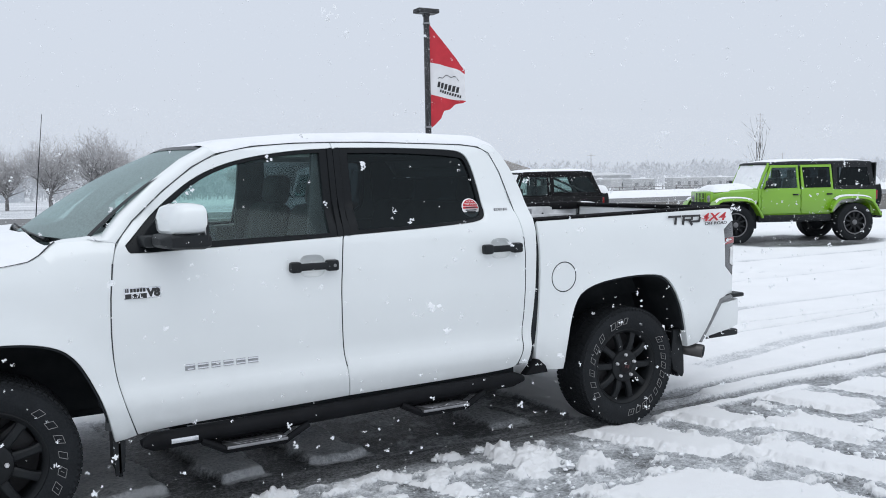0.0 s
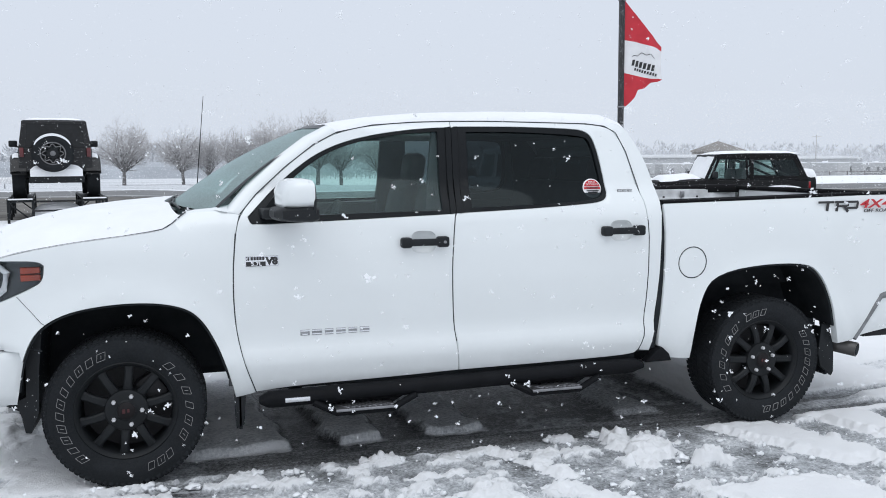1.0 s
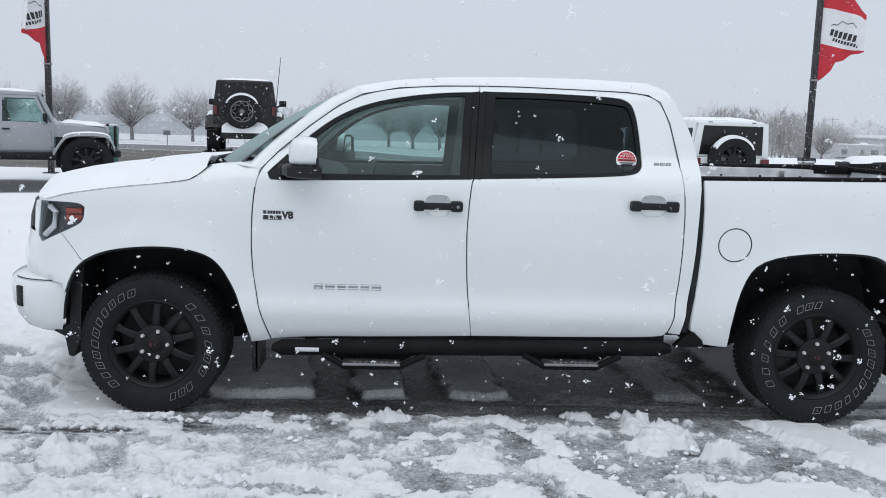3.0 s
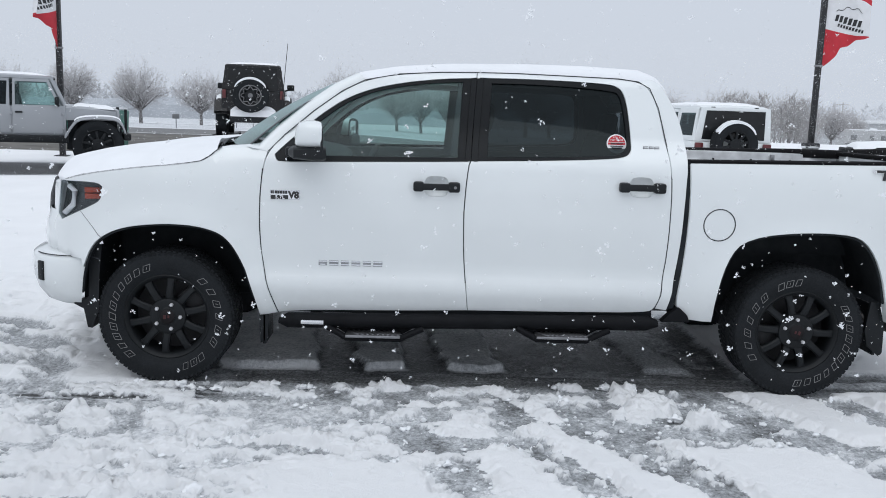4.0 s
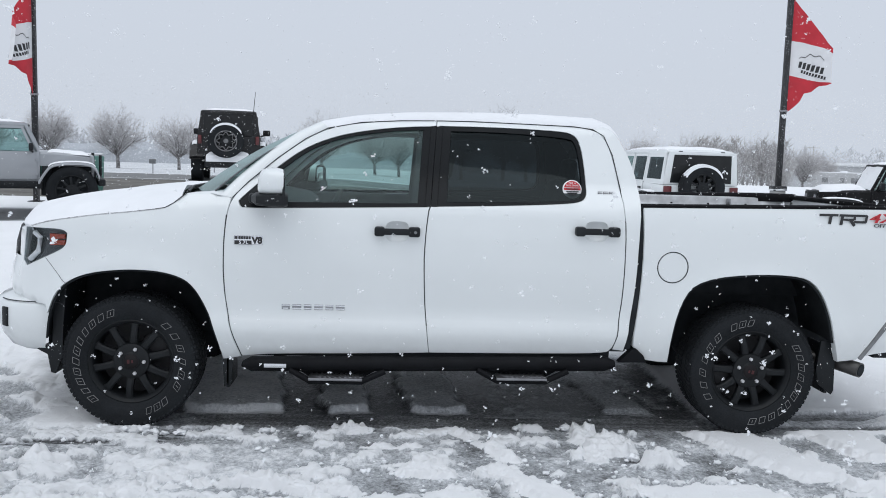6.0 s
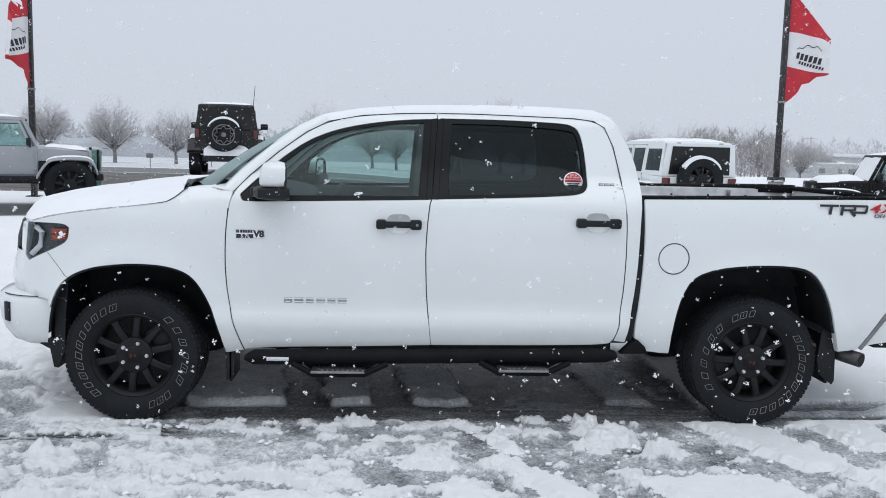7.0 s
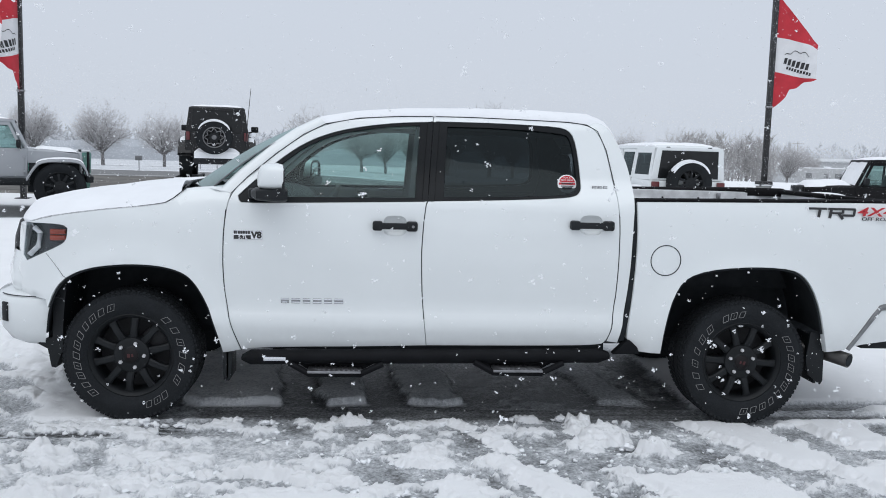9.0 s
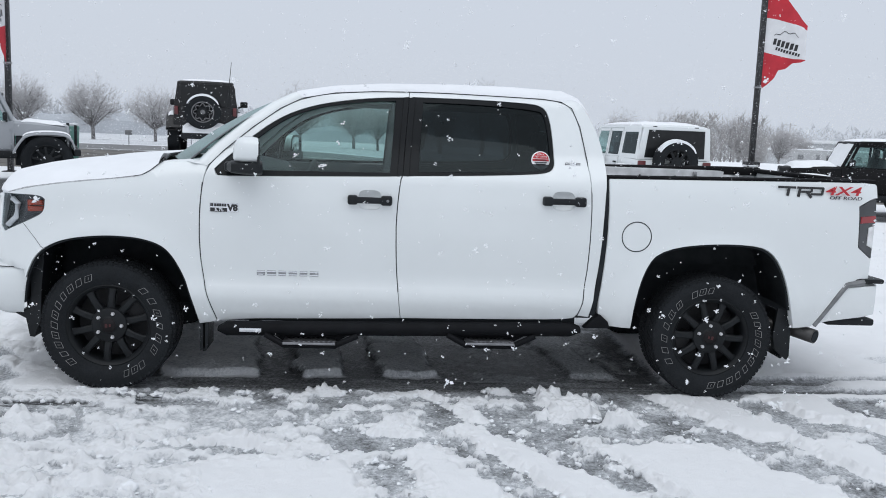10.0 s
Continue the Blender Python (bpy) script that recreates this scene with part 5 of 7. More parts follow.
# slabs under the truck, from s0 to s1 along x at the near edge, and their share of snow
SHELTERED = [(0.20, 0.84, 1.05), (1.09, 1.42, 0.95), (1.68, 2.03, 0.9), (2.95, 3.25, 0.55)]
# older tracks in the open snow: from (x0, y0) to (x1, y1), half width, share of snow gone
TRAILS = [(3.8, 0.16, 5.6, 0.18, 0.085, 0.75), (5.6, 0.16, 6.2, 0.06, 0.13, 0.75), (6.2, 0.06, 9.0, 0.35, 0.09, 0.6), (3.9, 0.43, 5.3, 0.50, 0.07, 0.72), (5.3, 0.50, 9.0, 0.56, 0.07, 0.65), (5.3, 0.98, 7.0, 1.32, 0.12, 0.45),
          (4.0, 0.30, 4.75, 0.34, 0.13, 0.6), (7.0, 1.32, 11.0, 1.50, 0.13, 0.45), (6.4, 1.88, 11.0, 2.06, 0.04, 0.45), (6.4, 2.30, 10.0, 2.16, 0.035, 0.4), (7.0, 3.04, 15.0, 2.92, 0.09, 0.42), (8.5, 6.9, 17.0, 2.9, 0.05, 0.5), (6.0, 4.7, 22.0, 5.2, 0.08, 0.4), (5.0, 7.2, 22.0, 6.6, 0.1, 0.35)]


def slab_depth(x, y):
    """How far a place lies inside the nearest slab, in metres; negative outside."""
    d = np.full_like(x, -1.0)
    for x0, y0, x1, y1, w0, w1 in STRIPS:
        ux, uy = x1 - x0, y1 - y0
        n = math.hypot(ux, uy)
        ux, uy = ux / n, uy / n
        t = (x - x0) * ux + (y - y0) * uy
        # the ends lie along the truck, the sides along the tracks
        across = np.abs((x - x0) - (y - y0) * ux / uy)
        w = w0 + (w1 - w0) * np.clip(t / n, 0, 1) - 0.035
        d = np.maximum(d, np.minimum(np.minimum((w - across) * abs(uy), y0 - y), y - y1))
    return d


def heap_field(x, y):
    """Height and inside measure of the torn heaps."""
    best, high = np.full_like(x, -1.0), np.zeros_like(x)
    for cx, cy, rx, ry, h in HEAPS:
        q = 1 - np.hypot((x - cx) / rx, (y - cy) / ry)
        best = np.maximum(best, q)
        high = np.maximum(high, h * np.sqrt(np.clip(q, 0, 1)))
    return best, high


def snow_at(x, y):
    """Cover (0 bare wet asphalt, 1 full snow) and the height of the snow."""
    n1, n2, n3, n4 = fbm(x * 1.1, y * 1.1, 3), fbm(x * 4.5, y * 4.5, 9), fbm(x * 15, y * 15, 21), fbm(x * 38, y * 38, 61, 3)
    a1, a2 = patch_field(x, y)
    open_snow = 0.95 - 0.25 * step(0.55, 0.8, fbm(x * 0.5, y * 0.5, 5)) + 0.34 * (n3 - 0.5) + 0.30 * (n2 - 0.5)
    for x0, y0, x1, y1, w, gone in TRAILS:
        yy = y - y0 - (y1 - y0) * np.clip((x - x0) / (x1 - x0), 0, 1) + 0.05 * (n1 - 0.5) + 0.04 * (n2 - 0.5) + 0.03 * (n3 - 0.5)
        m = step(w + 0.02, w - 0.015, np.abs(yy)) * step(x0 - 0.15, x0 + 0.15, x) * step(x1 + 0.15, x1 - 0.15, x)
        open_snow = open_snow * (1 - m * (gone + 0.5 * (n3 - 0.5)))
    # trodden snow ahead of the truck
    ahead = step(-0.40, -0.75, x) * step(-6.0, -3.5, x) * step(-1.6, -1.0, y) * step(4.5, 2.8, y)
    rut = fbm(u_along(x, y) * 5.0, v_across(x, y) * 1.6, 151, 5, 0.6)
    open_snow = open_snow - ahead * (0.06 + 0.52 * step(0.46, 0.55, rut) + 0.35 * (n3 - 0.42) + 0.25 * (n2 - 0.5))
    open_high = 0.040 * step(0.28, 0.78, open_snow) + 0.014 * open_snow * fbm(x * 9, y * 9, 31) - 0.012 + ahead * (0.040 * clods(x, y, 0.15, 191) * step(0.42, 0.58, n2) + 0.016 * (n3 - 0.5))
    # driven slush beside the truck: grit, with slabs and heaps of snow left on it
    wob = 0.07 * (n2 - 0.5) + 0.08 * (n3 - 0.5) + 0.035 * (n4 - 0.5)
    d = slab_depth(x, y) + wob
    q, heap = heap_field(x, y)
    q = q + 2.2 * (n2 - 0.5) + 1.3 * (n3 - 0.5) + 0.4 * (n4 - 0.5)
    scraps = fbm(x * 7, y * 12, 137, 4, 0.5) + 0.25 * (a1 - 0.5) + 0.062 * step(1.6, 0.6, x) - 0.05 * step(1.9, 2.5, x) * step(-0.1, -0.4, y) - 0.06 * step(3.0, 3.4, x)
    grit = 0.345 + 0.26 * (n4 - 0.5) + 0.30 * (n3 - 0.5) + 0.45 * (n2 - 0.5) + (0.05 * step(2.2, 0.8, x) + 0.10 * step(1.3, 0.4, x)) * step(-0.15, -0.4, y)
    rows = fbm(x * 3.2 + y, y * 40, 211, 4, 0.6)
    wet = step(0.02, 0.14, y + 0.14 * (n2 - 0.5)) * step(0.2, 0.45, x) * step(3.6, 3.3, x)
    grit = grit * (1 - wet * (0.62 + 0.9 * (rows - 0.5)))
    front_streak = step(0.5, 0.1, x) * step(-0.9, -0.6, x) * np.exp(-((y + 0.16 - 0.12 * x) / 0.10) ** 2)
    grit = grit - 0.5 * front_streak * step(0.45, 0.60, rows)
    cover = grit
    lump = clods(x, y, 0.085, 113)
    fine_lump = clods(x, y, 0.034, 127)
    some = step(0.42, 0.58, n2)
    high = 0.010 * (fbm(x * 24, y * 24, 47) - 0.5) + 0.013 * (fbm(x * 58, y * 58, 51, 2) - 0.5) + 0.007 * clods(x, y, 0.026, 171) * step(0.30, 0.45, grit)
    m_scrap = step(0.575, 0.615, scraps) * step(0.12, 0.0, y)
    cover = np.maximum(cover, m_scrap * (0.74 + 0.3 * (n4 - 0.5)))
    high = high + m_scrap * (0.010 + 0.020 * lump + 0.013 * fine_lump)
    m_heap = step(-0.05, 0.40, q)
    cover = np.maximum(cover, 0.93 * step(-0.10, 0.06, q))
    high = high + m_heap * (0.55 * heap + 0.012 + heap * 0.55 * lump + 0.016 * fine_lump)
    m_slab = step(-0.012, 0.055, d)
    cover = np.maximum(cover, 0.97 * step(-0.034, -0.016, d))
    rim = np.exp(-((d - 0.025) / 0.03) ** 2)
    high = np.maximum(high, m_slab * (0.034 + 0.012 * (n2 - 0.5) + 0.012 * (n3 - 0.5)) + rim * (some * (0.020 * lump + 0.010 * fine_lump) + 0.006 * (n3 - 0.5)))
    zone = step(-2.1, -1.75, y) * step(0.40, 0.30, y + 0.30 * step(3.85, 4.0, x) + 0.36 * step(0.0, -0.2, x)) * step(-1.9, -0.6, x) * step(6.9, 6.2, x)
    zone = np.maximum(zone, step(-2.1, -1.75, y) * step(-0.15, -0.35, y) * step(-2.6, -1.6, x) * step(6.9, 6.2, x))
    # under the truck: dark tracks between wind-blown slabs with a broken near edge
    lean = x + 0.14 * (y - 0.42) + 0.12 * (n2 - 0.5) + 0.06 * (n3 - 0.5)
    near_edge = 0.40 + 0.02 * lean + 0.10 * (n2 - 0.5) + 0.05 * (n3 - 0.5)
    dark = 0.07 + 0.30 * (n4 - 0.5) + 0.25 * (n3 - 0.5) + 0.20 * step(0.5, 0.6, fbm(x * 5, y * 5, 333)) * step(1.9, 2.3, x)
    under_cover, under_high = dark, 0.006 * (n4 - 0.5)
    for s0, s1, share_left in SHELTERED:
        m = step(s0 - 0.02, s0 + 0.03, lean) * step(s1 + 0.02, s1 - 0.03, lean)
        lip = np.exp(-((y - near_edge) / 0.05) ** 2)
        # the truck's shade is put into the slabs' lowered, greyer cover
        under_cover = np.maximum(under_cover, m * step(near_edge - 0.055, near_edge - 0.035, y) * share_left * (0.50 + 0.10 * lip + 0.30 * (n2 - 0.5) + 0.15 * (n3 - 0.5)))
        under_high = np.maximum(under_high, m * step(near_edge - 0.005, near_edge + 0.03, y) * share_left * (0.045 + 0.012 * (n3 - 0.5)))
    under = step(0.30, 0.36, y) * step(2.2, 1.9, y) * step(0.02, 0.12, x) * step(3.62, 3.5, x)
    cover = open_snow * (1 - zone) + cover * zone
    high = open_high * (1 - zone) + high * zone
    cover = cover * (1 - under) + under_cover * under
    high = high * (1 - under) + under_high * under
    return np.clip(cover, 0, 1), high


def axis(lo, hi, dense, far, grow_by=1.04, back_by=1.1):
    core = list(np.arange(lo, hi + 1e-6, dense))
    up, st = [], dense
    v = hi
    while v < far:
        st *= grow_by
        v += st
        up.append(v)
    down, st, v = [], dense, lo
    while v > -far:
        st *= back_by
        v -= st
        down.append(v)
    return np.array(down[::-1] + core + up)


def ground_material():
    m, nt, b = nodes_of("slushy_snow")
    at = nt.nodes.new("ShaderNodeAttribute")
    at.attribute_name = "cover"
    grit = noise_node(nt, 48.0, 6, 0.68)
    fine = noise_node(nt, 160.0, 5, 0.7)
    big = noise_node(nt, 1.3, 6)
    add = nt.nodes.new("ShaderNodeMath")
    add.operation = "MULTIPLY_ADD"
    amp = nt.nodes.new("ShaderNodeMapRange")
    amp.inputs["From Min"].default_value, amp.inputs["From Max"].default_value = 0.45, 0.75
    amp.inputs["To Min"].default_value, amp.inputs["To Max"].default_value = 0.95, 0.12
    nt.links.new(at.outputs["Fac"], amp.inputs["Value"])
    cen = nt.nodes.new("ShaderNodeMath")
    cen.operation = "SUBTRACT"
    cen.inputs[1].default_value = 0.5
    nt.links.new(grit.outputs["Fac"], cen.inputs[0])
    nt.links.new(amp.outputs[0], add.inputs[1])
    add.inputs[2].default_value = 0.0
    nt.links.new(cen.outputs[0], add.inputs[0])
    tot = nt.nodes.new("ShaderNodeMath")
    tot.operation = "ADD"
    nt.links.new(add.outputs[0], tot.inputs[0])
    nt.links.new(at.outputs["Fac"], tot.inputs[1])
    col = ramp_node(nt, tot.outputs[0], [(0.02, (0.060, 0.062, 0.065)), (0.15, (0.20, 0.205, 0.21)), (0.30, (0.38, 0.395, 0.41)), (0.46, (0.63, 0.645, 0.665)), (0.62, (0.88, 0.89, 0.90)), (1.0, (0.925, 0.93, 0.938))])
    tone = ramp_node(nt, big.outputs["Fac"], [(0.3, (0.96, 0.96, 0.96)), (0.7, (1, 1, 1))])
    mx = nt.nodes.new("ShaderNodeMix")
    mx.data_type, mx.blend_type = "RGBA", "MULTIPLY"
    mx.inputs["Factor"].default_value = 1.0
    nt.links.new(col.outputs["Color"], mx.inputs["A"])
    nt.links.new(tone.outputs["Color"], mx.inputs["B"])
    nt.links.new(mx.outputs["Result"], b.inputs["Base Color"])
    ro = ramp_node(nt, tot.outputs[0], [(0.0, (0.42,) * 3), (0.4, (0.62,) * 3), (0.7, (0.85,) * 3)])
    nt.links.new(ro.outputs["Color"], b.inputs["Roughness"])
    b.inputs["Specular IOR Level"].default_value = 0.22
    hs = nt.nodes.new("ShaderNodeMath")
    hs.operation = "ADD"
    nt.links.new(grit.outputs["Fac"], hs.inputs[0])
    nt.links.new(fine.outputs["Fac"], hs.inputs[1])
    bump_node(nt, b, hs.outputs[0], 0.7, 0.013)
    return m


GX = axis(-1.6, 5.5, 0.0118, 2500, 1.045, 1.07)
GY = axis(-1.62, 0.2, 0.0090, 2500)
FAR_ROWS = axis(-1.9, 2.4, 0.05, 2500)
GY = np.unique(np.concatenate([GY[GY <= 0.2], np.arange(0.211, 0.62, 0.012), np.arange(0.63, 2.4, 0.03), FAR_ROWS[FAR_ROWS > 2.42]]))
XX, YY = np.meshgrid(GX, GY)
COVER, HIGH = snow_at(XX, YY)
# bare patches under the parked cars, with contact shade put into the cover
for px, py in ((17.25, 9.95), (13.15, 14.75), (7.2, 13.3), (-7.16, 14.2)):
    COVER = COVER - 0.85 * step(1.0, 0.8, np.hypot((XX - px) / 2.6, (YY - py + 0.55) / 1.9))
# a wider patch darkens the snow as the silver car's shade
COVER = COVER - 0.8 * step(1.0, 0.75, np.hypot((XX + 7.9) / 3.4, (YY - 12.9) / 1.7))
COVER = np.clip(COVER, 0, 1)
NEAR = step(40, 15, np.hypot(XX - 2, YY))
ZZ = terrain(XX, YY) + NEAR * HIGH
wheels_flat = sum(np.exp(-(((XX - wx) / 0.22) ** 2 + ((YY - wy) / 0.13) ** 2)) for wx in (0.0, 3.7) for wy in (0.15, 1.85))
ZZ = ZZ * (1 - np.clip(wheels_flat, 0, 1) * NEAR) + np.clip(wheels_flat, 0, 1) * NEAR * 0.008
# the road beyond the lot is bare
ROAD = step(18.8, 19.8, YY) * step(44.5, 42.4, YY) * step(60, 30, XX)
COVER = np.where(ROAD > 0.02, COVER * (1 - ROAD) + ROAD * 0.30, COVER)
ZZ = ZZ - 0.09 * step(18.7, 19.4, YY) * step(42.0, 41.4, YY) * step(69, 62, XX)
# haze over the far field, put into a greyer, streaky snow cover
FIELD_HAZE = step(42.0, 46.0, YY) * step(40, 15, XX)
COVER = COVER * (1 - FIELD_HAZE) + FIELD_HAZE * (0.45 + 0.30 * (fbm(XX * 0.05, YY * 0.35, 401) - 0.5))
nx, ny = len(GX), len(GY)
idx = np.arange(nx * ny).reshape(ny, nx)
faces = np.stack([idx[:-1, :-1], idx[:-1, 1:], idx[1:, 1:], idx[1:, :-1]], -1).reshape(-1, 4)
me = bpy.data.meshes.new("ground")
me.from_pydata(np.stack([XX, YY, ZZ], -1).reshape(-1, 3).tolist(), [], faces.tolist())
me.polygons.foreach_set("use_smooth", [True] * len(me.polygons))
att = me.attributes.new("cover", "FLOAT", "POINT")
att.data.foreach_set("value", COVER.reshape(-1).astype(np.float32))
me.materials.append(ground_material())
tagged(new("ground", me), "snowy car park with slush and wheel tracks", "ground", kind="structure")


def gz(x, y):
    return float(terrain(np.array([x]), np.array([y]))[0])


def plate(name, x0, x1, y0, y1, lift, material, label, category, n=150):
    """A strip that follows the ground."""
    bm = bmesh.new()
    secs = []
    for k in range(n + 1):
        x = x0 + (x1 - x0) * k / n
        secs.append([(x, y0 + (y1 - y0) * j / 4, gz(x, y0 + (y1 - y0) * j / 4) + lift) for j in range(5)])
    loft(bm, secs)
    for f in bm.faces:
        f.normal_update()
        if f.normal.z < 0:
            f.normal_flip()
    return flat_thing(name, bm, material, label, category, kind="structure")


ASPHALT = surface("wet_asphalt", (0.085, 0.083, 0.08), 0.45, vary=0.3, scale=0.6, fine=60)
DRYGRASS = surface("winter_grass", (0.12, 0.112, 0.10), 0.9, vary=0.5, scale=1.5, fine=30, bump=0.5)
plate("verge", -260, 70, 18.5, 33.4, 0.015, DRYGRASS, "brown winter verge with thin snow beside the road", "verge")
plate("road", -260, 70, 33.4, 42.2, 0.02, ASPHALT, "wet grey road beyond the car park", "road")
plate("road_line", -260, 70, 34.0, 34.3, 0.035, WHITEINK, "white road edge line", "road marking")

# loose clumps of snow
random.seed(5)


def lumps(name, label, spots, material):
    vs, fs = [], []
    shapes = {}
    for sd in (1, 2):
        base = bmesh.new()
        bmesh.ops.create_icosphere(base, subdivisions=sd + 1, radius=1.0)
        shapes[sd] = ([v.co.copy() for v in base.verts], [[v.index for v in f.verts] for f in base.faces])
        base.free()
    for x, y, z, r, *flat in spots:
        bv, bf = shapes[2 if r > 0.022 else 1]
        o = len(vs)
        q = Euler((0.2 * random.random(), 0.2 * random.random(), random.random() * 6) if flat else (random.random() * 6, random.random() * 6, random.random() * 6)).to_matrix()
        off = Vector((random.random() * 50, random.random() * 50, 0))
        sq = flat[0] if flat else random.uniform(0.45, 0.8)
        for v in bv:
            d = 1 + 0.7 * noise.noise(v * 1.4 + off) + 0.45 * noise.noise(v * 3.1 + off) + 0.25 * noise.noise(v * 6.5 + off)
            p = q @ (v * (r * d))
            vs.append((x + p.x, y + p.y, z + p.z * sq))
        fs += [[i + o for i in f] for f in bf]
    me = bpy.data.meshes.new(name)
    me.from_pydata(vs, [], fs)
    me.polygons.foreach_set("use_smooth", [True] * len(me.polygons))
    me.materials.append(material)
    return tagged(new(name, me), label, "snow", kind="stuff")


spots = []
# clods thrown up along the truck
for cx, cy, r in ((1.40, 0.03, 0.024), (0.30, -0.07, 0.030), (0.22, -0.07, 0.02), (0.62, 0.0, 0.034), (0.79, -0.01, 0.028), (0.83, 0.0, 0.02), (1.70, -0.05, 0.028), (1.63, -0.06, 0.02), (1.20, 0.04, 0.026), (1.24, 0.03, 0.02),
                  (2.34, 0.10, 0.03), (2.29, 0.09, 0.022), (2.60, 0.10, 0.035), (2.66, 0.06, 0.03), (2.88, -0.42, 0.03), (0.52, -1.42, 0.034), (1.53, -0.98, 0.022), (1.60, -1.08, 0.026), (1.64, -1.15, 0.018), (3.30, -0.78, 0.02),
                  (-0.16, 0.0, 0.03), (-0.02, -0.02, 0.026), (0.08, -0.02, 0.03), (0.15, -0.03, 0.02)):
    for k in range(4):
        rr = r * (1.0, 0.62, 0.5, 0.4)[k]
        spots.append((cx + (random.gauss(0, 0.8) * r if k else 0), cy + (random.gauss(0, 0.6) * r if k else 0), 0.004 + rr * 0.45, rr))
# crumbs beside the slabs and over the slush
made = 0
while made < 800:
    x, y = random.uniform(-1.4, 4.9), random.uniform(-1.6, 0.10)
    ax, ay = np.array([x]), np.array([y])
    d = float(slab_depth(ax, ay)[0])
    if not (-0.10 < d < 0.02 or (d < 0 and fbm(ax * 3.0, ay * 3.0, 9)[0] > 0.56)):
        continue
    r = 0.003 + 0.017 * random.random() ** 3.2
    spots.append((x, y, 0.002 + r * 0.4, r))
    made += 1
lumps("snow_clumps", "loose clumps of wet snow beside the truck", spots, SNOW)


# ---- off-road vehicles on display ----
def eased(line, times=2):
    """An open line with its corners cut."""
    for _ in range(times):
        out = [line[0]]
        for a, b in zip(line, line[1:]):
            out += [tuple(p + (q - p) * k for p, q in zip(a, b)) for k in (0.25, 0.75)]
        line = out + [line[-1]]
    return line


def add_spokes(wheel, material):
    for k in range(10):
        o = new("spoke", jeep_spokes[material.name])
        o.parent, o.matrix_basis = wheel, Matrix.Rotation(-2 * math.pi * k / 10, 4, "Y")


def jeep(m, name, label, body, long=True, roof="hard", roof_mat=None, lift=0.1, tyre=0.43, flare_mat=None, wheel_mat=None, snow=True, spare=0.45, blown=False, ring=None, star=False, lamp_mat=None, category="off-road car"):
    """A boxy off-roader. Local x points ahead, the origin lies on the ground between the axles."""
    car = thing(name, m, label, category, "off-road cars on the lot")
    wb = 2.95 if long else 2.45
    xf, xr = wb / 2, -wb / 2
    flare_mat, wheel_mat, roof_mat = flare_mat or BLACKPLASTIC, wheel_mat or RIMBLACK, roof_mat or BLACKPLASTIC
    b = lift + 0.52
    belt = lift + 1.10
    cowl = xf - 0.62
    rear = xr - 0.62
    top = lift + 1.78
    # tub with raised wheel openings
    half = 0.76
    tub = [(cowl, b), (xr + 0.55, b), (xr + 0.46, b + 0.26), (xr + 0.30, b + 0.36), (xr - 0.30, b + 0.36), (xr - 0.45, b + 0.24), (xr - 0.50, b), (rear, b + 0.02), (rear, belt), (cowl, belt + 0.06)]
    bm = slab(bmesh.new(), tub, -half, half, 0.025)
    body_ob = part("body", bm, body, car)
    # nose: hood tapering to the grille
    bm = bmesh.new()
    secs = []
    for u, x, w, z in ((0, cowl + 0.0, 0.73, belt + 0.075), (1, cowl + 0.3, 0.71, belt + 0.07), (2, xf + 0.05, 0.62, belt + 0.045), (3, xf + 0.36, 0.55, belt + 0.01), (4, xf + 0.42, 0.54, belt - 0.03)):
        secs.append([(x, -w, b + 0.34), (x, -w, z - 0.06), (x, -w + 0.05, z - 0.012), (x, -w * 0.5, z + 0.012), (x, 0, z + 0.018), (x, w * 0.5, z + 0.012), (x, w - 0.05, z - 0.012), (x, w, z - 0.06), (x, w, b + 0.34)])
    r = loft(bm, secs)
    bm.faces.new(r[-1])
    bmesh.ops.recalc_face_normals(bm, faces=bm.faces)
    part("hood", bm, body, car)
    bm = bmesh.new()
    box(bm, (xf + 0.425, 0, b + 0.34), (0.06, 1.16, 0.50), 0.03)
    gr = part("grille", bm, body, car)
    for k in range(7):
        bm = bmesh.new()
        box(bm, (xf + 0.452, -0.24 + 0.08 * k, b + 0.38), (0.012, 0.04, 0.34), 0.005)
        part("grille_slot", bm, DARKLINER, gr)
    for y in (-0.43, 0.43):
        bm = bmesh.new()
        lathe(bm, [(0.001, 0.03), (0.06, 0.025), (0.085, 0.008), (0.09, 0.0)], 24)
        part("headlight", moved(bm, xf + 0.45, y, b + 0.42, Matrix.Rotation(radians(-90), 4, "Z")), STEEL, car)
    # windshield frame and glass
    zt = top - 0.06
    for y in (-0.69, 0.69):
        bm = bmesh.new()
        tube(bm, [(cowl - 0.02, y, belt + 0.05), (cowl - 0.27, y * 0.95, zt)], 0.035, 8)
        part("windshield_post", bm, body, car)
    bm = bmesh.new()
    tube(bm, [(cowl - 0.27, -0.66, zt), (cowl - 0.27, 0.66, zt)], 0.04, 8)
    part("windshield_header", bm, body, car)
    bm = bmesh.new()
    loft(bm, [[(cowl - 0.02, -0.67, belt + 0.06), (cowl - 0.02, 0.67, belt + 0.06)], [(cowl - 0.265, -0.64, zt), (cowl - 0.265, 0.64, zt)]])
    o = part("windshield", bm, CLEAR, car)
    o.visible_shadow = False
    if blown:
        bm = bmesh.new()
        secs = []
        for k in range(9):
            u = k / 8
            x, z = cowl - 0.015 - 0.25 * u, belt + 0.055 + (zt - belt - 0.05) * u
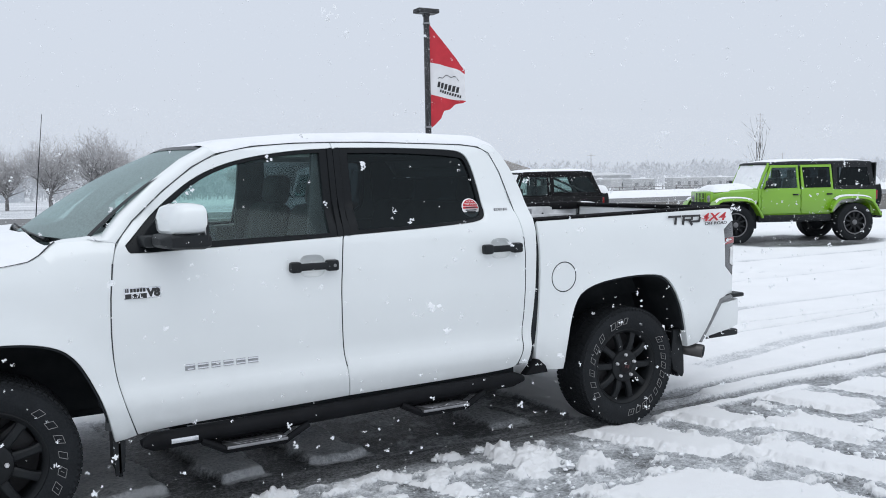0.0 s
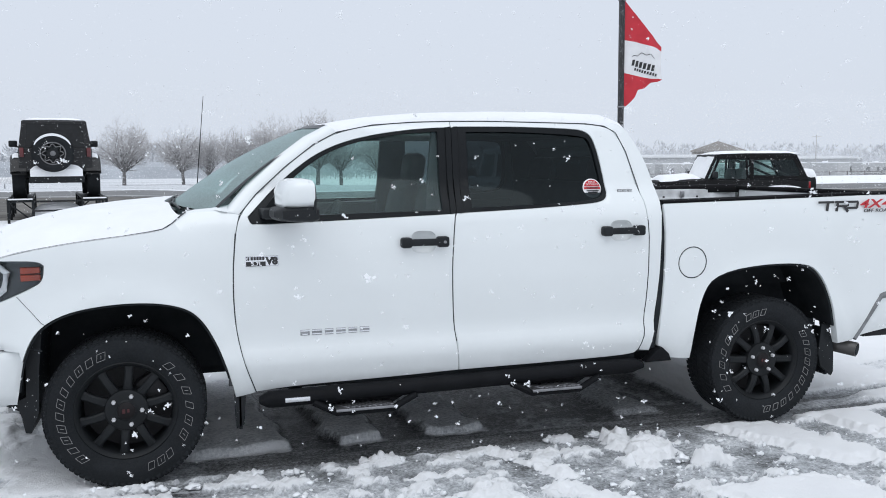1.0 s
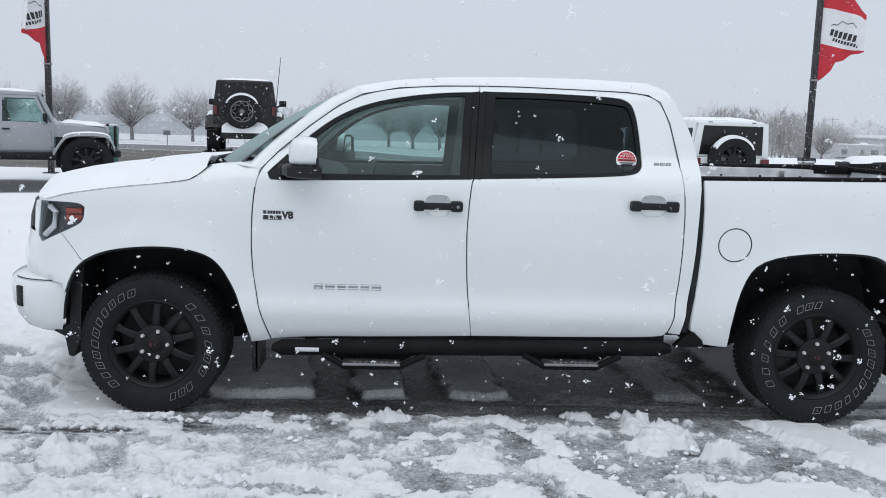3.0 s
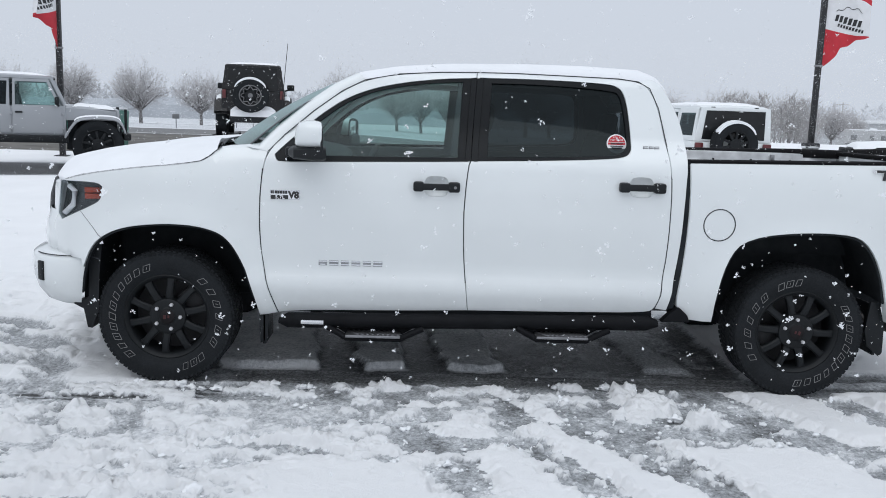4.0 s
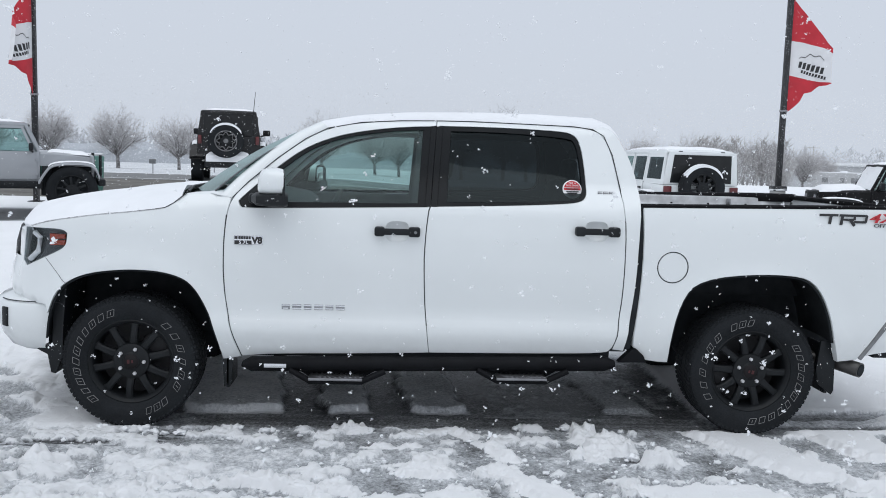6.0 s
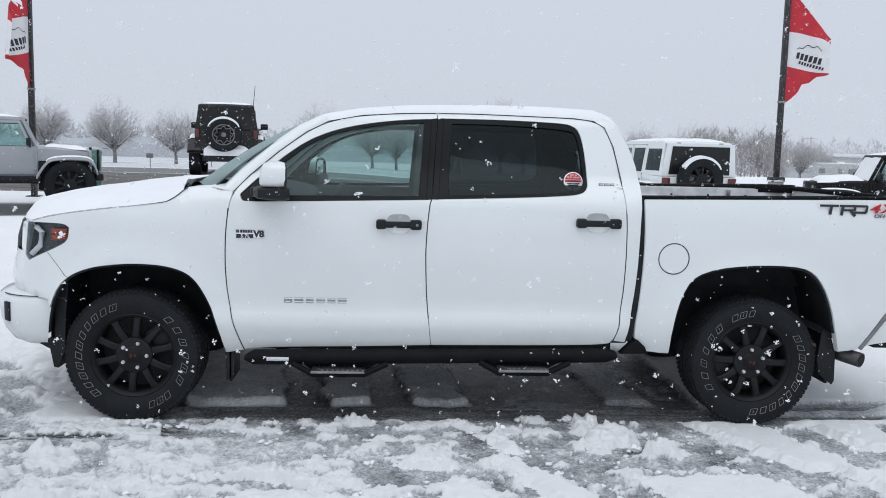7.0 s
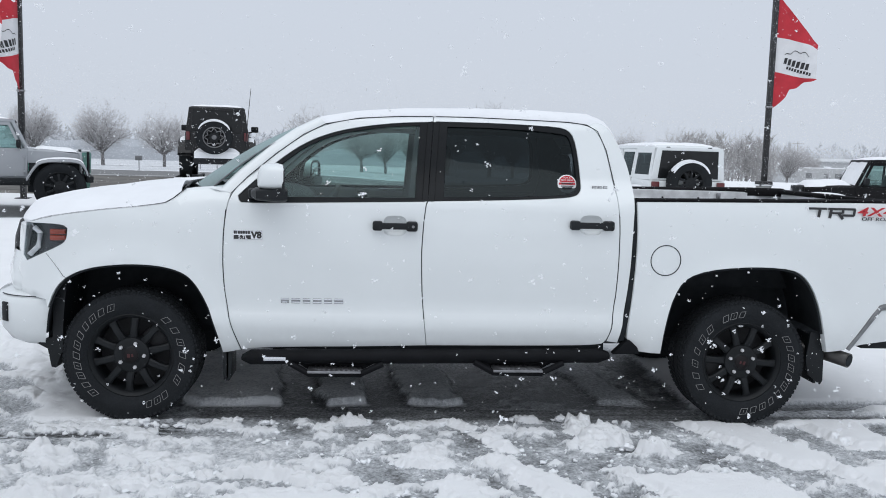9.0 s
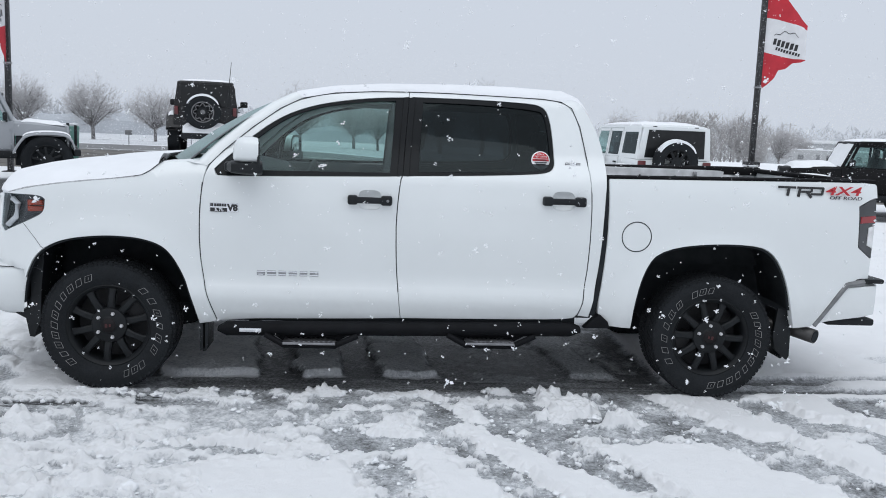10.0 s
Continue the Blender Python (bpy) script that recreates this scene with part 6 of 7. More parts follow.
            secs.append([(x + 0.02 + 0.025 * noise.noise(Vector((u * 5, v * 4, 3.3))), 0.66 * v * (1 - 0.05 * u), z + 0.012) for v in [i / 7 - 1 for i in range(15)]])
        loft(bm, secs)
        part("windshield_snow", bm, SNOW, car, "snow covering the windshield")
    # doors
    doors = [(cowl - 0.06, cowl - 1.02)] + ([(cowl - 1.05, cowl - 1.86)] if long else [])
    last = doors[-1][1]
    for side in (-1, 1):
        for k, (x0, x1) in enumerate(doors):
            bm = bmesh.new()
            slab(bm, [(x0, b + 0.05), (x0, belt + 0.03), (x1, belt + 0.03), (x1 + (0.0 if k == 0 else 0.0), b + (0.05 if k == 0 or not long else 0.05))], side * (half + 0.004), side * (half + 0.022), 0.008)
            d = part("door", bm, body, car)
            bm = bmesh.new()
            box(bm, (x1 + 0.12, side * (half + 0.04), belt - 0.09), (0.14, 0.03, 0.035), 0.008)
            part("door_handle", bm, BLACKPLASTIC, d)
            for z in (b + 0.16, belt - 0.12):
                bm = bmesh.new()
                box(bm, (x0 + 0.0, side * (half + 0.03), z), (0.05, 0.03, 0.05), 0.006)
                part("hinge", bm, body, d)
            # window frame and glass
            xt0 = x0 - (0.26 if k == 0 else 0.02)
            fr = [(x0 - 0.02, belt + 0.03), (xt0, zt - 0.02), (x1 + 0.02, zt - 0.02), (x1 + 0.0, belt + 0.03)]
            gl = [(x0 - 0.085, belt + 0.06), (xt0 - 0.035, zt - 0.075), (x1 + 0.06, zt - 0.075), (x1 + 0.05, belt + 0.06)]
            lean = lambda x, z: (half - 0.10 * (z - belt) / 0.65)
            fm = panel(bmesh.new(), fr, lambda x, z: -lean(x, z), [gl], 0.2, 0.03, 0.0, 0.003, 0)
            gm = panel(bmesh.new(), grow(gl, 0.006), lambda x, z: -lean(x, z) + 0.012, (), 0.3, 0, 0, 0, 0)
            if side > 0:
                mirrored(fm, 0.0)
                mirrored(gm, 0.0)
            part("window_frame", fm, body if roof == "hard" else roof_mat, d)
            o = part("window_glass", gm, CLEAR if k == 0 else PRIVACY, d)
            o.visible_shadow = False
        # mirror
        bm = bmesh.new()
        box(bm, (cowl - 0.16, side * (half + 0.17), belt + 0.16), (0.09, 0.20, 0.17), 0.03)
        tube(bm, [(cowl - 0.14, side * half, belt + 0.06), (cowl - 0.15, side * (half + 0.13), belt + 0.10)], 0.025, 6)
        part("side_mirror", bm, BLACKPLASTIC, car)
    # top
    y2 = 0.665
    if roof == "hard":
        bm = bmesh.new()
        secs = []
        for x, dz in ((cowl - 0.22, -0.035), (cowl - 0.30, -0.005), (cowl - 0.9, 0.012), (rear + 0.4, 0.006), (rear + 0.10, -0.012), (rear + 0.06, -0.05)):
            secs.append([(x, -y2, top - 0.07), (x, -y2 + 0.01, top - 0.02 + dz * 0.5), (x, -y2 + 0.06, top + dz), (x, 0, top + dz + 0.01), (x, y2 - 0.06, top + dz), (x, y2 - 0.01, top - 0.02 + dz * 0.5), (x, y2, top - 0.07)])
        r = loft(bm, secs)
        bm.faces.new(r[0])
        bm.faces.new(r[-1])
        bmesh.ops.recalc_face_normals(bm, faces=bm.faces)
        part("hardtop", bm, roof_mat, car)
        # rear side with quarter window
        for side in (-1, 1):
            out = [(last - 0.02, belt + 0.01), (last - 0.02, top - 0.05), (rear + 0.09, top - 0.06), (rear + 0.03, belt + 0.01)]
            win = [(last - 0.12, belt + 0.10), (last - 0.12, top - 0.15), (rear + 0.19, top - 0.15), (rear + 0.15, belt + 0.10)]
            f = lambda x, z: -(half - 0.005 - 0.095 * (z - belt) / 0.65)
            a = panel(bmesh.new(), out, f, [win], 0.2, 0.04, 0.0, 0.004, 0)
            g = panel(bmesh.new(), grow(win, 0.01), lambda x, z: f(x, z) + 0.008, (), 0.3, 0, 0, 0, 0)
            if side > 0:
                mirrored(a, 0.0)
                mirrored(g, 0.0)
            q = part("quarter_panel", a, roof_mat, car)
            o = part("quarter_window", g, PRIVACY, q)
            o.visible_shadow = False
        # back face with the rear glass
        out = [(-half + 0.02, belt + 0.01), (half - 0.02, belt + 0.01), (y2 - 0.005, top - 0.05), (-y2 + 0.005, top - 0.05)]
        win = [(-0.59, belt + 0.06), (0.59, belt + 0.06), (0.55, top - 0.12), (-0.55, top - 0.12)]
        lean = lambda u, z: -0.075 * (z - belt) / 0.65
        turn = Matrix.Translation((rear + 0.015, 0, 0)) @ Matrix.Rotation(radians(-90), 4, "Z")
        a = panel(bmesh.new(), out, lean, [win], 0.2, 0.04, 0.0, 0.004, 0)
        g = panel(bmesh.new(), grow(win, 0.015), lambda u, z: lean(u, z) - 0.012, (), 0.3, 0.01, 0, 0.003, 0)
        for bmx in (a, g):
            for v in bmx.verts:
                v.co.y = -v.co.y
            bmesh.ops.reverse_faces(bmx, faces=bmx.faces)
            bmx.transform(Matrix.Translation((rear + 0.015, 0, 0)) @ Matrix.Rotation(radians(90), 4, "Z"))
        q = part("back_frame", a, roof_mat, car)
        part("back_window", g, DARKPANE, q)
        for y in (-0.42, 0.42):
            bm = bmesh.new()
            box(bm, (rear + 0.02, y, top - 0.07), (0.05, 0.07, 0.08), 0.008)
            part("glass_hinge", bm, BLACKPLASTIC, q)
    else:
        bm = bmesh.new()
        secs = []
        for x, dz in ((cowl - 0.26, -0.03), (cowl - 0.40, 0.0), (last + 0.05, 0.012), (rear + 0.42, 0.01), (rear + 0.26, -0.03)):
            secs.append([(x, -y2 - 0.01, top - 0.09), (x, -y2 + 0.02, top - 0.01 + dz), (x, 0, top + dz + 0.01), (x, y2 - 0.02, top - 0.01 + dz), (x, y2 + 0.01, top - 0.09)])
        loft(bm, secs)
        part("soft_top", bm, roof_mat, car, "black fabric roof")
        for side in (-1, 1):
            out = [(last - 0.02, belt + 0.01), (last - 0.02, top - 0.07), (rear + 0.27, top - 0.07), (rear + 0.0, belt + 0.01)]
            win = [(last - 0.12, belt + 0.12), (last - 0.12, top - 0.16), (rear + 0.36, top - 0.16), (rear + 0.18, belt + 0.12)]
            f = lambda x, z: -(half - 0.005 - 0.09 * (z - belt) / 0.65)
            a = panel(bmesh.new(), out, f, [win], 0.2, 0.02, 0.0, 0.004, 0)
            g = panel(bmesh.new(), grow(win, 0.01), lambda x, z: f(x, z) + 0.006, (), 0.3, 0, 0, 0, 0)
            if side > 0:
                mirrored(a, 0.0)
                mirrored(g, 0.0)
            q = part("fabric_side", a, roof_mat, car)
            o = part("fabric_window", g, CLEAR, q)
            o.visible_shadow = False
        out = [(-half + 0.02, belt + 0.01), (half - 0.02, belt + 0.01), (y2 - 0.005, top - 0.06), (-y2 + 0.005, top - 0.06)]
        bm = bmesh.new()
        loft(bm, [[(rear + 0.0, -0.74, belt + 0.01), (rear, 0.74, belt + 0.01)], [(rear + 0.27, -y2, top - 0.05), (rear + 0.27, y2, top - 0.05)]])
        part("fabric_back", bm, roof_mat, car)
        for y in (-0.55, 0.55):
            bm = bmesh.new()
            tube(bm, [(rear + 0.15, y, belt), (last - 0.05, y, top - 0.12), (cowl - 0.35, y, top - 0.12)], 0.03, 8)
            part("roll_bar", bm, BLACKPLASTIC, car)
    # seats
    for x in [cowl - 0.95] + ([cowl - 1.75] if long else []):
        for y in (-0.34, 0.34):
            bm = bmesh.new()
            box(bm, (x, y, belt - 0.02), (0.14, 0.46, 0.66), 0.05, roty(-10))
            box(bm, (x - 0.07, y, belt + 0.40), (0.10, 0.26, 0.20), 0.04)
            part("seat", bm, SEATCLOTH, car)
    # flares
    zc = tyre
    for side in (-1, 1):
        for hx, front in ((xf, True), (xr, False)):
            bm = bmesh.new()
            prof = [(hx - 0.66, b + 0.0), (hx - 0.52, b + 0.24), (hx - 0.36, b + 0.40), (hx + 0.34, b + 0.42), (hx + 0.50, b + 0.30), (hx + (0.56 if front else 0.60), b + 0.12)]
            prof = eased(prof)
            secs = []
            for y, s, dz in ((half - 0.14, 1.0, 0.035), (half + 0.06, 1.0, 0.035), (half + 0.165, 1.0, 0.015), (half + 0.178, 1.0, -0.03), (half + 0.165, 0.96, -0.04), (half - 0.14, 0.94, -0.04)):
                secs.append([(hx + (x - hx) * s, side * y, z + dz) for x, z in prof])
            r = loft(bm, secs)
            bmesh.ops.recalc_face_normals(bm, faces=bm.faces)
            part("fender_flare", bm, flare_mat, car)
            if snow:
                bm = bmesh.new()
                secs = []
                for y, dz in ((half - 0.02, 0.04), (half + 0.02, 0.058), (half + 0.09, 0.058), (half + 0.13, 0.026)):
                    secs.append([(x, side * y, z + dz) for x, z in prof if z > b + 0.29])
                loft(bm, secs)
                part("fender_snow", bm, SNOW, car)
        bm = bmesh.new()
        box(bm, (0, side * (half + 0.03), b - 0.06), (wb - 1.15, 0.12, 0.16), 0.02)
        part("rock_rail", bm, BLACKPLASTIC, car)
        bm = bmesh.new()
        box(bm, (rear - 0.02, side * (half - (0.07 if star else 0.10)), belt - (0.10 if star else 0.13)), (0.07, 0.09 if star else 0.15, 0.22), 0.015)
        part("tail_lamp", bm, lamp_mat or REDLENS, car, "red tail lamp")
    # dark inner wells and underside
    bm = bmesh.new()
    box(bm, (0, 0, b - 0.06), (wb + 0.7, 0.9, 0.14), 0.02)
    for hx in (xf, xr):
        tube(bm, [(hx, -0.7, zc), (hx, 0.7, zc)], 0.055, 8)
        for y in (-0.45, 0.45):
            tube(bm, [(hx, y, zc), (hx, y, b + 0.2)], 0.045, 8)
    box(bm, (xf + 0.02, 0, b + 0.22), (0.9, 1.1, 0.24), 0.02)
    box(bm, (xf - 0.50, 0, b + 0.02), (0.20, 1.44, 0.62), 0.02)
    box(bm, (xf, 0, b + 0.02), (1.0, 0.9, 0.5), 0.02)
    part("chassis", bm, DARKLINER, car)
    bm = bmesh.new()
    box(bm, (xf + 0.60, 0, b - 0.0), (0.16, 1.5, 0.15), 0.03)
    part("front_bumper", bm, BLACKPLASTIC, car)
    bm = bmesh.new()
    low, reach = (0.15, 0.54) if star else (0.0, 0.72)
    box(bm, (rear - 0.10, 0, b - 0.02 - low), (0.16, 2 * reach + 0.06, 0.16), 0.03)
    part("rear_bumper", bm, BLACKPLASTIC, car)
    if snow:
        bm = bmesh.new()
        secs = []
        for k in range(13):
            v = k / 6 - 1
            e = 0.09 * (1 - abs(v) ** 6)
            secs.append([(rear - 0.175, reach * v, b + 0.055 - low), (rear - 0.17, reach * v, b + 0.065 + e - low * 0.5), (rear - 0.06, reach * v, b + 0.075 + e * 1.3), (rear - 0.01, reach * v, b + 0.06)])
        loft(bm, secs)
        part("bumper_snow", bm, SNOW, car)
    # wheels and the spare
    s = tyre / TYRE_R
    for hx, hy, turn in ((xf, -0.78, 0), (xr, -0.78, 0), (xf, 0.78, 180), (xr, 0.78, 180)):
        w = new("wheel", jeep_rims[wheel_mat.name])
        w.parent, w.matrix_basis = car, pose(hx, hy, zc, 0, 25, turn) @ Matrix.Diagonal((s, 1, s, 1))
        for nm, me in (("tyre", tyre_me), ("tread", tread_me), ("brake", jeep_brake)):
            t = new(nm, me)
            t.parent = w
        add_spokes(w, wheel_mat)
    if ring:
        bm = bmesh.new()
        lathe(bm, [(RIM_R - 0.026, -0.112), (RIM_R - 0.022, -0.120), (RIM_R - 0.004, -0.122), (RIM_R + 0.002, -0.112)], 40)
        wave = [2 * math.pi * k / 64 for k in range(64 if star else 0)]
        if star:
            tube(bm, [((0.172 + 0.026 * math.cos(8 * t)) * math.cos(t), -0.116, (0.172 + 0.026 * math.cos(8 * t)) * math.sin(t)) for t in wave], 0.010, 6, True)
        lathe(bm, [(0.001, -0.125), (0.045, -0.122), (0.055, -0.110)], 20)
        ring_me = finish(bm, ring, 35)
        for w in [o for o in car.children if o.name.startswith("wheel")]:
            o = new("wheel_ring", ring_me)
            o.parent = w
    w = new("spare_wheel", jeep_rims[wheel_mat.name])
    w.parent, w.matrix_basis = car, pose(rear - 0.20, 0.06, b + spare, 0, 0, -90) @ Matrix.Diagonal((s, 0.9, s, 1))
    add_spokes(w, wheel_mat)
    for nm, me in (("tyre", tyre_me), ("tread", tread_me)):
        t = new(nm, me)
        t.parent = w
    if ring:
        o = new("wheel_ring", ring_me)
        o.parent = w
    if snow:
        for nm, pts, zr in (("roof_snow", (cowl - 0.28, rear + 0.14, y2 - 0.03), top + 0.012), ("hood_snow", (cowl + (0.04 if blown else 0.12), xf + 0.38, 0.54), belt + 0.062)):
            x0, x1, hw = pts
            bm = bmesh.new()
            secs = []
            for k in range(15):
                u = k / 14
                x = x0 + (x1 - x0) * u
                e = min(1.0, 6 * min(u, 1 - u))
                drop = 0.0 if nm == "roof_snow" else -0.06 * u + 0.02
                wv = hw * (1 if nm == "roof_snow" else (0.70 - 0.16 * u) / 0.54)
                secs.append([(x, wv * v, zr + drop + ((0.12 if blown and nm == "hood_snow" else 0.055) * e * (1 - abs(v) ** 4) + 0.012 * noise.noise(Vector((x * 4, v * 4, 1.7)))) - (0.03 if abs(v) > 0.99 or u in (0, 1) else 0)) for v in [j / 8 - 1 for j in range(17)]])
            loft(bm, secs)
            bmesh.ops.recalc_face_normals(bm, faces=bm.faces)
            if sum(f.normal.z for f in bm.faces) < 0:
                bmesh.ops.reverse_faces(bm, faces=bm.faces)
            part(nm, bm, SNOW, car, "layer of fresh snow")
        bm = bmesh.new()
        secs = []
        for k in range(13):
            a = math.pi * (0.16 + 0.68 * k / 12)
            e = math.sin(math.pi * k / 12) ** 0.5
            R = tyre * 0.98
            secs.append([(rear - 0.20 - 0.13, 0.06 + R * math.cos(a) * 0.955, b + spare + R * math.sin(a) * 0.955), (rear - 0.20 - 0.14, 0.06 + (R + 0.03 * e) * math.cos(a), b + spare + (R + 0.03 * e) * math.sin(a)),
                         (rear - 0.20 + 0.02, 0.06 + (R + 0.045 * e) * math.cos(a), b + spare + (R + 0.045 * e) * math.sin(a)), (rear - 0.06, 0.06 + R * math.cos(a), b + spare + R * math.sin(a))])
        loft(bm, secs)
        part("spare_snow", bm, SNOW, car, "arc of snow on the spare tyre")
    return car


jeep_rims, jeep_spokes = {}, {}
bm = bmesh.new()
lathe(bm, [(0.02, -0.02), (0.225, -0.02), (0.225, 0.03), (0.02, 0.03)], 32)
jeep_brake = finish(bm, DARKLINER)
GREYWHEEL = surface("machined_grey_wheel", (0.17, 0.17, 0.175), 0.45, 0.4)
for mm in (RIMBLACK, STEEL, GREYWHEEL):
    jeep_rims[mm.name] = finish(rim_mesh(RIM_R), mm, 35)
    bm = spoke(bmesh.new(), RIM_R, 0)
    bmesh.ops.recalc_face_normals(bm, faces=bm.faces)
    jeep_spokes[mm.name] = finish(bm, mm, 35)
SILVER = paint("silver_paint", (0.33, 0.345, 0.365), 0.4, 0.3)
BLACKPAINT = surface("black_paint", (0.010, 0.010, 0.011), 0.4, flecks=0.10, coat=0.15, spec=0.3)
SOFTBLACK = surface("dull_black_paint", (0.008, 0.008, 0.009), 0.55, flecks=0.05, spec=0.2)
GREEN = paint("lime_paint", (0.20, 0.43, 0.012), 0.35, 0.2)
FABRIC = surface("black_fabric", (0.010, 0.010, 0.011), 0.9, flecks=0.05, spec=0.15)
DULLRED = surface("dark_red_lens", (0.10, 0.012, 0.014), 0.4, coat=0.3)
silver = jeep(pose(-7.16, 14.2, gz(-6.95, 14.2), 0, 0, 21), "silver_off_roader", "silver four-door off-road car with snow on its hood", SILVER, True, "hard", SILVER, 0.19, 0.53, SILVER)
bm = bmesh.new()
tube(bm, [(2.10, 0.50, 0.72), (2.10, 0.50, 1.0), (2.10, 0.50, 1.30)], 0.032, 8)
part("bumper_post", bm, BLACKPLASTIC, silver, "black upright post on the front bumper")
DECK = gz(-3.0, 19) + 0.56
jeep(pose(-3.20, 19.75, DECK, 0, 0, 99) @ Matrix.Diagonal((1.0, 1.05, 0.985, 1)), "black_off_roader", "black off-road car parked on a steel display ramp", BLACKPAINT, True, "hard", BLACKPAINT, 0.12, 0.44, BLACKPAINT, RIMBLACK, ring=GREYWHEEL, star=True, lamp_mat=DULLRED)
jeep(pose(7.22, 13.35, gz(7.2, 13.3), 0, 0, 93), "white_off_roader", "white four-door off-road car with a snow-capped spare wheel", WHITE, True, "hard", WHITE, 0.14, 0.42, BLACKPLASTIC, spare=0.54, lamp_mat=DULLRED)
jeep(pose(13.15, 14.75, gz(13, 14.7), 0, 0, 167) @ Matrix.Diagonal((1.06, 1.0, 1.0, 1)), "soft_top_off_roader", "black two-door off-road car with a fabric roof", SOFTBLACK, False, "soft", FABRIC, 0.0, 0.39, BLACKPLASTIC, blown=True)
jeep(pose(17.25, 9.95, gz(17, 10), 0, 0, 158), "green_off_roader", "lime green four-door off-road car with a black hardtop", GREEN, True, "hard", BLACKPLASTIC, 0.12, 0.455, GREEN, RIMBLACK, blown=True, ring=GREYWHEEL)

# steel display ramp under the black car
ramp_m = pose(-3.20, 19.75, gz(-3, 19), 0, 0, 99)
RAMP = thing("display_ramp", ramp_m, "black steel display ramp under the black off-road car", "ramp")
for side in (-1, 1):
    bm = bmesh.new()
    box(bm, (0.0, side * 0.80, 0.53), (4.6, 0.46, 0.05), 0.006)
    part("track", bm, BLACKPLASTIC, RAMP)
    for dy in (-0.26, 0.26):
        bm = bmesh.new()
        tube(bm, [(-2.35, side * 0.80 + dy, 0.57), (2.3, side * 0.80 + dy, 0.57)], 0.03, 6)
        part("side_rail", bm, BLACKPLASTIC, RAMP)
        for x in (-2.3, -0.8, 0.8, 2.3):
            bm = bmesh.new()
            box(bm, (x, side * 0.80 + dy, 0.27), (0.06, 0.06, 0.56), 0.006)
            part("leg", bm, BLACKPLASTIC, RAMP)
    bm = bmesh.new()
    box(bm, (-2.34, side * 0.80, 0.58), (0.10, 0.52, 0.03), 0.01)
    part("track_snow", bm, SNOW, RAMP)
    for x in (-2.32, 2.3):
        bm = bmesh.new()
        tube(bm, [(x, side * 0.54, 0.05), (x, side * 1.06, 0.50)], 0.018, 6)
        part("brace", bm, BLACKPLASTIC, RAMP)
bm = bmesh.new()
loft(bm, [[(-2.28 + 0.5 * (1 - math.cos(math.pi * k / 10)) * 0.8, 0.52 * v, 0.02 + 0.44 * math.sin(0.5 * math.pi * k / 10) * (1 - 0.35 * v ** 4) + 0.02 * noise.noise(Vector((v * 3, k * 0.4, 5)))) for v in [j / 6 - 1 for j in range(13)]] for k in range(11)])
part("ramp_snow", bm, SNOW, RAMP, "snow drifted between the ramp's legs")
for z in (0.30, 0.52):
    bm = bmesh.new()
    tube(bm, [(-2.3, -0.55, z), (-2.3, 0.55, z)], 0.025, 6)
    part("cross_bar", bm, BLACKPLASTIC, RAMP)


# ---- layout of the distance ----
TREES = [(-64, 116, 0, 10.8, 10), (-54, 113, 2, 10.3, 80), (-45, 113, 1, 10.6, 0), (-36.1, 113, 0, 11.0, 40), (-27.8, 112, 2, 10.1, 120), (-9.0, 113, 0, 9.8, 200), (-1.7, 114, 2, 9.1, 15), (1.6, 118, 1, 8.2, 70), (5.2, 113, 3, 8.8, 30), (10.0, 112, 1, 10.3, 160), (15.8, 113, 3, 11.5, 250), (19.5, 116, 0, 10.1, 60), (25, 116, 1, 9.4, 300), (33.4, 106, 0, 7.9, 90), (39.7, 105, 2, 8.6, 10), (43.8, 108, 1, 8.2, 210), (48.4, 104, 0, 8.2, 33), (57.7, 112, 1, 7.2, 100), (66, 125, 0, 7.7, 140), (45.8, 35, 4, 5.6, 20)]
SHEDS = [(117, 172, 56, 26, 11, 6.9, 2.0, None, "pale gabled hall with a snowy roof", 3), (92, 160, 0, 24, 14, 5.6, 0.4, None, "long low hall with a flat snowy roof", 6), (134, 165, 0, 22, 14, 5.2, 0.4, None, "low grey hall in the distance", 4)]
CAMPERS = [(66 + 9.6 * k, 119 + (k % 3), (0, 4, -3, 0, 84, 6, 0, -5, 0, 3, 88, 0)[k], (7.5, 8.2, 6.6)[k % 3], "white camper trailer in a row on the snow") for k in range(12)]
POLES = [(126, 150, 10.0, 1, "grey wooden utility pole in the distance"), (184, 152, 20.5, 3, "tall pylon with cross arms", "pylon"), (77.5, 150, 9.0, 1, "grey wooden utility pole in the distance"), (215, 170, 11, 1, "grey wooden utility pole in the distance")]
SIGNS = [(-12.06, 43.5, 0.38, 0.25, 0.66, None, "small grey road sign seen from behind"), (-15.6, 80, 2.3, 0.55, 0.75, None, "low white notice board by the field", 2)]
FENCES = [(58, 101, 150, 101, 30, "low rail fence before the camper trailers")]


# ---- lamp posts with flags ----
CONCRETE = surface("concrete", (0.42, 0.42, 0.41), 0.9, vary=0.15)
POLEBLACK = surface("black_pole", (0.018, 0.018, 0.02), 0.5, flecks=0.25)
FLAGRED = surface("flag_red", (0.52, 0.03, 0.045), 0.8, vary=0.12, scale=3, fine=200, bump=0.2)
FLAGWHITE = surface("flag_white", (0.74, 0.74, 0.75), 0.85, vary=0.06, scale=3, fine=200, bump=0.2)


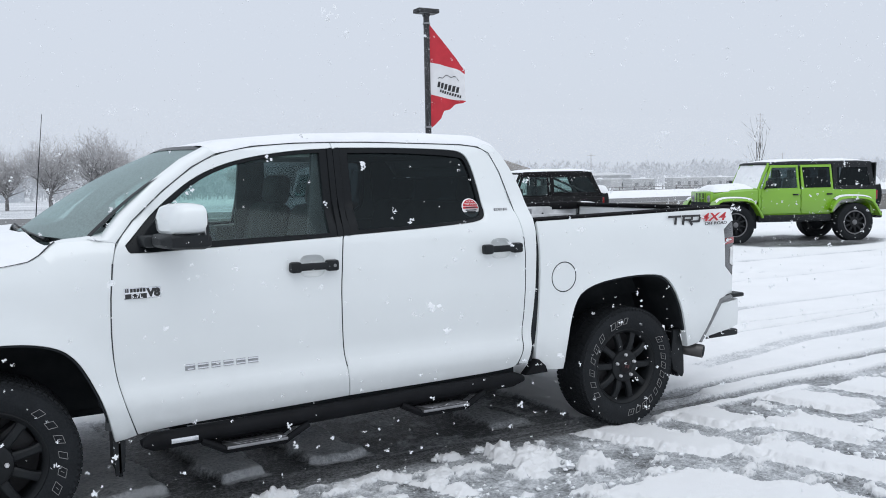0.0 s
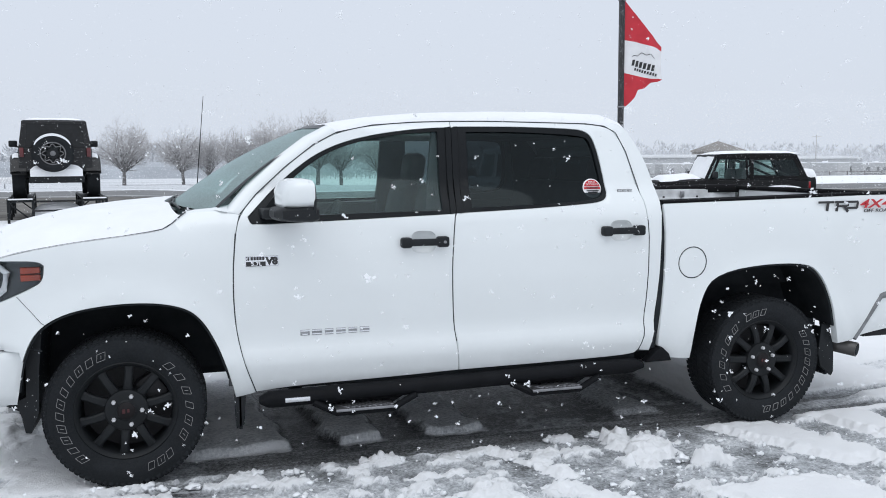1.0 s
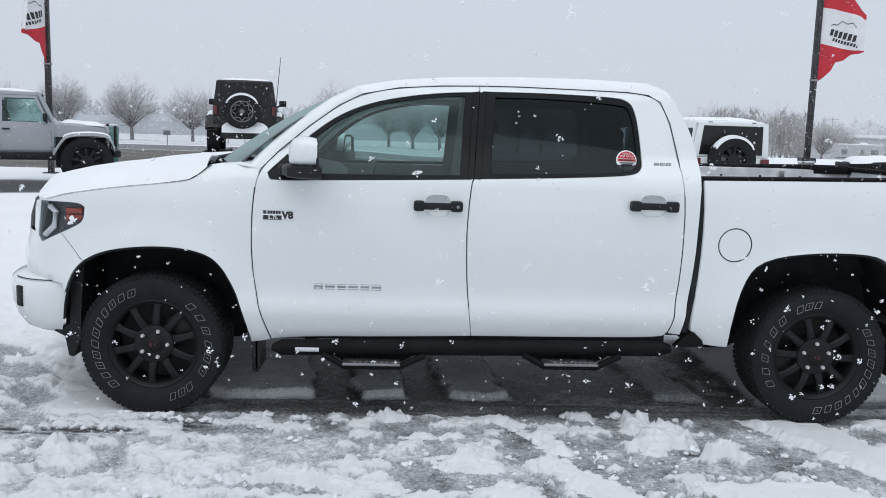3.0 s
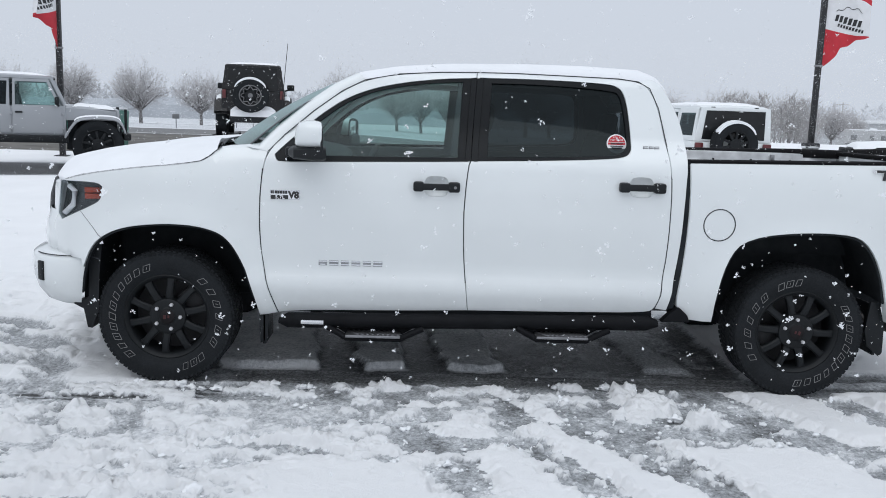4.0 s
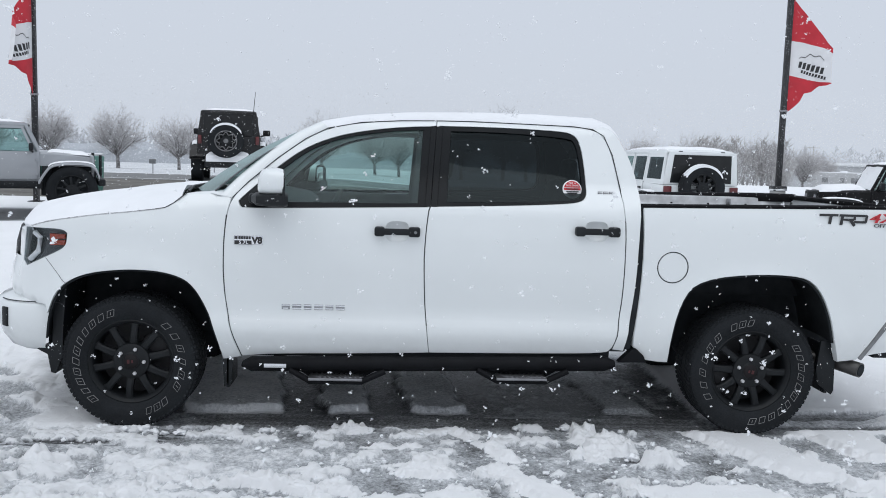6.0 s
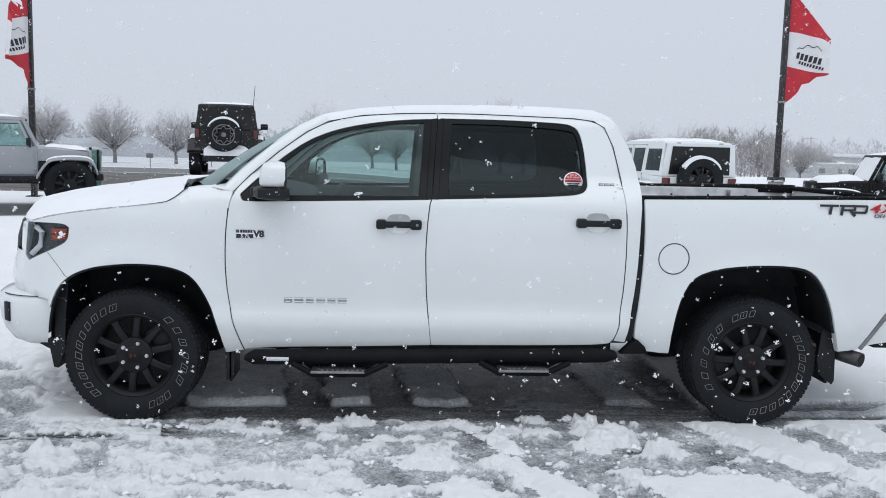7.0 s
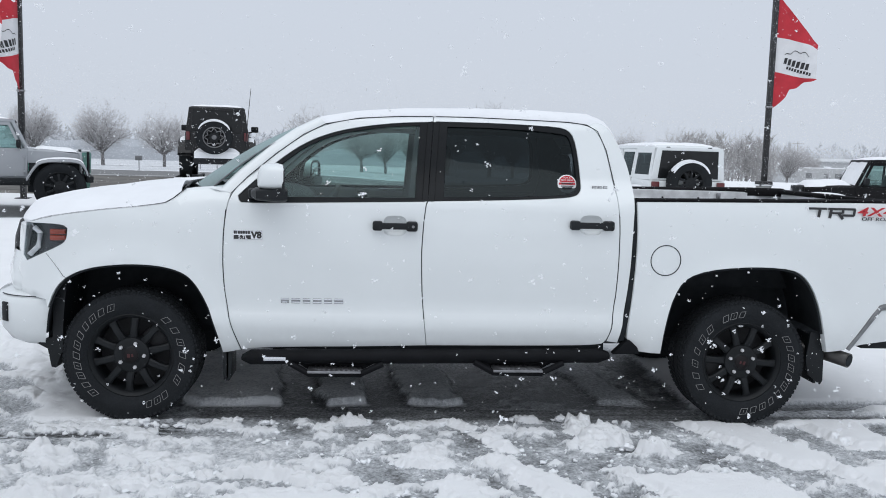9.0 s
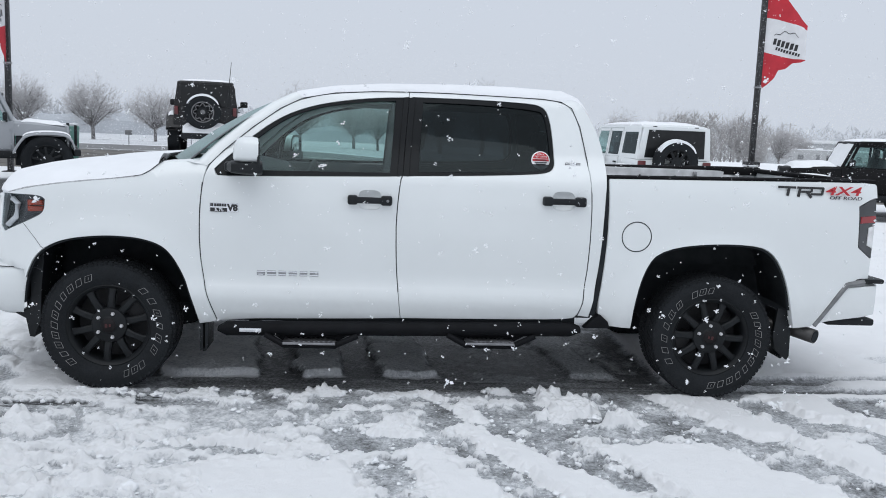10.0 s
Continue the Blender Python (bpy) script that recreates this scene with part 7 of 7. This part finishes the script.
def flag_point(u, z, curl):
    """A point of the cloth: u along the fly, rippled and sagging."""
    y = 0.20 * math.sin(2.2 + 5.0 * u + 0.6 * z) * u * curl + 0.05 * math.sin(11 * u + 2 * z) * u
    return Vector((0.07 + 1.12 * u * (1 - 0.14 * curl), y, z))


def stripe(top, bottom, curl, n=26, rows=10):
    bm = bmesh.new()
    secs = []
    for k in range(n + 1):
        u = k / n
        secs.append([flag_point(u, interp(u, top) + (interp(u, bottom) - interp(u, top)) * j / rows, curl) for j in range(rows + 1)])
    loft(bm, secs)
    r = bmesh.ops.solidify(bm, geom=bm.faces[:], thickness=0.004)
    return bm


def lamp_post(x, y, base, height, turn, curl, label):
    g = gz(x, y)
    post = thing("lamp_post", pose(x, y, g), label, "lamp post", "lamp posts with flags")
    bm = bmesh.new()
    lathe(bm, [(0.001, base - g), (0.17, base - g), (0.19, base - g - 0.03), (0.19, -0.1)], 24, "z")
    part("concrete_base", bm, CONCRETE, post)
    bm = bmesh.new()
    lathe(bm, [(0.20, base - g), (0.20, base - g + 0.012), (0.245, base - g + 0.03), (0.14, base - g + 0.05), (0.001, base - g + 0.055)], 20, "z")
    part("base_snow", bm, SNOW, post)
    bm = bmesh.new()
    box(bm, (0, 0, base - g + 0.06), (0.34, 0.34, 0.13), 0.03)
    part("base_cover", bm, POLEBLACK, post)
    bm = bmesh.new()
    box(bm, (0, 0, (base - g + height) / 2), (0.125, 0.125, height - base + g), 0.012)
    part("pole", bm, POLEBLACK, post, "square black steel pole")
    bm = bmesh.new()
    box(bm, (0.0, 0, height + 0.04), (0.62, 0.36, 0.11), 0.02)
    box(bm, (0.0, 0, height - 0.04), (0.16, 0.16, 0.10), 0.01)
    head = part("lamp_head", bm, POLEBLACK, post, "flat box-shaped lamp head")
    bm = bmesh.new()
    box(bm, (0, 0, height - 0.018), (0.50, 0.28, 0.012))
    part("diffuser", bm, GREYPLASTIC, head)
    return post


def flag(x, y, z, turn, curl, label):
    f = thing("flag", pose(x, y, z, 0, 0, turn), label, "flag", "flags on the lamp posts")
    top = [(0, 0), (0.3, -0.36), (0.6, -0.78), (0.85, -1.05), (1, -1.18)]
    w1 = [(0, -1.02), (0.3, -1.06), (0.6, -1.16), (0.85, -1.22), (1, -1.30)]
    w2 = [(0, -1.86), (0.4, -1.95), (0.7, -2.02), (1, -2.02)]
    low = [(0, -2.78), (0.15, -2.66), (0.3, -2.50), (0.38, -2.30), (0.55, -2.26), (0.68, -2.12), (0.85, -2.10), (1, -2.04)]
    w1 = [(u, min(v, interp(u, top) - 0.005)) for u, v in w1]
    cloth = part("white_panel", stripe(w1, w2, curl), FLAGWHITE, f, "white middle panel with dark marks")
    part("red_stripe", stripe(top, w1, curl), FLAGRED, f, "red upper stripe")
    part("red_stripe", stripe(w2, low, curl), FLAGRED, f, "frayed red lower stripe")
    # the name drawn as plain slanted bars on both faces
    for face in (-1, 1):
        bm = bmesh.new()
        for u0, u1, z0, h in [(0.20 + 0.095 * k, 0.27 + 0.095 * k, -1.52 - 0.03 * k, 0.15) for k in range(6)] + [(0.27 + 0.062 * k, 0.315 + 0.062 * k, -1.73 - 0.02 * k, 0.07) for k in range(9)]:
            lean = 0.18 * h
            q = [flag_point(a, c, curl) + Vector((0, face * 0.007, 0)) for a, c in ((u0 + lean, z0), (u1 + lean, z0), (u1, z0 - h), (u0, z0 - h))]
            vq = [bm.verts.new(p) for p in q]
            bm.faces.new(vq)
        for k in range(12):
            ua, ub = 0.22 + 0.045 * k, 0.22 + 0.045 * (k + 1)
            pk = lambda u: -1.46 + 0.10 * math.sin((u - 0.2) * 5.6) + 0.03 * math.sin(u * 31)
            q = [flag_point(a, c, curl) + Vector((0, face * 0.007, 0)) for a, c in ((ua, pk(ua)), (ub, pk(ub)), (ub, pk(ub) - 0.018), (ua, pk(ua) - 0.018))]
            bm.faces.new([bm.verts.new(p) for p in q])
        part("print", bm, BLACKINK, cloth)
    for zz in (0.0, -2.74):
        bm = bmesh.new()
        lathe(bm, [(0.085, zz - 0.02), (0.10, zz - 0.02), (0.10, zz + 0.02), (0.085, zz + 0.02), (0.085, zz - 0.02)], 16, "z")
        part("clamp", bm, STEEL, f)
    return f


lamp_post(11.1, 16.25, 1.04, 6.05, 0, 1, "black lamp post on a concrete footing carrying a flag")
flag(11.1, 16.25, 5.77, -8, 0.5, "red and white dealer flag blowing from the lamp post")
lamp_post(-7.45, 16.9, 0.14, 6.05 + 0.2, 0, 1, "black lamp post on a concrete footing carrying a flag")
flag(-7.45, 16.9, 5.62, -92, 1.0, "red and white dealer flag blowing from the lamp post")

# ---- trees ----
# haze is put into BARK and TWIG, paled for the far trees
BARK = surface("hazed_bark", (0.20, 0.192, 0.19), 0.9, vary=0.35, scale=2, fine=40)
SAPLING = surface("sapling_bark", (0.09, 0.08, 0.075), 0.9, vary=0.3, scale=4, fine=60)
TWIG = surface("hazed_twigs", (0.48, 0.468, 0.468), 0.9, vary=0.3, scale=2, fine=40)


def tree_meshes(seed, height, spread, depth=6, trunk=0.21, low=0.27, thin=0.0105):
    """A bare tree: trunk and limbs as one mesh, the fine twigs as another."""
    rnd = random.Random(seed)
    limbs, twigs = ([], []), ([], [])

    def seg(store, a, b, ra, rb, n):
        vs, fs = store
        d = (b - a).normalized()
        s = d.cross(Vector((0.3, 0.5, 0.81))).normalized()
        u = s.cross(d)
        o = len(vs)
        if n == 3 and rb <= thin:
            vs.extend((a + ra * s, a - 0.5 * ra * s + 0.87 * ra * u, a - 0.5 * ra * s - 0.87 * ra * u, b))
            fs.extend(((o, o + 1, o + 3), (o + 1, o + 2, o + 3), (o + 2, o, o + 3)))
            return
        for p, r in ((a, ra), (b, rb)):
            for k in range(n):
                t = 2 * math.pi * k / n
                vs.append(p + r * (math.cos(t) * s + math.sin(t) * u))
        for k in range(n):
            fs.append((o + k, o + (k + 1) % n, o + n + (k + 1) % n, o + n + k))

    def grow_limb(a, d, length, r, level):
        store = limbs if level > 2 else twigs
        pieces = 3 if level > 2 else 2
        p = a
        for k in range(pieces):
            d = (d + Vector((rnd.uniform(-1, 1), rnd.uniform(-1, 1), rnd.uniform(-0.4, 0.6))) * 0.14).normalized()
            q = p + d * (length / pieces)
            if height > 6 and level < depth - 2 and ((q.x ** 2 + q.y ** 2) / (0.43 * spread * height) ** 2 + ((q.z - 0.54 * height) / (0.48 * height)) ** 2) > 1 + rnd.uniform(-0.35, 0.10):
                return
            r2 = max(thin, r * (0.84 if level > 2 else 0.72))
            seg(store, p, q, r, r2, 6 if level > 3 else 3)
            if level > 0 and (k > 0 or level < depth):
                for _ in range(rnd.choice((1, 1, 2)) if level < 3 else 2):
                    axis_v = d.cross(Vector((rnd.uniform(-1, 1), rnd.uniform(-1, 1), rnd.uniform(-1, 1)))).normalized()
                    nd = (Matrix.Rotation(radians(rnd.uniform(24, 58)), 3, axis_v) @ d)
                    nd = Vector((nd.x * spread, nd.y * spread, nd.z + 0.11)).normalized()
                    grow_limb(p.lerp(q, rnd.uniform(0.3, 1.0)), nd, length * rnd.uniform(0.60, 0.80), max(thin, r2 * rnd.uniform(0.5, 0.68)), level - 1)
            p, r = q, r2

    base = Vector((0, 0, -0.2))
    fork = Vector((rnd.uniform(-0.1, 0.1), rnd.uniform(-0.1, 0.1), height * low))
    seg(limbs, base, fork, trunk * 1.25, trunk, 8)
    for k in range(13 if height > 6 else 4):
        a = 2 * math.pi * k * 0.382 + rnd.uniform(-0.4, 0.4)
        tilt = rnd.uniform(0.15, 1.05) if k else 0.05
        grow_limb(fork, Vector((math.cos(a) * tilt * spread, math.sin(a) * tilt * spread, 1)).normalized(), height * (0.36 - 0.03 * tilt), trunk * (0.64 - 0.12 * tilt), depth - 2)
    out = []
    for (vs, fs), mat in ((limbs, BARK if height > 6 else SAPLING), (twigs, TWIG if height > 6 else SAPLING)):
        me = bpy.data.meshes.new("tree")
        me.from_pydata([tuple(v) for v in vs], [], fs)
        me.materials.append(mat)
        out.append(me)
    return out


def tree_stats(pair):
    zs = [v.co.z for v in pair[1].vertices]
    xs = [v.co.x for v in pair[1].vertices]
    return max(zs), max(xs) - min(xs)


KINDS = [tree_meshes(s, 9.0, sp, 6, 0.20, 0.17, 0.0165) for s, sp in ((3, 1.10), (8, 1.0), (14, 1.15), (23, 0.92))] + [tree_meshes(31, 5.5, 0.55, 4, 0.05, 0.2, 0.009)]


def tree(x, y, kind, height, turn, label="bare tree standing in a snowy field"):
    pair = KINDS[kind]
    k = height / tree_stats(pair)[0]
    t = thing("tree", pose(x, y, gz(x, y), 0, 0, turn) @ Matrix.Diagonal((k, k, k, 1)), label, "tree", "bare trees beyond the road")
    for nm, me in (("trunk", pair[0]), ("crown", pair[1])):
        o = new(nm, me)
        o.parent = t


for x, y, kind, h, turn in TREES:
    tree(x, y, kind, h if kind == 4 else h * (0.83 if x < -12 else 0.94), turn)

# far woods on the skyline, the mist put into their pale colour
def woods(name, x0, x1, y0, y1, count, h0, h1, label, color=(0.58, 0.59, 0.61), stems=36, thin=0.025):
    rnd = random.Random(4)
    vs, fs = [], []
    for _ in range(count):
        x, y = rnd.uniform(x0, x1), rnd.uniform(y0, y1)
        h = rnd.uniform(h0, h1)
        z0 = gz(x, y) - 0.3
        w = h * rnd.uniform(0.30, 0.45)
        for _ in range(stems):
            a, u = rnd.uniform(0, 6.28), rnd.random()
            rr = w * math.sqrt(rnd.random()) * math.sin(math.pi * min(1, 0.15 + u * 0.85)) 
            p = Vector((x + rr * math.cos(a), y + rr * math.sin(a), z0 + h * (0.12 + 0.88 * u)))
            q = p + Vector((rnd.uniform(-1, 1), rnd.uniform(-1, 1), rnd.uniform(0.2, 1.3))) * h * 0.13
            t = thin * h
            o = len(vs)
            vs += [p + Vector((t, 0, 0)), p - Vector((t, 0, 0)), q, p + Vector((0, t, 0.0))]
            fs += [(o, o + 1, o + 2), (o + 1, o + 3, o + 2), (o + 3, o, o + 2)]
        o = len(vs)
        vs += [Vector((x - 0.15, y, z0)), Vector((x + 0.15, y, z0)), Vector((x, y, z0 + h * 0.8)), Vector((x, y + 0.2, z0))]
        fs += [(o, o + 1, o + 2), (o + 1, o + 3, o + 2), (o + 3, o, o + 2)]
    me = bpy.data.meshes.new(name)
    me.from_pydata([tuple(v) for v in vs], [], fs)
    me.materials.append(surface("misted_twigs", color, 0.95, vary=0.15, scale=0.05, fine=4, bump=0))
    return tagged(new(name, me), label, "woods", kind="stuff")


woods("far_woods", -330, 95, 250, 330, 1600, 6, 10, "leafless woods on the skyline, paled for mist")
woods("far_woods", 95, 430, 225, 300, 850, 7, 11, "leafless woods on the skyline, paled for mist", (0.60, 0.61, 0.63))
woods("roadside_thicket", 37.5, 50.5, 96, 101, 34, 3.6, 6.4, "grey leafless shrubs beside the road", (0.36, 0.35, 0.345), 130, 0.009)



def ridge(x0, x1, y, height, label):
    """A low wooded rise far off, uneven along its crest."""
    vs, fs = [], []
    n = 160
    for k in range(n + 1):
        x = x0 + (x1 - x0) * k / n
        h = height * (0.85 + 0.35 * noise.noise(Vector((x * 0.02, 0, 0))) + 0.14 * noise.noise(Vector((x * 0.13, 3, 0))))
        for dy, f in ((-4, 0.0), (-2.5, 0.7), (0, 0.97), (3, 1.0), (10, 0.9), (20, 0.0)):
            vs.append((x, y + dy, gz(x, y) - 0.3 + h * f + (0.3 * noise.noise(Vector((x * 0.5, dy, 1))) if f else 0)))
    for k in range(n):
        for j in range(5):
            o = k * 6 + j
            fs.append((o, o + 6, o + 7, o + 1))
    me = bpy.data.meshes.new("distant_ridge")
    me.from_pydata(vs, [], fs)
    # the mist before the woods is put into this blue-grey base colour
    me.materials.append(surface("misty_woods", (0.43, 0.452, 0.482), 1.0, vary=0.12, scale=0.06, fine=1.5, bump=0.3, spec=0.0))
    tagged(new("distant_ridge", me), label, "ridge", kind="structure")


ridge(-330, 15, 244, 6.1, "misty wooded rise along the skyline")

# ---- buildings and trailers in the distance ----
SIDING = surface("pale_siding", (0.45, 0.46, 0.47), 0.8, vary=0.08, scale=0.4, fine=6)
TANSIDING = surface("tan_siding", (0.33, 0.31, 0.29), 0.8, vary=0.08, scale=0.4, fine=6)
# haze over the far row is put into the next three greys
HAZYROOF = surface("hazed_roof", (0.60, 0.61, 0.62), 0.9, vary=0.1, scale=0.3, fine=4)
HAZYPANE = surface("hazed_pane", (0.20, 0.205, 0.21), 0.4)
CAMPER = surface("camper_shell", (0.42, 0.425, 0.43), 0.5, vary=0.06, scale=0.5, fine=10)


def shed(x, y, turn, w, d, h, ridge, wall, label, openings=5):
    s = thing("building", pose(x, y, gz(x, y), 0, 0, turn), label, "building")
    bm = bmesh.new()
    box(bm, (0, 0, h / 2 - 0.5), (w, d, h + 1))
    if ridge > 0.2:
        for sx in (-1, 1):
            bm.faces.new([bm.verts.new(p) for p in ((sx * w / 2, -d / 2, h), (sx * w / 2, d / 2, h), (sx * w / 2, 0, h + ridge))])
    part("wall", bm, wall, s)
    bm = bmesh.new()
    secs = [[(sx, -d / 2 - 0.4, h - 0.05), (sx, -d / 2 - 0.4, h + 0.2), (sx, 0, h + ridge + 0.25), (sx, d / 2 + 0.4, h + 0.2), (sx, d / 2 + 0.4, h - 0.05)] for sx in (-w / 2 - 0.4, w / 2 + 0.4)]
    r = loft(bm, secs)
    bm.faces.new(r[0])
    bm.faces.new(r[1])
    part("roof", bm, HAZYROOF if ridge < 1 else wall, s, "pale roof of a far hall")
    for k in range(openings):
        bm = bmesh.new()
        box(bm, (-w / 2 + w * (k + 0.5) / openings, -d / 2 - 0.03, h * 0.45), (w / openings * 0.3, 0.08, h * 0.4), 0.02)
        part("window", bm, DARKPANE, s)
    return s


def camper(x, y, turn, w, label):
    c = thing("camper_trailer", pose(x, y, gz(x, y), 0, 0, turn), label, "camper", "camper trailers in a row")
    bm = bmesh.new()
    slab(bm, [(-w / 2, 0.6), (w / 2 - 0.3, 0.6), (w / 2, 1.3), (w / 2, 2.8), (w / 2 - 0.3, 3.1), (-w / 2, 3.1)], -1.2, 1.2, 0.08)
    part("body", bm, CAMPER, c)
    bm = bmesh.new()
    box(bm, (-0.1, 0, 3.15), (w - 0.5, 2.2, 0.12), 0.04)
    box(bm, (w * 0.15, 0, 3.3), (0.8, 0.7, 0.22), 0.04)
    part("roof_snow", bm, SNOW, c)
    for dx, ww in ((-w * 0.3, 0.9), (w * 0.05, 0.6), (w * 0.3, 1.1)):
        bm = bmesh.new()
        box(bm, (dx, -1.21, 2.05), (ww, 0.06, 0.7), 0.02)
        part("window", bm, HAZYPANE, c)
    bm = bmesh.new()
    box(bm, (0, -1.21, 1.2), (w - 0.6, 0.05, 0.16))
    part("stripe", bm, GREYPLASTIC, c)
    for dx in (-0.5, 0.5):
        bm = bmesh.new()
        lathe(bm, [(0.001, -1.22), (0.32, -1.22), (0.36, -1.15), (0.36, -0.95)], 20)
        part("wheel", moved(bm, dx, 0, 0.36), RUBBER, c)
    return c


for args in SHEDS:
    shed(*args[:7], TANSIDING if args[6] > 1 else SIDING, *args[8:])
for args in CAMPERS:
    camper(*args)


# ---- small things in the distance ----
def utility_pole(x, y, h, cross, label, category="utility pole"):
    p = thing("utility_pole", pose(x, y, gz(x, y)), label, category)
    bm = bmesh.new()
    tube(bm, [(0, 0, -0.3), (0, 0, h)], [0.15, 0.09], 8)
    part("pole", bm, TWIG, p)
    for k in range(cross):
        bm = bmesh.new()
        box(bm, (0, 0, h - 0.4 - k * 1.6), (2.4, 0.12, 0.12))
        part("cross_arm", bm, TWIG, p)


for args in POLES:
    utility_pole(*args)


def sign(x, y, w, h, z, material, label, posts=1):
    s = thing("road_sign", pose(x, y, gz(x, y)), label, "sign")
    bm = bmesh.new()
    box(bm, (0, 0, z), (w, 0.05, h), 0.01)
    part("board", bm, material, s)
    for k in range(posts):
        bm = bmesh.new()
        px = 0 if posts == 1 else (-w * 0.35 + w * 0.7 * k)
        tube(bm, [(px, 0.05, -0.2), (px, 0.05, z)], 0.03 if posts == 1 else 0.05, 6)
        part("post", bm, STEEL, s)


for args in SIGNS:
    sign(*args[:5], GREYPLASTIC if args[2] < 1 else WHITEINK, *args[6:])


def fence(x0, y0, x1, y1, n, label):
    f = thing("rail_fence", pose(0, 0, 0), label, "fence")
    for k in range(n + 1):
        x, y = x0 + (x1 - x0) * k / n, y0 + (y1 - y0) * k / n
        bm = bmesh.new()
        box(bm, (x, y, gz(x, y) + 0.5), (0.12, 0.12, 1.2), 0.01)
        part("post", bm, BARK, f)
    for z in (0.45, 0.95):
        bm = bmesh.new()
        tube(bm, [(x0, y0, gz(x0, y0) + z), (x1, y1, gz(x1, y1) + z)], 0.06, 6)
        part("rail", bm, BARK, f)


for args in FENCES:
    fence(*args)


def crate(x, y, label):
    c = thing("dumpster", pose(x, y, gz(x, y), 0, 0, 4), label, "dumpster")
    green = surface("green_steel", (0.07, 0.25, 0.20), 0.5)
    bm = bmesh.new()
    slab(bm, [(-0.20, 0.08), (0.95, 0.08), (1.0, 1.12), (-0.25, 1.12)], -0.7, 0.7, 0.03)
    part("bin", bm, green, c)
    for k in range(3):
        bm = bmesh.new()
        box(bm, (0.0 + 0.4 * k, -0.73, 0.58), (0.07, 0.06, 0.96), 0.01)
        part("rib", bm, green, c)
    bm = bmesh.new()
    box(bm, (0.37, 0, 1.16), (1.2, 1.4, 0.08), 0.03)
    part("lid_snow", bm, SNOW, c)
    for dx in (-0.30, 1.05):
        bm = bmesh.new()
        box(bm, (dx, -0.72, 0.60), (0.07, 0.07, 1.24), 0.01)
        part("corner_post", bm, BLACKPLASTIC, c)


crate(-8.08, 20.2, "green steel dumpster with snow on its lid")

# ---- falling snow ----
def flake_material():
    m, nt, b = nodes_of("snowflake")
    b.inputs["Base Color"].default_value = (0.92, 0.93, 0.94, 1)
    b.inputs["Roughness"].default_value = 0.9
    out = nt.nodes["Material Output"]
    tr = nt.nodes.new("ShaderNodeBsdfTranslucent")
    tr.inputs["Color"].default_value = (0.92, 0.93, 0.94, 1)
    mix = nt.nodes.new("ShaderNodeMixShader")
    mix.inputs[0].default_value = 0.45
    nt.links.new(b.outputs[0], mix.inputs[1])
    nt.links.new(tr.outputs[0], mix.inputs[2])
    nt.links.new(mix.outputs[0], out.inputs["Surface"])
    return m


FLAKE = flake_material()


def flakes(name, label, pts, sizes, petals, seed):
    """Ragged flakes: a few small tilted leaves each."""
    rng = np.random.default_rng(seed)
    n = len(pts)
    vs = []
    for k in range(petals):
        a = rng.normal(size=(n, 3))
        a /= np.linalg.norm(a, axis=1)[:, None]
        b = np.cross(a, rng.normal(size=(n, 3)))
        b /= np.linalg.norm(b, axis=1)[:, None]
        s = (sizes * rng.uniform(0.55, 1.0, n))[:, None]
        off = rng.normal(size=(n, 3)) * sizes[:, None] * (0.34 if petals > 5 else 0.45 if petals > 1 else 0)
        c = pts + off
        vs.append(np.stack([c - a * s * 0.5, c + b * s * rng.uniform(0.25, 0.5, (n, 1)), c + a * s * 0.5, c - b * s * rng.uniform(0.25, 0.5, (n, 1))], 1).reshape(-1, 3))
    v = np.concatenate(vs)
    me = bpy.data.meshes.new(name)
    me.from_pydata(v.tolist(), [], np.arange(len(v)).reshape(-1, 4).tolist())
    me.materials.append(FLAKE)
    return tagged(new(name, me), label, "snow", kind="stuff")


rng = np.random.default_rng(11)
near = np.stack([rng.uniform(-3.5, 7.0, 4200), rng.uniform(-3.3, 0.0, 4200), rng.uniform(0.05, 3.2, 4200)], 1)
flakes("falling_snow", "large wet snowflakes falling round the truck", near, 0.004 + 0.012 * rng.random(len(near)) ** 2.8, 9, 1)
mid = np.stack([rng.uniform(-14, 28, 21000), rng.uniform(2.2, 24.0, 21000), rng.uniform(0.3, 9, 21000)], 1)
flakes("falling_snow", "snowflakes falling over the car park", mid, 0.010 + 0.018 * rng.random(len(mid)) ** 2, 3, 2)
# far flakes are made oversized so that together they act as haze
NV = 210000
depth = 22 + 105 * rng.random(NV) ** 0.6
veil = np.stack([1.5 + depth * rng.uniform(-0.75, 1.9, NV), -5 + depth, -2.5 + rng.random(NV) * (3 + depth * 0.10)], 1)
flakes("falling_snow", "dense falling snow over the fields beyond", veil, 0.050 + 0.0004 * (depth - 22), 1, 3)
